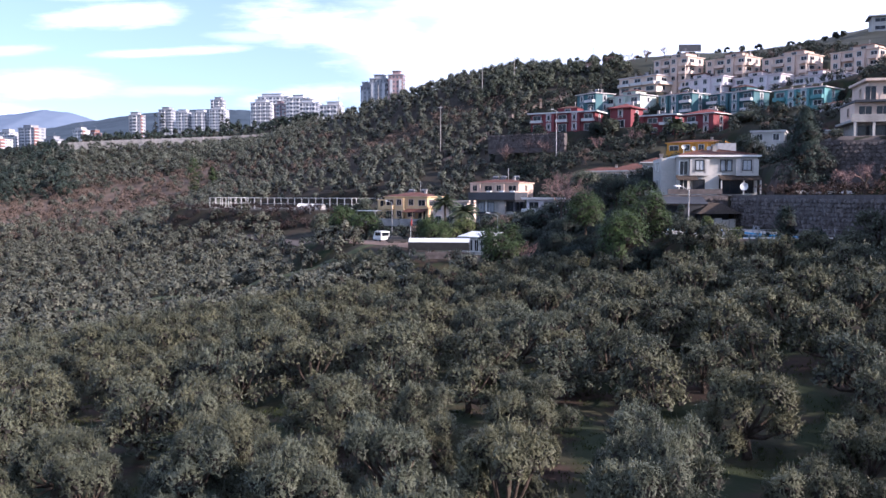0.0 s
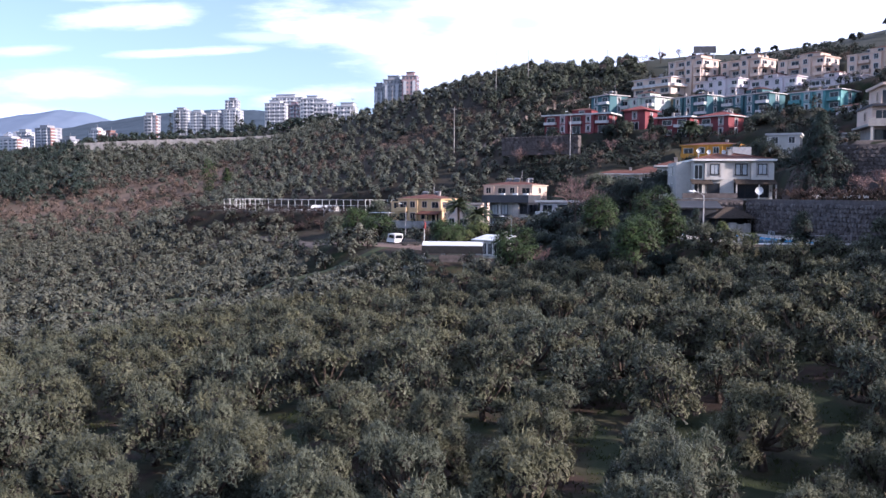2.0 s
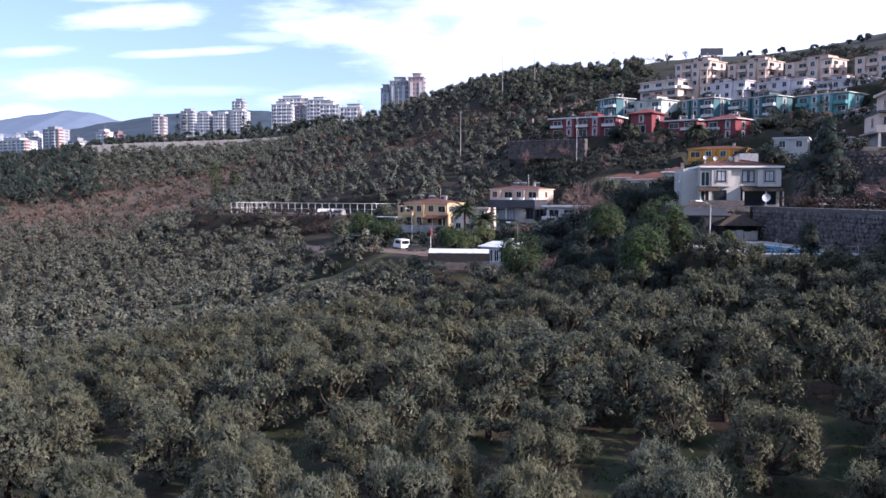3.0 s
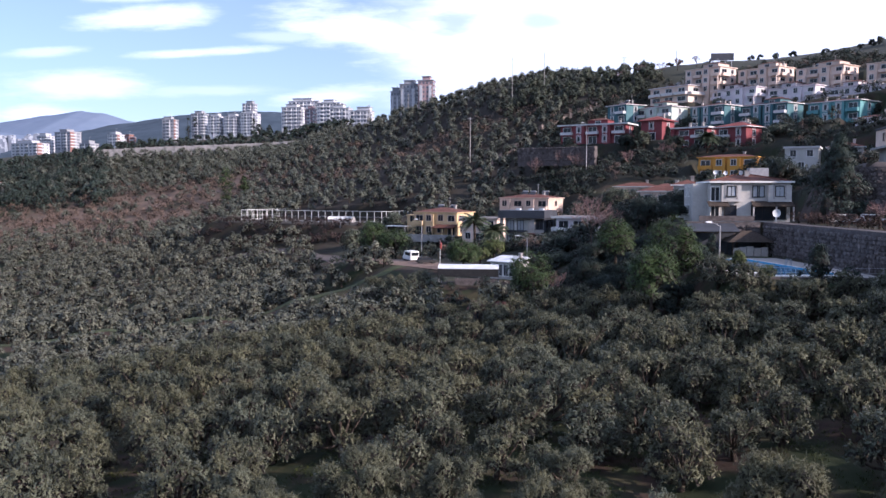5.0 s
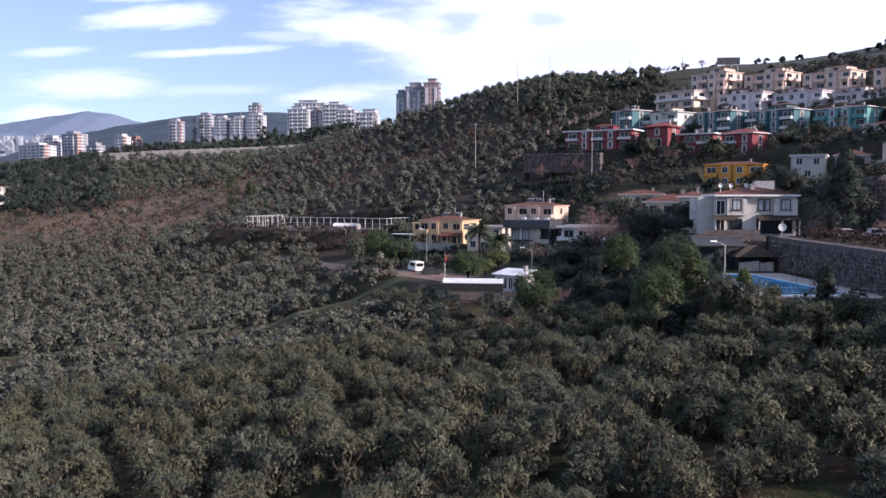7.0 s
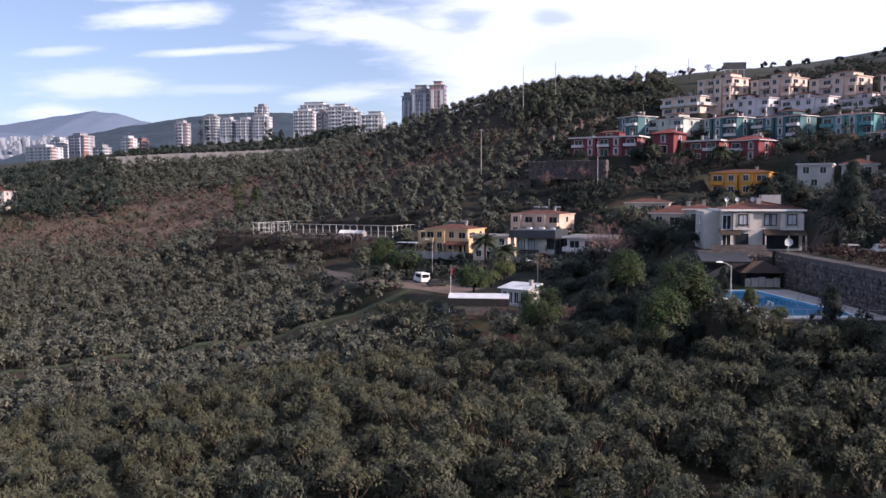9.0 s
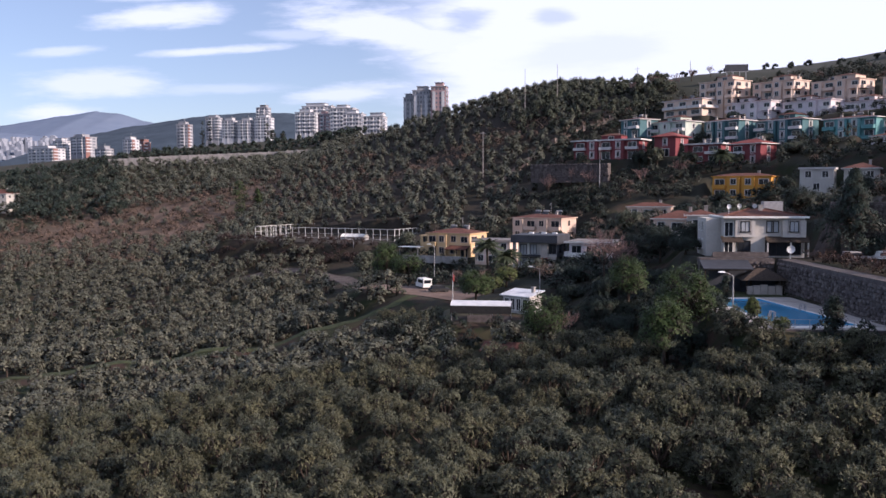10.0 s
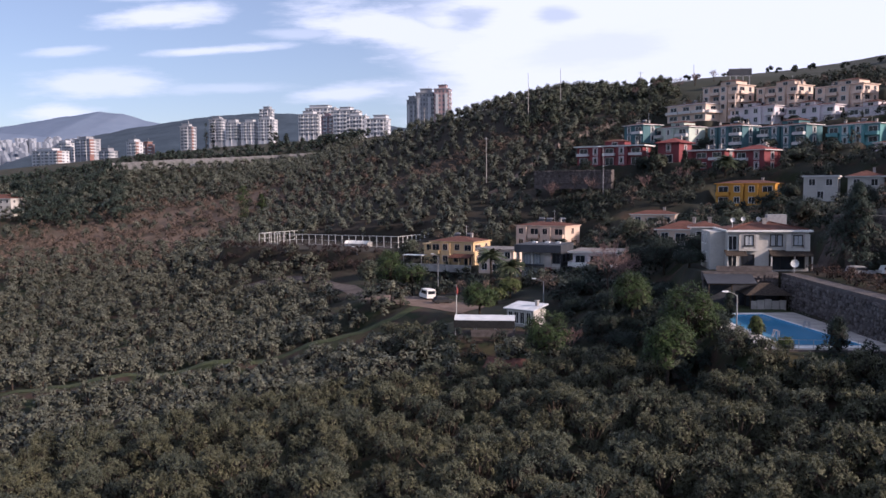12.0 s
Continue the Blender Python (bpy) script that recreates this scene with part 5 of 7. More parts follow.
modern_house()
bl = villa("balcony_house", "pale house with long balconies behind a bare tree", LOWER[5], "lilac", ["lbl", "bbb"], ["b", "b"], roof="flat", over=0.9, rail="trim", bay=0)
part("glass_room", Shape().box(-3.6, 2.4, -8.0, -5.3, -0.4, 2.0), M["teal"], bl, "glazed garden room with teal frames")
part("glass_room_roof", Shape().box(-3.9, 2.8, -8.3, -5.05, 2.003, 2.2), M["dark"], bl)


# ---- house above the upper road ----
def road_house():
    root = thing("corner_house", pose(75.0, 141.0, 34.4, 0, 0, -12), "cream three-level house with long balcony over open piers", "house")
    w, d = 18.0, 11.0
    part("wall", Shape().box(-w / 2 + 1.4, w / 2, -d / 2 + 2.0, d / 2, -4, 2.4), M["concrete"], root)
    part("wall", Shape().box(-w / 2 + 0.8, w / 2, -d / 2 + 1.6, d / 2, 2.75, 5.6), M["cream"], root)
    part("wall", Shape().box(-w / 2 + 2.6, w / 2, -d / 2 + 1.2, d / 2, 5.95, 8.9), M["cream"], root)
    part("balcony_slab", Shape().box(-w / 2, w / 2, -d / 2, d / 2, 2.404, 2.746), M["concrete"], root)
    part("parapet", Shape().box(-w / 2, w / 2, -d / 2, -d / 2 + 0.15, 2.75, 3.6), M["concrete"], root)
    part("floor_slab", Shape().box(-w / 2 + 0.6, w / 2, -d / 2 + 0.4, d / 2, 5.604, 5.946), M["dark"], root)
    part("parapet", Shape().box(-w / 2 + 4.2, w / 2, -d / 2 + 0.4, -d / 2 + 0.55, 5.95, 6.7), M["cream"], root)
    part("roof", Shape().box(-w / 2 + 2.0, w / 2 + 0.4, -d / 2 + 0.3, d / 2, 8.904, 9.3), M["cream"], root)
    for u in (-8.4, -5.6, -2.8, 0.2, 3.0):
        part("pier", Shape().box(u - 0.18, u + 0.18, -d / 2 + 0.1, -d / 2 + 0.5, -0.3, 2.4), M["white"], root)
    for u in (-6.6, -4.0, -1.0, 2.0, 5.0):
        window(root, pose(u, -d / 2 + 1.6, 2.8), 1.9, 2.2, "cream")
        window(root, pose(u + 0.6, -d / 2 + 1.2, 6.0), 1.6, 2.1, "cream")
        window(root, pose(u + 0.2, -d / 2 + 2.0, 0.1), 2.0, 1.7, "dark")
    window(root, pose(-w / 2 + 0.8, 0, 3.6, 0, 0, -90), 1.2, 1.4, "cream")
    window(root, pose(-w / 2 + 2.6, 0, 6.8, 0, 0, -90), 1.2, 1.4, "cream")


road_house()


# ---- pool and terrace ----
def inset(poly, k):
    cx, cy = sum(p[0] for p in poly) / len(poly), sum(p[1] for p in poly) / len(poly)
    out = []
    for x, y in poly:
        r = math.hypot(x - cx, y - cy)
        out.append((cx + (x - cx) * (r + k) / r, cy + (y - cy) * (r + k) / r))
    return out


WATER = [(33.6, 97.8), (42.2, 98.2), (38.6, 122.2), (31.4, 121.6)]


def pool():
    root = thing("swimming_pool", pose(0, 0, 0), "tapered swimming pool with blue tiles and pale paved edge", "pool")
    rim = inset(WATER, 1.5)
    z = POOL_Z
    s = Shape()
    for i in range(4):
        j = (i + 1) % 4
        a, b, c, e = WATER[i], WATER[j], rim[j], rim[i]
        s.add([(*a, z), (*b, z), (*c, z), (*e, z), (*a, z - 0.3), (*b, z - 0.3), (*c, z - 0.3), (*e, z - 0.3)], [(0, 1, 2, 3)[::-1], (0, 1, 5, 4), (2, 3, 7, 6)])
    part("edge", s, M["trim"], root)
    basin = inset(WATER, -0.02)
    t = Shape().add([(*p, z - 0.02) for p in basin] + [(*p, z - 1.5) for p in basin], [(4, 5, 6, 7), (0, 4, 5, 1)[::-1], (1, 5, 6, 2)[::-1], (2, 6, 7, 3)[::-1], (3, 7, 4, 0)[::-1]])
    part("basin", t, M["pool_tile"], root)
    wmat = bpy.data.materials.new("pool_water")
    wmat.use_nodes = True
    b = wmat.node_tree.nodes["Principled BSDF"]
    b.inputs["Base Color"].default_value = (0.085, 0.30, 0.50, 1)
    b.inputs["Roughness"].default_value = 0.04
    b.inputs["IOR"].default_value = 1.33
    nz = wmat.node_tree.nodes.new("ShaderNodeTexNoise")
    nz.inputs["Scale"].default_value = 1.6
    bp = wmat.node_tree.nodes.new("ShaderNodeBump")
    bp.inputs["Strength"].default_value, bp.inputs["Distance"].default_value = 0.12, 0.05
    wmat.node_tree.links.new(nz.outputs["Fac"], bp.inputs["Height"])
    wmat.node_tree.links.new(bp.outputs[0], b.inputs["Normal"])
    part("water", Shape().add([(*p, z - 0.14) for p in inset(WATER, -0.03)], [(0, 1, 2, 3)]), wmat, root, "still blue water")
    for x, y in ((34.5, 103.0), (40.6, 110.0)):
        part("pool_ladder", Shape().tube([(x, y, z - 0.6), (x, y, z + 0.8), (x - 0.5, y, z + 0.9), (x - 0.7, y, z)], 0.05, 6).tube([(x, y + 0.5, z - 0.6), (x, y + 0.5, z + 0.8), (x - 0.5, y + 0.5, z + 0.9), (x - 0.7, y + 0.5, z)], 0.05, 6), M["steel"], root)


pool()
OUTER = [(30.6, 95.8), (45.6, 95.0), (43.6, 124.2), (28.2, 123.6)]


def pool_deck():
    rim, z = inset(WATER, 1.46), POOL_Z - 0.03
    s = Shape()
    for i in range(4):
        j = (i + 1) % 4
        a, b, c, e = rim[i], rim[j], OUTER[j], OUTER[i]
        s.add([(*a, z), (*b, z), (*c, z), (*e, z), (*a, z - 1.9), (*b, z - 1.9), (*c, z - 1.9), (*e, z - 1.9)], [(3, 2, 1, 0), (0, 1, 5, 4), (2, 3, 7, 6)])
    single("pool_deck", s, M["paving"], pose(0, 0, 0), "pale paved pool deck", "pavement", kind="structure")


pool_deck()
single("lawn", Shape().prism([(30, 124.2), (43.2, 124.2), (43, 131.5), (32, 131.5)], POOL_Z - 0.6, POOL_Z - 0.02), M["lawn"], pose(0, 0, 0), "short green lawn behind the pool", "lawn", kind="structure")


def railing(name, pts, label, gap=1.6, high=1.0, mat="pale_metal"):
    root = thing(name, pose(0, 0, 0), label, "railing")
    for (ax, ay, za), (bx, by, zb) in zip(pts, pts[1:]):
        n = max(1, round(math.hypot(bx - ax, by - ay) / gap))
        for i in range(n):
            t = i / n
            x, y, z = ax + (bx - ax) * t, ay + (by - ay) * t, za + (zb - za) * t
            part("post", Shape().tube([(x, y, z - 0.1), (x, y, z + high)], 0.03, 5), M[mat], root)
        for k in (0.45, 1.0):
            part("rail", Shape().tube([(ax, ay, za + high * k), (bx, by, zb + high * k)], 0.02, 5), M[mat], root)
    return root


railing("pool_railing", [(29.2, 110, POOL_Z), (31.2, 96.2, POOL_Z), (46.6, 94.8, POOL_Z)], "thin grey metal railing round the pool deck", mat="steel")


def stone_wall(name, label, line, top, foot, stones, seed, size=0.55):
    """A retaining wall of rough stones; the first `stones` are pieces of their own, the rest one mesh."""
    r = np.random.default_rng(seed)
    root = thing(name, pose(0, 0, 0), label, "wall", kind="structure")
    kinds = []
    for k in range(6):
        s = Shape()
        n = 7
        ring = [(math.cos(6.28 * i / n + 0.3) * 0.5 * r.uniform(0.85, 1.12), math.sin(6.28 * i / n + 0.3) * 0.5 * r.uniform(0.8, 1.1)) for i in range(n)]
        s.add([(x, 0.1, z) for x, z in ring] + [(x * 0.78, -0.16 - 0.05 * r.random(), z * 0.78) for x, z in ring], [tuple(range(n, 2 * n))] + [(i, (i + 1) % n, n + (i + 1) % n, n + i) for i in range(n)])
        kinds.append((s, s.mesh("stone", M["stone"])))
    rest, made = Shape(), 0
    todo = []
    for (ax, ay), (bx, by) in zip(line, line[1:]):
        length, turn = math.hypot(bx - ax, by - ay), math.atan2(by - ay, bx - ax)
        back = Shape().box(0, length, 0, 2.4, foot - 1.5, top)
        part("core", back, M["mortar"], root, at=pose(ax, ay, 0, 0, 0, math.degrees(turn)))
        rows = int((top - foot) / (size * 0.84))
        for j in range(rows):
            u = r.uniform(0, size)
            while u < length:
                wdt = size * r.uniform(0.65, 1.5)
                m = pose(ax, ay, 0, 0, 0, math.degrees(turn)) @ pose(u, -0.03, foot + (j + 0.55) * size * 0.84 + r.uniform(-0.06, 0.06), 0, r.uniform(-40, 40), 0) @ Matrix.Diagonal((wdt, r.uniform(0.7, 1.5), size * r.uniform(0.7, 1.15), 1))
                todo.append(m)
                u += wdt * 0.96
    for m in todo[:stones]:
        part("stone", kinds[int(r.integers(6))][1], None, root, at=m)
    for m in todo[stones:]:
        s = kinds[int(r.integers(6))][0]
        rest.add([m @ Vector(p) for p in s.v], s.f)
    if rest.v:
        ob = part("stones", rest, M["stone_joined"], root)
        ob["kind"] = "stuff"
    return root


PIECES = []      # stone walls, built at the end


# ---- kiosk, shed and car park ----
def kiosk():
    root = thing("kiosk", pose(6.3, 143.4, 15.4, 0, 0, -38) @ Matrix.Diagonal((0.80, 0.88, 0.96, 1)), "small white kiosk with sloping pale roof and dark windows", "kiosk")
    part("wall", Shape().box(-3.4, 3.4, -2, 2, -0.8, 2.75), M["white"], root)
    s = Shape().add([(-3.9, -2.6, 2.75), (3.9, -2.6, 2.75), (3.9, 2.4, 3.5), (-3.9, 2.4, 3.5), (-3.9, -2.6, 2.9), (3.9, -2.6, 2.9), (3.9, 2.4, 3.65), (-3.9, 2.4, 3.65)], [(0, 3, 2, 1), (4, 5, 6, 7), (0, 1, 5, 4), (1, 2, 6, 5), (2, 3, 7, 6), (3, 0, 4, 7)])
    part("roof", s, M["pale_metal"], root)
    for u in (-2.4, -0.9, 0.6, 2.2):
        window(root, pose(u, -2.0, 0.4), 1.0, 1.9)
    for v in (-0.8, 0.9):
        window(root, pose(-3.4, v, 0.6, 0, 0, -90), 0.9, 1.6)
    chimney(root, 2.3, 0.6, 3.2, 1.0)


def shed():
    root = thing("canopy_shed", pose(-0.5, 134.0, 15.0, 0, 0, -4), "open shed with arched pale metal roof and dark sides", "shed")
    w, d, n = 9.4, 4.2, 8
    prof = [(-d / 2 + d * i / n, 2.75 + 0.5 * math.sin(math.pi * i / n)) for i in range(n + 1)]
    s = Shape()
    k = len(prof)
    s.add([(x, y, z + q) for q in (0, 0.07) for x in (-w / 2, w / 2) for y, z in prof],
          [(2 * k + i, 3 * k + i, 3 * k + i + 1, 2 * k + i + 1) for i in range(n)] + [(i + 1, k + i + 1, k + i, i) for i in range(n)] + [(0, k, 3 * k, 2 * k), (k - 1, 3 * k - 1, 4 * k - 1, 2 * k - 1)])
    part("roof", s, M["pale_metal"], root)
    for i in range(9):
        u = -w / 2 + 0.02 + i * (w - 0.04) / 8
        part("roof_seam", Shape().tube([(u, y, z + 0.09) for y, z in prof], 0.03, 4), M["pale_metal"], root)
    # black bands fill the dark gap below the roof edge
    part("side_skirt", Shape().box(-w / 2, w / 2, -d / 2 - 0.05, -d / 2 + 0.03, 1.55, 2.74), M["black"], root, "black band in the dark gap below the roof")
    part("end_skirt", Shape().box(-w / 2 - 0.05, -w / 2 - 0.003, -d / 2 + 0.04, d / 2, 1.3, 2.9), M["black"], root)
    part("back_wall", Shape().box(-w / 2 + 2.6, w / 2, -d / 2 + 0.1, -d / 2 + 0.3, -1.4, 1.3), M["mortar"], root)
    for u in (-w / 2 + 0.15, -1.6, 1.6, w / 2 - 0.15):
        for v in (-d / 2 + 0.4, d / 2 - 0.15):
            part("post", Shape().tube([(u, v, -1.0), (u, v, 2.8)], 0.06, 6), M["steel"], root)


def hut():
    """A low hut with a worn red roof below the shed."""
    x, y = 2.4, 118.5
    root = thing("low_hut", pose(x, y, gz(x, y) - 0.5, 0, 0, -12) @ Matrix.Diagonal((0.85, 0.85, 0.85, 1)), "low hut with worn red-brown tiled roof below the shed", "hut")
    part("wall", Shape().box(-3.0, 3.0, -1.7, 1.7, -0.8, 1.7), M["mortar"], root)
    for k in range(9):
        v0, v1 = -2.1 + k * 0.47, -2.1 + (k + 1) * 0.47 + 0.06
        z0, z1 = 1.72 + k * 0.10, 1.72 + (k + 1) * 0.10 - 0.02
        part("roof_board", Shape().add([(-3.4, v0, z0), (3.4, v0, z0), (3.4, v1, z1), (-3.4, v1, z1), (-3.4, v0, z0 + 0.09), (3.4, v0, z0 + 0.09), (3.4, v1, z1 + 0.09), (-3.4, v1, z1 + 0.09)],
                                     [(0, 3, 2, 1), (4, 5, 6, 7), (0, 1, 5, 4), (1, 2, 6, 5), (2, 3, 7, 6), (3, 0, 4, 7)]), M["tile"], root)
    window(root, pose(1.2, -1.7, 0.3), 0.8, 0.9, "bark")
    window(root, pose(-1.4, -1.7, -0.1), 0.9, 1.6, "bark")


def lean_to():
    """A dark tiled roof on posts in front of the terrace wall."""
    root = thing("lean_to", pose(36.4, 131.6, POOL_Z, 0, 0, -4), "dark tiled lean-to roof on posts below the terrace", "lean-to")
    part("roof", Shape().add([(-3.6, -2.4, 3.5), (3.6, -2.4, 3.5), (3.6, 1.3, 4.5), (-3.6, 1.3, 4.5), (-3.6, -2.4, 3.65), (3.6, -2.4, 3.65), (3.6, 1.3, 4.65), (-3.6, 1.3, 4.65)],
                             [(0, 3, 2, 1), (4, 5, 6, 7), (0, 1, 5, 4), (1, 2, 6, 5), (2, 3, 7, 6), (3, 0, 4, 7)]), M["dark"], root)
    for u in (-3.3, 0.0, 3.3):
        part("post", Shape().box(u - 0.1, u + 0.1, -2.2, -2.0, -0.4, 3.52), M["bark"], root)
    part("beam", Shape().box(-3.5, 3.5, -2.25, -1.95, 3.30, 3.498), M["bark"], root)
    part("back_wall", Shape().box(-3.4, 3.4, 1.0, 1.15, -0.4, 4.3), M["dark"], root)


kiosk()
shed()
hut()
lean_to()


def vehicle(name, label, x, y, turn, length, width, high, paint, van=True):
    root = thing(name, pose(x, y, gz(x, y) + 0.02, 0, 0, turn), label, "vehicle")
    a, b = length / 2, width / 2
    low = [(-a, 0.35), (a, 0.35), (a, high * 0.45), (a * 0.92, high * 0.52), (-a, high * 0.52)]
    top = [(-a, high * 0.52), (a * 0.86, high * 0.52), (a * 0.6, high * 0.96), (a * 0.5, high), (-a * 0.96, high), (-a, high * 0.94)] if van else \
          [(-a * 0.82, high * 0.52), (a * 0.55, high * 0.52), (a * 0.2, high * 0.98), (-a * 0.5, high), (-a * 0.7, high * 0.95)]
    body = Shape()
    for prof, k in ((low, b), (top, b * 0.93)):
        n = len(prof)
        body.add([(x_, -k, z_) for x_, z_ in prof] + [(x_, k, z_) for x_, z_ in prof], [tuple(range(n)), tuple(range(n, 2 * n))[::-1]] + [(i, n + i, n + (i + 1) % n, (i + 1) % n) for i in range(n)])
    part("body", body, M[paint], root)
    z0, z1 = high * 0.56, high * 0.88
    for sgn in (-1, 1):
        part("side_window", Shape().box(-a * 0.8, a * 0.45, sgn * b * 0.95 - 0.02, sgn * b * 0.95 + 0.02, z0, z1), M["glass"], root)
        for u in (-a * 0.62, a * 0.62):
            part("wheel", Shape().tube([(u, sgn * b - 0.12 * sgn - 0.1, 0.33), (u, sgn * b - 0.12 * sgn + 0.1, 0.33)], 0.33, 12), M["black"], root)
    if van:
        part("rear_window", Shape().box(-a - 0.02, -a + 0.02, -b * 0.78, b * 0.78, z0, z1), M["glass"], root)
    q = 0.86 if van else 0.55
    part("windscreen", Shape().add([(a * q + 0.02, -b * 0.8, high * 0.55), (a * q + 0.02, b * 0.8, high * 0.55), (a * (q - 0.24) + 0.03, b * 0.76, high * 0.92), (a * (q - 0.24) + 0.03, -b * 0.76, high * 0.92)], [(0, 1, 2, 3)]), M["glass"], root)
    return root


vehicle("white_van", "white van with dark windows parked on the gravel", -12.6, 175.0, 115, 4.6, 1.9, 2.1, "trim")
vehicle("parked_car", "dark car parked by the car park edge", -9.0, 168.0, 20, 4.1, 1.7, 1.4, "black", False)


def covered_stack():
    """A long low stack under a white sheet beside the pitch."""
    x, y = -40.5, 263.5
    n, w, d = 10, 8.8, 3.0
    root = thing("covered_stack", pose(x, y, gz(x, y), 0, 0, -26), "long low stack under a white sheet beside the pitch", "stack")
    prof = [(-d / 2 + d * i / n, 0.9 + 0.9 * math.sin(math.pi * i / n)) for i in range(n + 1)]
    k = n + 1
    s = Shape().add([(u * (1 - 0.03 * (i % 2)), v, z) for u in (-w / 2, -w / 6, w / 6, w / 2) for i, (v, z) in enumerate(prof)],
                    [(a * k + i, (a + 1) * k + i, (a + 1) * k + i + 1, a * k + i + 1) for a in range(3) for i in range(n)] + [tuple(range(k))[::-1], tuple(range(3 * k, 4 * k))])
    part("sheet", s, M["trim"], root, "white plastic sheet", smooth=True)
    part("base", Shape().box(-w / 2 + 0.1, w / 2 - 0.1, -d / 2 + 0.1, d / 2 - 0.1, -0.5, 0.95), M["concrete"], root)
    for u in (-w / 3, 0, w / 3):
        part("strap", Shape().tube([(u, v, z + 0.03) for v, z in prof], 0.04, 4), M["steel"], root)


covered_stack()
vehicle("parked_car", "silver car parked above the stone wall", 54.5, 129.0, 5, 4.2, 1.7, 1.45, "steel", False)
vehicle("parked_car", "white car parked above the stone wall", 59.5, 129.4, 5, 4.2, 1.7, 1.45, "trim", False)


def ribbon(name, label, pts, width, mat, lift=0.06, cat="road"):
    v, f = [], []
    P = []
    for (ax, ay), (bx, by) in zip(pts, pts[1:]):
        n = max(2, int(math.hypot(bx - ax, by - ay) / 1.5))
        P += [(ax + (bx - ax) * i / n, ay + (by - ay) * i / n) for i in range(n)]
    P.append(pts[-1])
    for i, (x, y) in enumerate(P):
        a, b = P[max(i - 1, 0)], P[min(i + 1, len(P) - 1)]
        dx, dy = b[0] - a[0], b[1] - a[1]
        l = math.hypot(dx, dy)
        nx, ny = -dy / l, dx / l
        for k in range(5):
            t = (k / 4 - 0.5) * width
            v.append((x + nx * t, y + ny * t, gz(x + nx * t, y + ny * t) + lift))
    for i in range(len(P) - 1):
        for k in range(4):
            q = i * 5 + k
            f.append((q, q + 1, q + 6, q + 5))
    return single(name, Shape().add(v, f), M[mat], pose(0, 0, 0), label, cat, kind="structure", smooth=True)


ribbon("road", "worn asphalt road to the car park", [(-70, 238), (-52, 236), (-37, 220), (-24, 196), (-16, 183), (-10, 172)], 4.6, "asphalt")
ribbon("car_park", "dusty gravel car park", [(-24, 178), (-2, 160)], 9.5, "gravel", 0.09)
ribbon("lane", "grassy lane through the olive groves", LANE, 2.8, "lawn", 0.05, "path")
ribbon("upper_road", "asphalt road above the stone wall", [(48, 150), (60, 137.5), (78, 131), (100, 128)], 5.0, "asphalt", 0.06)


def street_lamp(x, y, top, reach, turn, label="slim grey street lamp with one arm"):
    z = gz(x, y)
    root = thing("street_lamp", pose(x, y, z, 0, 0, turn), label, "street lamp", "street lamps")
    h = top - z
    part("pole", Shape().tube([(0, 0, -0.3), (0, 0, h * 0.5), (0, 0, h)], [0.11, 0.085, 0.06], 8), M["steel"], root)
    if reach:
        part("arm", Shape().tube([(0, 0, h - 0.1), (-reach * 0.5, 0, h + 0.25), (-reach, 0, h + 0.4)], 0.045, 6), M["steel"], root)
        part("lamp_head", Shape().add([(-reach - 0.75, -0.14, h + 0.40), (-reach + 0.05, -0.16, h + 0.34), (-reach + 0.05, 0.16, h + 0.34), (-reach - 0.75, 0.14, h + 0.40), (-reach - 0.7, -0.08, h + 0.52), (-reach, -0.1, h + 0.54), (-reach, 0.1, h + 0.54), (-reach - 0.7, 0.08, h + 0.52)],
                                      [(0, 3, 2, 1), (4, 5, 6, 7), (0, 1, 5, 4), (1, 2, 6, 5), (2, 3, 7, 6), (3, 0, 4, 7)]), M["pale_metal"], root)


street_lamp(28.65, 100.0, 25.7, 1.1, 10, "slim grey street lamp beside the pool")
street_lamp(-11.3, 190.0, 23.3, 0.9, 0)
street_lamp(-37.2, 240.0, 21.6, 0.9, 0)
street_lamp(9.9, 155.0, 21.4, 1.4, -10)
street_lamp(33.5, 255.0, 49.9, 0.9, 0)


def utility_pole(x, y, top, cross=False):
    z = gz(x, y)
    root = thing("utility_pole", pose(x, y, z), "thin utility pole on the hill", "pole", "utility poles")
    part("pole", Shape().tube([(0, 0, -0.4), (0, 0, top - z)], [0.16, 0.09], 7), M["concrete"], root)
    if cross:
        part("crossarm", Shape().box(-0.9, 0.9, -0.06, 0.06, top - z - 0.7, top - z - 0.55), M["steel"], root)


for x, y, top, cross in ((-0.9, 300, 56.1, True), (81.4, 350, 87.0, False), (60.5, 350, 84.6, True), (28.7, 350, 86.1, False), (15.8, 350, 84.5, False), (-30, 400, 76.0, True), (-52, 430, 74.0, True)):
    utility_pole(x, y, top, cross)


def flagpole():
    root = thing("flagpole", pose(-5.65, 150, 15.4), "white flagpole with a furled red flag", "flagpole")
    part("pole", Shape().tube([(0, 0, -1), (0, 0, 5.9)], [0.06, 0.04], 8), M["trim"], root)
    s = Shape()
    s.tube([(0.0, -0.03, 5.8), (0.16, -0.05, 5.2), (0.10, -0.02, 4.6), (0.14, -0.04, 4.2)], [0.05, 0.16, 0.2, 0.08], 7)
    part("flag", s, M["red_paint"], root, "limp red flag")


flagpole()


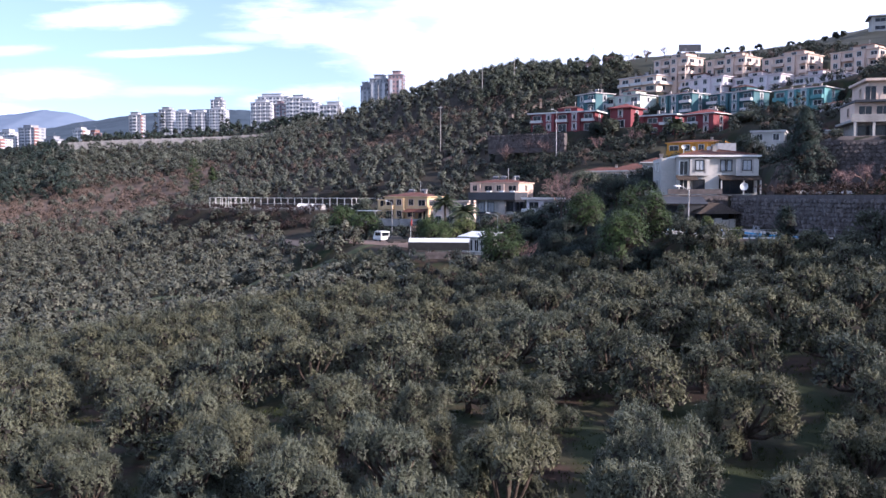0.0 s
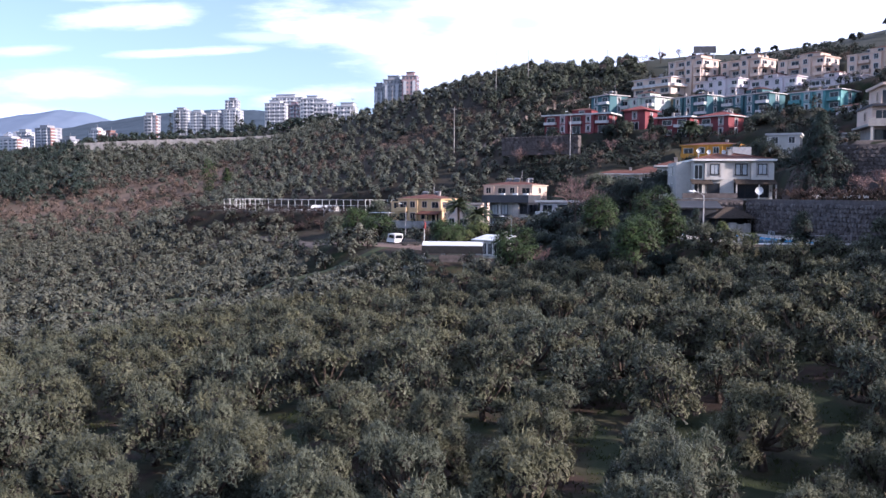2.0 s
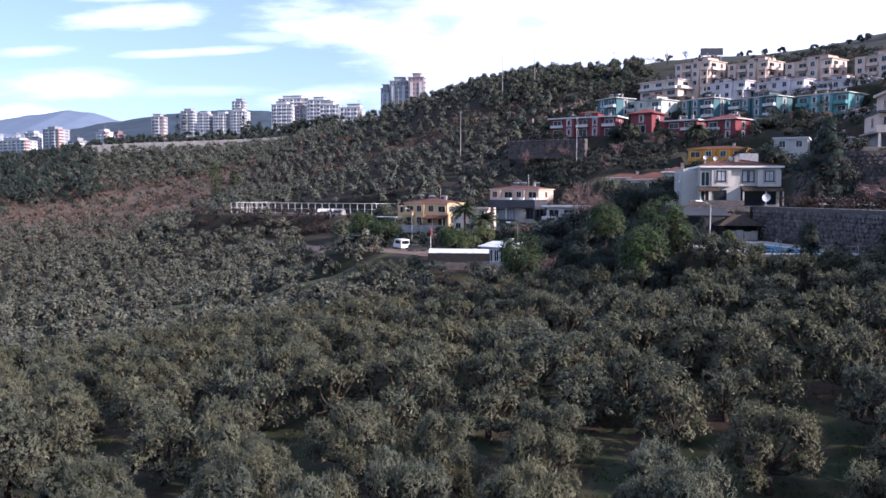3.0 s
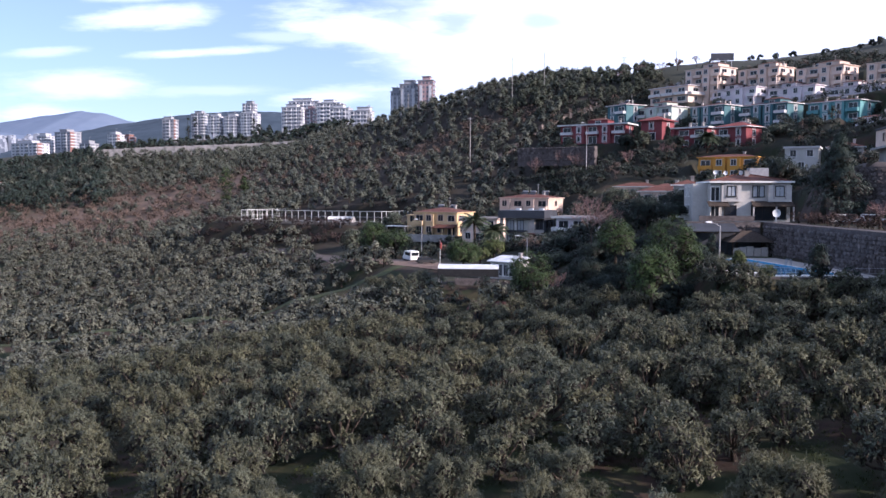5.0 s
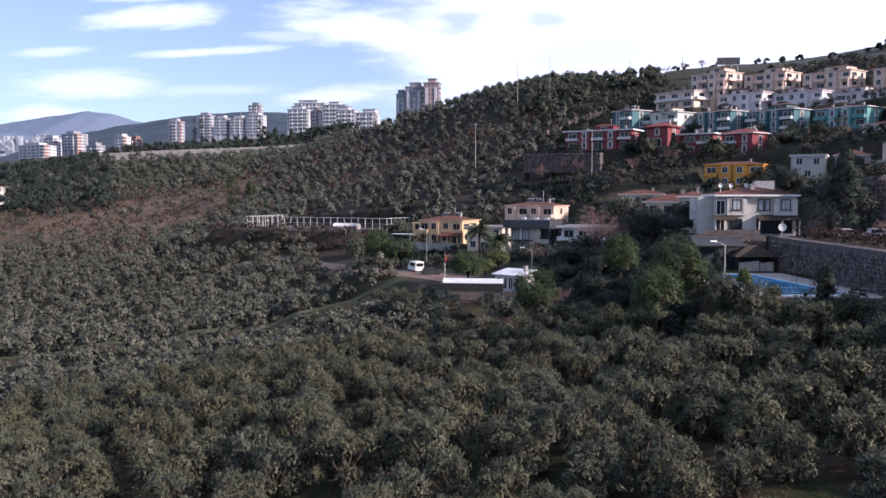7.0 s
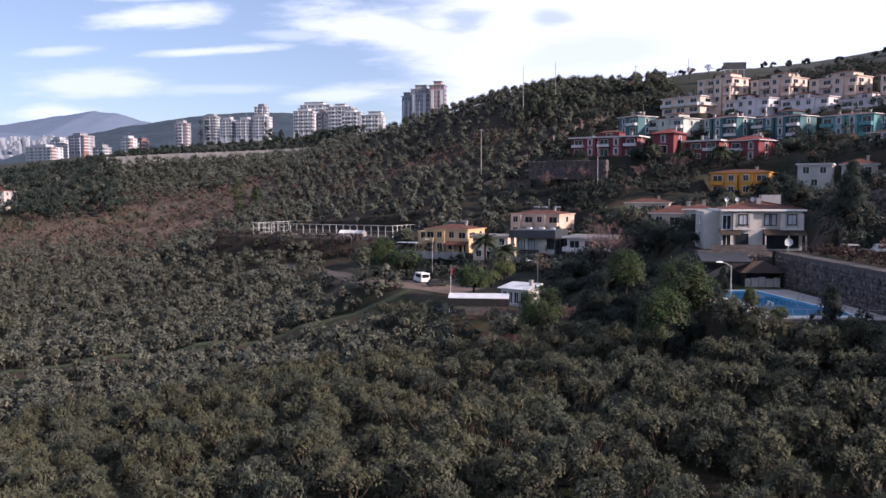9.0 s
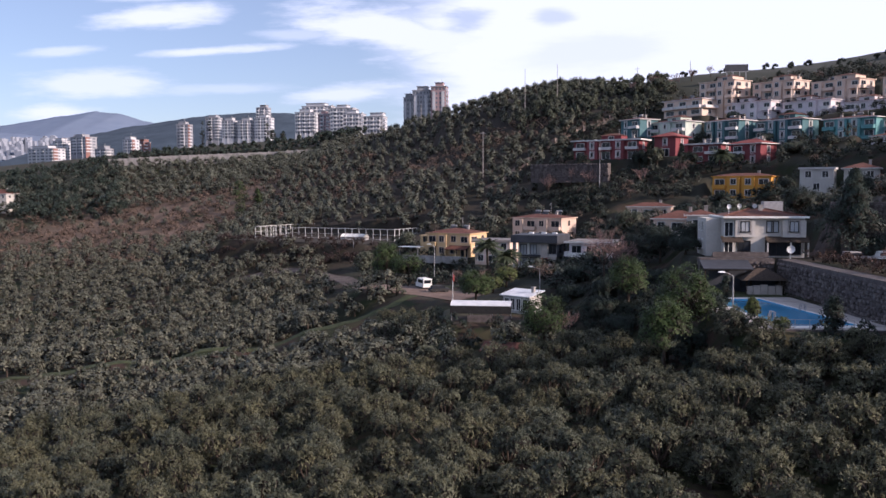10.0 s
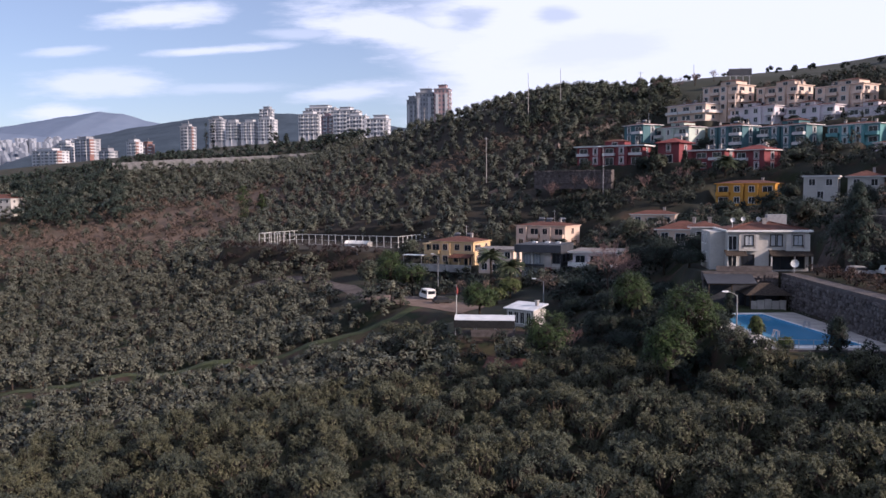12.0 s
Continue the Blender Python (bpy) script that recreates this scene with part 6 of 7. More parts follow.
def pavilion():
    root = thing("garden_pavilion", pose(41.0, 129.0, POOL_Z, 0, 0, -3), "garden pavilion with dark hipped roof and pale stone walls", "pavilion")
    for i, u in enumerate((-2.1, -1.05, 0.0, 1.05, 2.1)):
        part("stone_panel", Shape().box(u - 0.48, u + 0.48, -1.7 - 0.06 * (i % 2), -1.45, -0.2, 1.2 + 0.12 * (i % 3)), M["paving"], root)
    part("back_wall", Shape().box(-2.6, 2.6, 1.4, 1.6, -0.2, 2.2), M["dark"], root)
    for u in (-2.5, 2.5):
        for v in (-1.6, 1.5):
            part("post", Shape().box(u - 0.1, u + 0.1, v - 0.1, v + 0.1, -0.2, 2.2), M["bark"], root)
    part("roof", Shape().add([(-3.3, -2.4, 2.1), (3.3, -2.4, 2.1), (3.3, 2.3, 2.1), (-3.3, 2.3, 2.1), (-0.8, 0, 3.7), (0.8, 0, 3.7)], [(0, 1, 5, 4), (2, 3, 4, 5), (1, 2, 5), (3, 0, 4), (0, 3, 2, 1)]), M["bark"], root)


pavilion()


def sports_fence():
    root = thing("sports_fence", pose(0, 0, 0), "tall pale steel fence round the sports pitch", "fence")
    A, B = Vector((-75.4, 277.5)), Vector((-27.0, 254.0))
    out = Vector((0.436, 0.9))
    corners = [A, B, B + out * 26, A + out * 26]
    for i in range(4):
        a, b = corners[i], corners[(i + 1) % 4]
        n = round((b - a).length / 2.6)
        for k in range(n):
            p = a.lerp(b, k / n)
            z = gz(p.x, p.y)
            part("post", Shape().tube([(p.x, p.y, z - 0.3), (p.x, p.y, 24.15)], 0.085, 6), M["trim"], root)
        for h, r in ((24.1, 0.06), (22.4, 0.03), (21.0, 0.03)):
            part("rail", Shape().tube([(a.x, a.y, h), (b.x, b.y, h)], r, 5), M["trim"], root)
    return root


sports_fence()


def billboard():
    root = thing("billboard", pose(94.1, 331, 78.0, 0, 0, -4), "large dark hoarding on the crest of the hill", "billboard")
    part("board", Shape().box(-4.2, 4.2, -0.1, 0.1, 1.9, 4.6), M["dark"], root)
    for u in (-3.5, -1.2, 1.2, 3.5):
        part("post", Shape().box(u - 0.12, u + 0.12, 0.103, 0.3, -3, 4.5), M["steel"], root)
    part("frame", Shape().box(-4.3, 4.3, -0.14, -0.104, 4.5, 4.65).box(-4.3, 4.3, -0.14, -0.104, 1.85, 2.0), M["steel"], root)


billboard()


# ---- track and pale wall on the hill ----
ribbon("hill_track", "dry earth track climbing the hill", [(0, 287), (8, 294), (17, 307), (26, 318), (38, 324), (50, 329)], 3.4, "gravel", 0.08, "path")


def hill_wall():
    root = thing("hill_wall", pose(0, 0, 0), "pale rendered wall stepping up the hill beside the track", "wall", kind="structure")
    pts = [(9, 291), (17, 303), (25, 313), (33, 317), (41, 320), (48, 323)]
    for i, ((ax, ay), (bx, by)) in enumerate(zip(pts, pts[1:])):
        n = 3
        for k in range(n):
            x0, y0 = ax + (bx - ax) * k / n, ay + (by - ay) * k / n
            x1, y1 = ax + (bx - ax) * (k + 1) / n, ay + (by - ay) * (k + 1) / n
            z = gz(x0, y0)
            h = 0.5 if i < 2 else 1.9
            turn, length = math.degrees(math.atan2(y1 - y0, x1 - x0)), math.hypot(x1 - x0, y1 - y0)
            part("wall_panel", Shape().box(0, length, -0.15, 0.15, -2, h).box(-0.2, 0.2, -0.22, -0.153, -2, h + 0.25), M["hill_render"], root, at=pose(x0, y0, z, 0, 0, turn))


hill_wall()


# ---- long wall on the far ridge ----
def ridge_wall():
    root = thing("ridge_wall", pose(0, 0, 0), "long pale boundary wall along the ridge", "wall", kind="structure")
    pts = [(-222, 497, 54.8), (-190, 495, 56.4), (-155, 493, 57.4), (-125, 491, 58.4), (-97, 488, 59.8)]
    for (ax, ay, az_), (bx, by, bz) in zip(pts, pts[1:]):
        n = round(math.hypot(bx - ax, by - ay) / 6)
        for i in range(n):
            t0, t1 = i / n, (i + 1) / n
            x0, y0, x1, y1 = ax + (bx - ax) * t0, ay + (by - ay) * t0, ax + (bx - ax) * t1, ay + (by - ay) * t1
            z = az_ + (bz - az_) * t0
            part("wall_panel", Shape().add([(x0, y0, z - 9), (x1, y1, z - 9), (x1, y1 + 0.4, z - 9), (x0, y0 + 0.4, z - 9), (x0, y0, z), (x1, y1, z), (x1, y1 + 0.4, z), (x0, y0 + 0.4, z)],
                                               [(0, 1, 5, 4), (1, 2, 6, 5), (2, 3, 7, 6), (3, 0, 4, 7), (4, 5, 6, 7)]), M["concrete"], root)
            part("pillar", Shape().box(x0 - 0.3, x0 + 0.3, y0 - 0.15, y0 - 0.004, z - 9, z + 0.3), M["concrete"], root)


ridge_wall()


# ---- other trees ----
def pine(x, y, z, high, spread, label, leaf="pine_leaf", n=3200, seed=0, shape="round", name="pine_tree", size=0.26, wide=0.10):
    r = np.random.default_rng(seed)
    root = thing(name, pose(x, y, z), label, "tree")
    wood = Shape().tube([(0, 0, -0.4), (0.1, 0.05, high * 0.4), (0.05, 0, high * 0.8)], [0.24, 0.17, 0.06], 8)
    C, R = [], []
    if shape == "round":
        for i in range(34):
            a, u = r.uniform(0, 6.28), r.uniform(-0.75, 1)
            k = math.sqrt(max(0.05, 1 - u * u)) * r.uniform(0.6, 0.8)
            c = (math.cos(a) * k * spread, math.sin(a) * k * spread, high * 0.62 + u * high * 0.28)
            C.append(c)
            R.append(spread * r.uniform(0.32, 0.44))
            wood.tube([(0, 0, high * 0.4), c], [0.07, 0.02], 4)
    elif shape == "cone":
        for i in range(90):
            u = r.random() ** 0.8
            a = r.uniform(0, 6.28)
            k = spread * (1 - u) * r.uniform(0.35, 0.95) + 0.1
            c = (math.cos(a) * k, math.sin(a) * k, high * (0.10 + 0.86 * u))
            C.append(c)
            R.append(spread * (0.24 - 0.13 * u) * r.uniform(0.8, 1.3))
            wood.tube([(0, 0, c[2] - 0.1), c], [0.06, 0.02], 4)
    else:
        for i in range(40):
            u = r.random()
            a = r.uniform(0, 6.28)
            k = spread * math.sin(math.pi * min(1, 0.12 + 0.85 * u)) * r.uniform(0.2, 0.7)
            C.append((math.cos(a) * k, math.sin(a) * k, high * (0.08 + 0.86 * u)))
            R.append(spread * r.uniform(0.3, 0.5))
    part("trunk", wood, M["bark"], root, smooth=True)
    fine = 0.62 if y < 165 else 0.85
    heart = (0, 0, high * 0.45)
    heads = [(c, q, heart if shape == "round" else (0, 0, c[2] - 0.6)) for c, q in zip(C, R)]
    shoots = max(6, int(n * (2.6 if y < 165 else 1.8) / len(C) / 2))
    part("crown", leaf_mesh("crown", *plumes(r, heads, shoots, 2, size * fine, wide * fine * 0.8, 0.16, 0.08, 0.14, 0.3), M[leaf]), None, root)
    return root


for i, (x, y, top, spread, kind, leaf, n) in enumerate((
        (20.3, 97.5, 23.4, 3.1, "round", "pine_leaf", 4200), (24.2, 105.0, 26.2, 3.6, "round", "pine_leaf", 4200), (21.1, 127.2, 25.7, 3.2, "round", "pine_leaf", 3800), (25.4, 135.0, 19.4, 3.2, "round", "dark_leaf", 3800),
        (20.5, 141.0, 20.4, 3.2, "round", "dark_leaf", 3600), (8.0, 116.0, 21.4, 3.3, "round", "pine_leaf", 3600), (-1.7, 152.0, 20.8, 3.3, "round", "pine_leaf", 4200), (-23.2, 200.0, 22.6, 3.8, "round", "pine_leaf", 3200),
        (-17.6, 195.0, 20.8, 4.0, "round", "pine_leaf", 3200), (17.0, 128.0, 19.2, 3.0, "round", "dark_leaf", 3400), (14.5, 147.0, 18.6, 2.6, "round", "dark_leaf", 3000), (28.3, 142.0, 21.4, 3.2, "round", "dark_leaf", 3400), (19.0, 120.0, 17.4, 2.6, "round", "dark_leaf", 3000), (25.5, 116.0, 22.4, 2.8, "round", "dark_leaf", 3000),
        (17.0, 158.0, 21.0, 3.4, "round", "dark_leaf", 3000), (27.5, 163.0, 26.5, 3.4, "round", "dark_leaf", 3000), (31.5, 156.0, 28.6, 3.4, "round", "dark_leaf", 3200), (35.0, 150.0, 29.5, 2.8, "round", "dark_leaf", 3000), (33.0, 143.0, 27.2, 2.6, "round", "dark_leaf", 2600), (22.5, 127.0, 18.2, 2.8, "round", "dark_leaf", 2800),
        (4.2, 171.0, 20.0, 2.6, "round", "shrub_leaf", 2400), (1.5, 165.0, 18.4, 2.2, "round", "shrub_leaf", 2000))):
    z = gz(x, y)
    pine(x, y, z, top - z, spread, "round-crowned dark green umbrella pine", leaf, n, 100 + i, kind)
for i, (x, y, top, spread, leaf) in enumerate(((33.2, 119.5, 23.6, 1.3, "dark_leaf"), (32.6, 105.4, 22.2, 1.3, "shrub_leaf"), (38.2, 95.3, 23.4, 1.9, "dark_leaf"), (33.0, 96.5, 21.0, 1.3, "shrub_leaf"))):
    z = gz(x, y)
    pine(x, y, z, top - z, spread, "small clipped garden tree beside the pool", leaf, 1500, 140 + i, "oval", "garden_tree")
pine(56.0, 133.5, TERRACE_Z, 13.6, 6.6, "big dark cedar with layered boughs above the stone wall", "cedar_leaf", 7000, 160, "cone", "cedar_tree", 0.34, 0.12)
for i, (x, y, top, spread) in enumerate(((-102, 352, 40.5, 4.6), (-97, 362, 37.0, 2.6), (112, 243, 54.5, 3.3), (56, 250, 49.0, 2.6), (49, 262, 50.0, 2.6), (-290, 870, 108.0, 4.0), (-283, 870, 110.0, 4.0), (-205, 800, 100.0, 4.0), (-160, 640, 82.0, 3.5), (-152, 640, 80.0, 3.5))):
    z = gz(x, y)
    pine(x, y, z, top - z, spread, "tall dark conifer among the houses" if i > 1 else "green poplar-like conifer at the foot of the hill", "dark_leaf" if i > 1 else "pine_leaf", 1200, 170 + i, "oval" if i < 2 or i > 4 else "cone", "conifer", 0.42, 0.14)


for i, (x, y, top, spread, leaf) in enumerate((
        (97.5, 252.0, 53.5, 2.6, "dark_leaf"), (100.5, 258.0, 56.5, 2.4, "dark_leaf"), (68.5, 277.0, 53.5, 2.8, "dark_leaf"), (55.0, 279.0, 52.0, 2.4, "dark_leaf"), (84.0, 263.0, 50.5, 2.2, "wood_leaf"), (30.0, 268.0, 47.0, 2.8, "dark_leaf"), (47.0, 266.0, 47.5, 2.6, "dark_leaf"), (51.5, 262.0, 48.5, 2.2, "wood_leaf"),
        (60.0, 257.0, 46.5, 2.6, "dark_leaf"), (71.5, 250.5, 45.0, 2.6, "dark_leaf"), (85.0, 243.0, 45.0, 3.0, "wood_leaf"), (93.0, 240.0, 47.0, 2.8, "dark_leaf"), (76.0, 222.5, 38.0, 2.8, "dark_leaf"), (83.5, 296.0, 61.5, 2.2, "wood_leaf"), (98.0, 283.0, 60.0, 2.0, "wood_leaf"),
        (56.0, 207.0, 35.0, 3.0, "dark_leaf"), (62.0, 190.0, 37.0, 3.2, "dark_leaf"), (52.0, 185.0, 33.0, 3.0, "wood_leaf"), (45.0, 196.0, 32.0, 3.0, "dark_leaf"), (46.5, 168.0, 31.0, 3.2, "dark_leaf"), (33.5, 169.0, 28.5, 3.0, "dark_leaf"), (57.0, 160.0, 36.0, 3.2, "dark_leaf"), (64.0, 151.0, 38.0, 3.0, "dark_leaf"), (34.0, 205.0, 30.5, 3.2, "wood_leaf"),
        (26.0, 120.5, 18.8, 2.3, "dark_leaf"), (25.0, 104.0, 18.6, 2.4, "dark_leaf"), (28.5, 107.5, 20.4, 1.8, "dark_leaf"), (29.5, 114.5, 21.6, 1.8, "pine_leaf"), (22.0, 104.0, 18.0, 2.4, "wood_leaf"), (-30.0, 212.0, 20.5, 3.0, "wood_leaf"), (-26.0, 224.0, 22.0, 3.2, "pine_leaf"), (-22.0, 236.0, 24.0, 3.0, "wood_leaf"))):
    z = gz(x, y)
    pine(x, y, z - 0.1, max(2.6, top - z), spread, "bushy dark evergreen tree growing between the houses", leaf, 1300 if y > 150 else 2200, 400 + i, "round", "evergreen_tree", 0.36 if y > 150 else 0.24, 0.15 if y > 150 else 0.1)


def bare_tree(x, y, high, spread, seed, label):
    r = np.random.default_rng(seed)
    z = gz(x, y)
    root = thing("bare_tree", pose(x, y, z), label, "tree", "bare trees")
    trunk, twigs = Shape(), Shape()
    trunk.tube([(0, 0, -0.4), (0.1, 0, high * 0.18), (0, 0.1, high * 0.35)], [0.22, 0.17, 0.13], 7)

    def grow(p, d, length, rad, depth):
        q = p + d * length
        (trunk if depth < 2 else twigs).tube([tuple(p), tuple(p + d * length * 0.5 + Vector(r.normal(size=3)) * length * 0.05), tuple(q)], [rad, rad * 0.8, rad * 0.6], 5 if depth < 2 else 3, False)
        if depth == 5:
            return
        for k in range(3):
            nd = (d + Vector(r.normal(size=3)) * 0.48 + Vector((0, 0, 0.12))).normalized()
            grow(p + d * length * r.uniform(0.45, 1.0), nd, length * r.uniform(0.6, 0.82), max(0.022, rad * 0.62), depth + 1)

    for k in range(4):
        a = k * 1.57 + r.uniform(-0.4, 0.4)
        d = Vector((math.cos(a) * spread / high * 1.3, math.sin(a) * spread / high * 1.3, 1)).normalized()
        grow(Vector((0, 0, high * 0.3)), d, high * 0.26, 0.09, 1)
    part("trunk", trunk, M["bark"], root)
    part("branchwork", twigs, M["twig"], root, "fine reddish bare twigs")["kind"] = "stuff"


for i, (x, y, h, s) in enumerate(((20.2, 146.8, 11.8, 5.2), (23.2, 149.8, 8.8, 3.6), (49.6, 101, 4.8, 2.4), (50.5, 108, 4.2, 2.2), (26.0, 262, 8.5, 3.0), (30.5, 258, 8.0, 3.0), (11.8, 122, 5.0, 2.2), (49, 92, 4.5, 2.4), (44, 245, 7.0, 3.0), (55, 248, 6.5, 3.0), (19, 262, 8, 3), (58, 340, 6.5, 3), (66, 343, 6, 3), (73, 338, 6.5, 3), (80, 342, 5.5, 3), (88, 345, 5, 2.5))):
    bare_tree(x, y, h, s, 200 + i, "leafless tree with fine reddish twigs")


def palm(x, y, top, seed):
    r = np.random.default_rng(seed)
    z = gz(x, y)
    h = top - z - 1.2
    root = thing("palm_tree", pose(x, y, z), "date palm with drooping grey-green fronds", "tree", "palms")
    part("trunk", Shape().tube([(0, 0, -0.3), (0.1, 0, h * 0.5), (0, 0, h)], [0.32, 0.26, 0.28], 9), M["bark"], root)
    for k in range(64):
        a, e = r.uniform(0, 6.28), r.uniform(-0.35, 1.1)
        L = r.uniform(2.9, 3.9)
        pts = [Vector((math.cos(a) * math.cos(e) * L * t, math.sin(a) * math.cos(e) * L * t, h + math.sin(e) * L * t - 1.5 * t * t)) for t in (0, 0.25, 0.5, 0.75, 1)]
        side = Vector((-math.sin(a), math.cos(a), 0))
        s = Shape()
        for i in range(16):
            t = 0.12 + 0.86 * i / 15
            j = min(3, int(t * 4))
            p = pts[j].lerp(pts[j + 1], t * 4 - j)
            d = (pts[j + 1] - pts[j]).normalized()
            l = 0.75 * math.sin(math.pi * (0.15 + 0.8 * t))
            for sg in (-1, 1):
                tip = p + side * sg * l + d * 0.3 - Vector((0, 0, 0.22))
                s.add([p, p + d * 0.26, tip], [(0, 1, 2)])
        s.tube([tuple(p) for p in pts], [0.04, 0.03, 0.025, 0.02, 0.01], 3, False)
        part("frond", s, M["palm_leaf"], root)


palm(0.4, 188, 24.6, 300)
palm(4.6, 184, 22.8, 301)
palm(66.5, 247, 47.0, 302)


# ---- undergrowth ----
def slope_bushes(x, y, r):
    if not clear_of_houses(x, y, 4.2 if y > 205 else 1.6):
        return False
    if any(abs(x - hx) < 9 and hy - 17 < y < hy for hx, hy in ((68.8, 231.9), (82.0, 213.0), (43.0, 226.0))):
        return r.random() < 0.25
    if 15 < x < 140 and 150 < y < 330 and x > 14 + (y - 200) * 0.10:
        return r.random() < 0.8
    if 10 < x < 34 and 150 < y < 185:
        return r.random() < 0.7
    return 50 < x < 75 and 90 < y < 150 and r.random() < 0.4


def village_bushes(x, y, r):
    return -30 < x < 32 and 176 < y < 262 and clear_of_houses(x, y, 0.2) and abs(x + 13 + (y - 178) * 0.62) > 5 and r.random() < 0.6


bush_spots = scatter(31, 10, 140, 90, 330, 2.8, slope_bushes) + scatter(36, -30, 32, 176, 262, 3.6, village_bushes)
pick = np.random.default_rng(8).random(len(bush_spots))
pick = [q * (0.5 if p[1] < 155 and p[0] < 34 else 1) for p, q in zip(bush_spots, pick)]
wood_stuff("hillside_shrubs", [p for p, q in zip(bush_spots, pick) if q < 0.45], "dense dark shrubs between the houses", M["dark_leaf"], 200, 0.28, 0.13, high=3.0, spread=2.3, seed=41, trunk=False)
wood_stuff("garden_shrubs", [p for p, q in zip(bush_spots, pick) if 0.45 <= q < 0.82], "grey-green garden bushes and small trees", M["garden_leaf"], 220, 0.28, 0.12, high=3.3, spread=2.2, seed=46, trunk=False)
wood_stuff("bare_bushes", [p for p, q in zip(bush_spots, pick) if q >= 0.82], "leafless reddish-brown bushes on the slope", M["dry_leaf"], 170, 0.42, 0.05, high=3.0, spread=1.7, seed=47, trunk=False)


def deck_slope(x, y, r):
    if -7 < x < 9 and 123 < y < 130.5:
        return r.random() < 0.6
    if 10.5 < x < 31 and 98 < y < 152 and y > 130 - (x - 4) * 1.6 and clear_of_houses(x, y, 0.6):
        return r.random() < 0.7
    return (22.5 < x < 29.6 - (y - 95) * 0.07 and 86 < y < 122) or (29 < x < 48 and 84 < y < 93.2)


wood_stuff("deck_shrubs", scatter(38, -8, 48, 84, 152, 1.9, deck_slope), "low dark green shrubs on the slope under the pool deck", M["dark_leaf"], 240, 0.17, 0.062, high=1.9, spread=1.2, seed=49, trunk=False)


def terrace_hedge(x, y, r):
    return 47.3 + (131 - y) * 0.05 < x < 51.5 and 76 < y < 130


wood_stuff("terrace_hedge", scatter(37, 46, 52, 76, 131, 1.5, terrace_hedge), "reddish and dark hedge along the terrace above the wall", M["hedge_leaf"], 130, 0.16, 0.06, high=1.7, spread=1.1, seed=48, trunk=False)


def dry_slope(x, y, r):
    return -225 < x < -35 and 280 < y < 440 and clear_of_houses(x, y, 0) and -0.66 * y < x < -48 and (x + 135) ** 2 + (y - 366) ** 2 < 88 ** 2 and r.random() < 0.6


wood_stuff("dry_scrub", scatter(32, -225, -35, 280, 440, 4.2, dry_slope), "reddish-brown dry scrub on the slope", M["dry_leaf"], 150, 0.55, 0.08, high=2.6, spread=2.2, seed=42, trunk=False)


def crest_wood(x, y, r):
    return 12 < x < 72 and 318 < y < 372 and y > 330 - (x - 12) * 0.2 and clear_of_houses(x, y, 1) and r.random() < 0.8


wood_stuff("crest_wood", scatter(33, 10, 75, 316, 372, 4.2, crest_wood), "dark evergreen wood along the crest", M["wood_leaf"], 460, 0.42, 0.16, high=5.0, spread=2.6, seed=43, trunk=False)


def crest_right(x, y, r):
    return 75 < x < 210 and 330 < y < 420 and r.random() < 0.09


wood_stuff("crest_bushes", scatter(34, 75, 210, 325, 420, 6.0, crest_right), "a few dark bushes along the upper crest", M["dark_leaf"], 380, 0.42, 0.16, high=2.8, spread=1.5, seed=44, trunk=False)


def left_wood(x, y, r):
    return -0.57 * y < x < -0.43 * y and r.random() < 0.85


wood_stuff("dark_wood", scatter(39, -290, -160, 392, 492, 7.6, left_wood), "tall dark blue-green wood on the far slope", M["cedar_leaf"], 620, 0.46, 0.20, high=9.0, spread=4.4, seed=50, trunk=False)


def far_belt(x, y, r):
    return -0.62 * y < x < -0.14 * y and r.random() < 0.85


wood_stuff("far_tree_belt", scatter(35, -330, -70, 502, 545, 6.5, far_belt), "dark garden trees behind the long wall", M["cedar_leaf"], 260, 0.6, 0.26, high=6.5, spread=3.0, seed=45, trunk=False)


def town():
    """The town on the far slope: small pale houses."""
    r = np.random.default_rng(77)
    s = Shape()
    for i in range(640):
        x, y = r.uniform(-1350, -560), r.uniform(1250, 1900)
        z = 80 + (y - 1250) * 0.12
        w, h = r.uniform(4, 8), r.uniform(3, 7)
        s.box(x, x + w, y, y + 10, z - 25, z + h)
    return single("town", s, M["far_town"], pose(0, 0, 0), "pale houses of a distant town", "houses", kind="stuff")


town()

def grass():
    """Short tufts in patches on the ground between the nearest trees."""
    r = np.random.default_rng(91)
    P = np.stack([r.uniform(-34, 34, 16000), r.uniform(28, 76, 16000)], 1)
    keep = np.array([noise.noise(Vector((x * 0.22, y * 0.3, 4.0))) > -0.02 for x, y in P])
    P = P[keep]
    z = ground(P[:, 0], P[:, 1])
    base = np.repeat(np.column_stack([P, z]), 4, axis=0) + r.normal(size=(len(P) * 4, 3)) * np.array([0.12, 0.12, 0])
    n = len(base)
    a = r.uniform(0, 6.28, n)
    side = np.stack([np.cos(a), np.sin(a), 0 * a], 1) * 0.035
    tip = base + np.stack([r.normal(size=n) * 0.07, r.normal(size=n) * 0.07, r.uniform(0.07, 0.22, n)], 1)
    base[:, 2] -= 0.02
    ob = new("grass", quads("grass", np.stack([base + side, base - side, tip], 1), M["grass_leaf"]))
    tagged(ob, "short green winter grass in patches between the olive trees", "grass", kind="stuff")


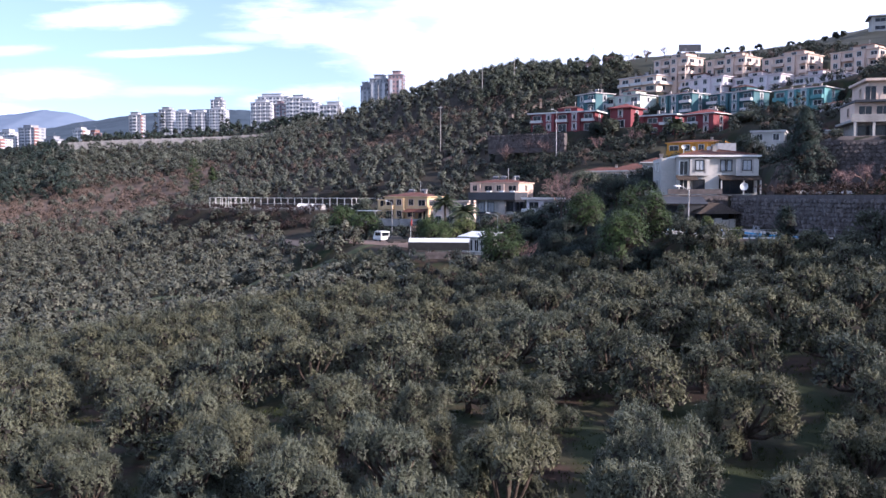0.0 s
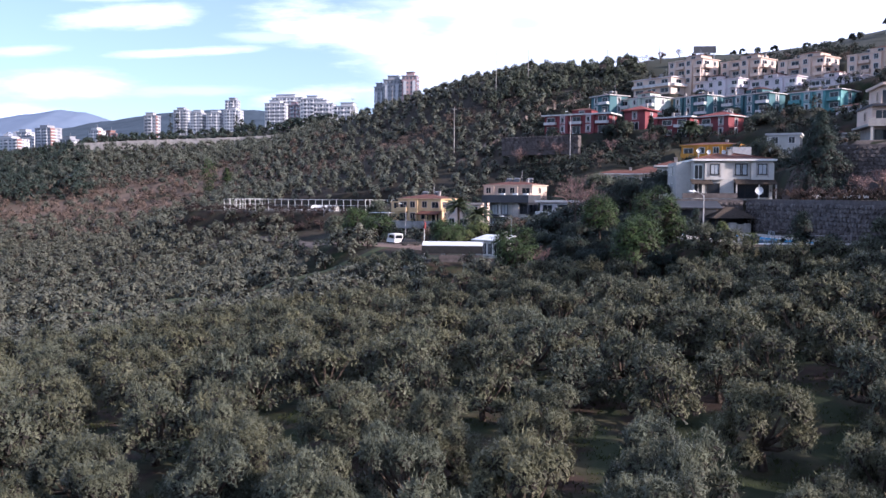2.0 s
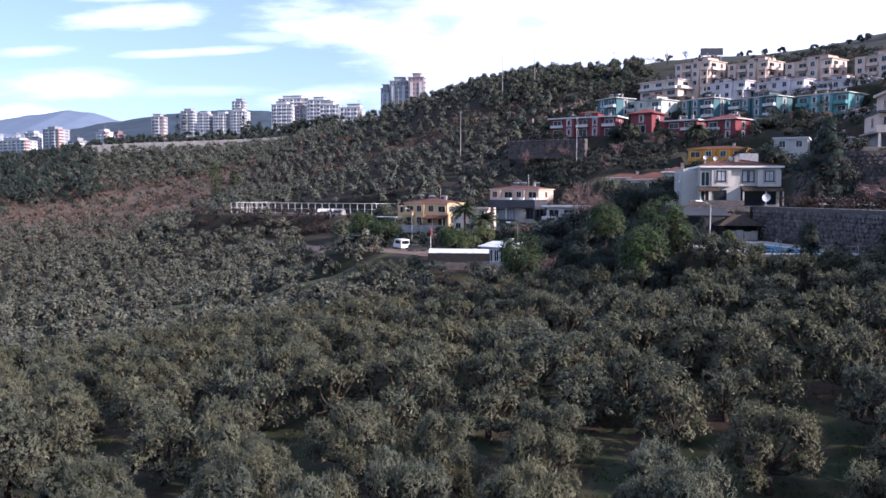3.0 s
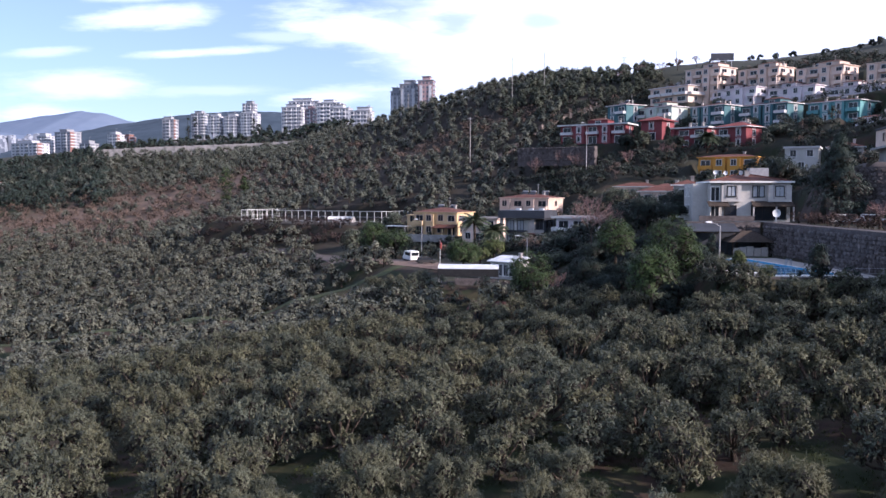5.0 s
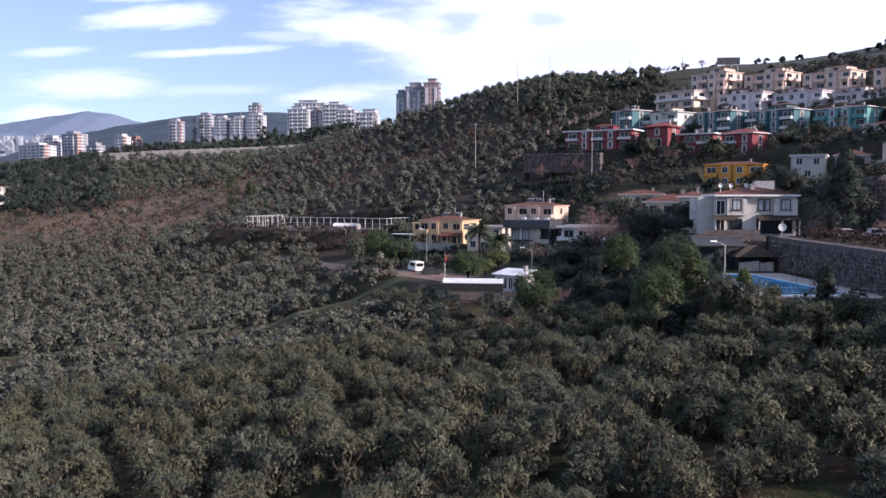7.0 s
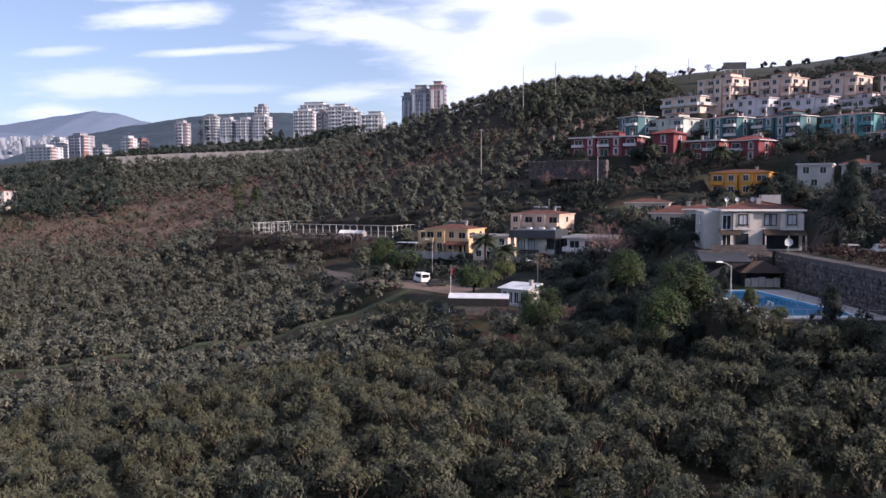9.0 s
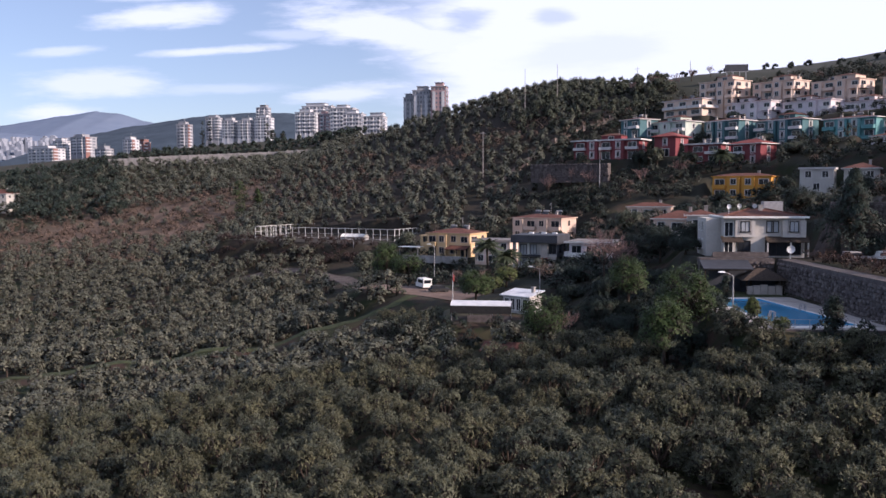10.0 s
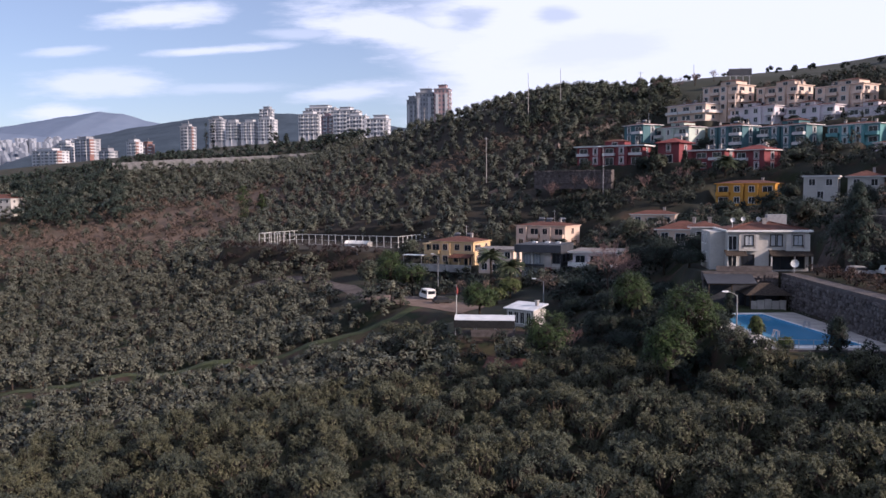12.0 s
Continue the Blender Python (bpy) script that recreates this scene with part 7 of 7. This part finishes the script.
grass()


def pitch_bank(x, y, r):
    u, v = (x + 51) * 0.9 - (y - 266) * 0.436, (x + 51) * 0.436 + (y - 266) * 0.9
    return -30 < u < 30 and -24 < v < -13.5 and r.random() < 0.85


wood_stuff("bank_scrub", scatter(61, -90, -14, 235, 275, 2.3, pitch_bank), "reddish-brown scrub on the bank below the sports pitch", M["bank_leaf"], 200, 0.24, 0.07, high=2.0, spread=1.7, seed=71, trunk=False)

def hill_belt(x, y, r):
    return ((x + 15) / 50) ** 2 + ((y - 335) / 14) ** 2 < 1 and r.random() < 0.8


wood_stuff("hill_scrub", scatter(63, -70, 40, 318, 352, 3.2, hill_belt), "brown leafless scrub in a belt across the hillside", M["dry_leaf"], 120, 0.36, 0.06, high=2.6, spread=1.9, seed=73, trunk=False)


def wall_foot(x, y, r):
    t = (x - 14) / 22
    return 0 < t < 1 and -4.5 < y - (268 - 12 * t) < -1.0


wood_stuff("wall_foot_shrubs", scatter(64, 12, 38, 250, 270, 2.2, wall_foot), "dark shrubs at the foot of the garden wall", M["garden_leaf"], 200, 0.26, 0.10, high=3.0, spread=1.9, seed=74, trunk=False)

# ---- stone walls ----
stone_wall("terrace_wall", "tall retaining wall of rough grey stones above the pool", [(47.5, 68), (45.6, 92), (44.6, 116), (44.2, 131.5)][::-1], TERRACE_Z + 0.15, POOL_Z - 0.3, 300, 51, 0.62)
stone_wall("house_terrace_wall", "dark stone wall under the white house terrace", [(33.0, 133.2), (44.0, 132.4)], TERRACE_Z + 0.1, POOL_Z - 0.3, 60, 52, 0.62)
stone_wall("deck_wall", "low stone wall under the pool deck", [(31.0, 95.6), (47.0, 94.2)], POOL_Z - 0.05, 17.0, 60, 53, 0.5)
stone_wall("road_wall", "grey stone retaining wall under the upper road", [(55.5, 141.5), (61.5, 132.6), (84, 126.0)], 33.6, 28.0, 200, 54, 0.7)
stone_wall("garden_wall", "stone retaining wall below the red villas", [(14, 268), (36, 256)], 43.6, 39.5, 120, 55, 0.8)
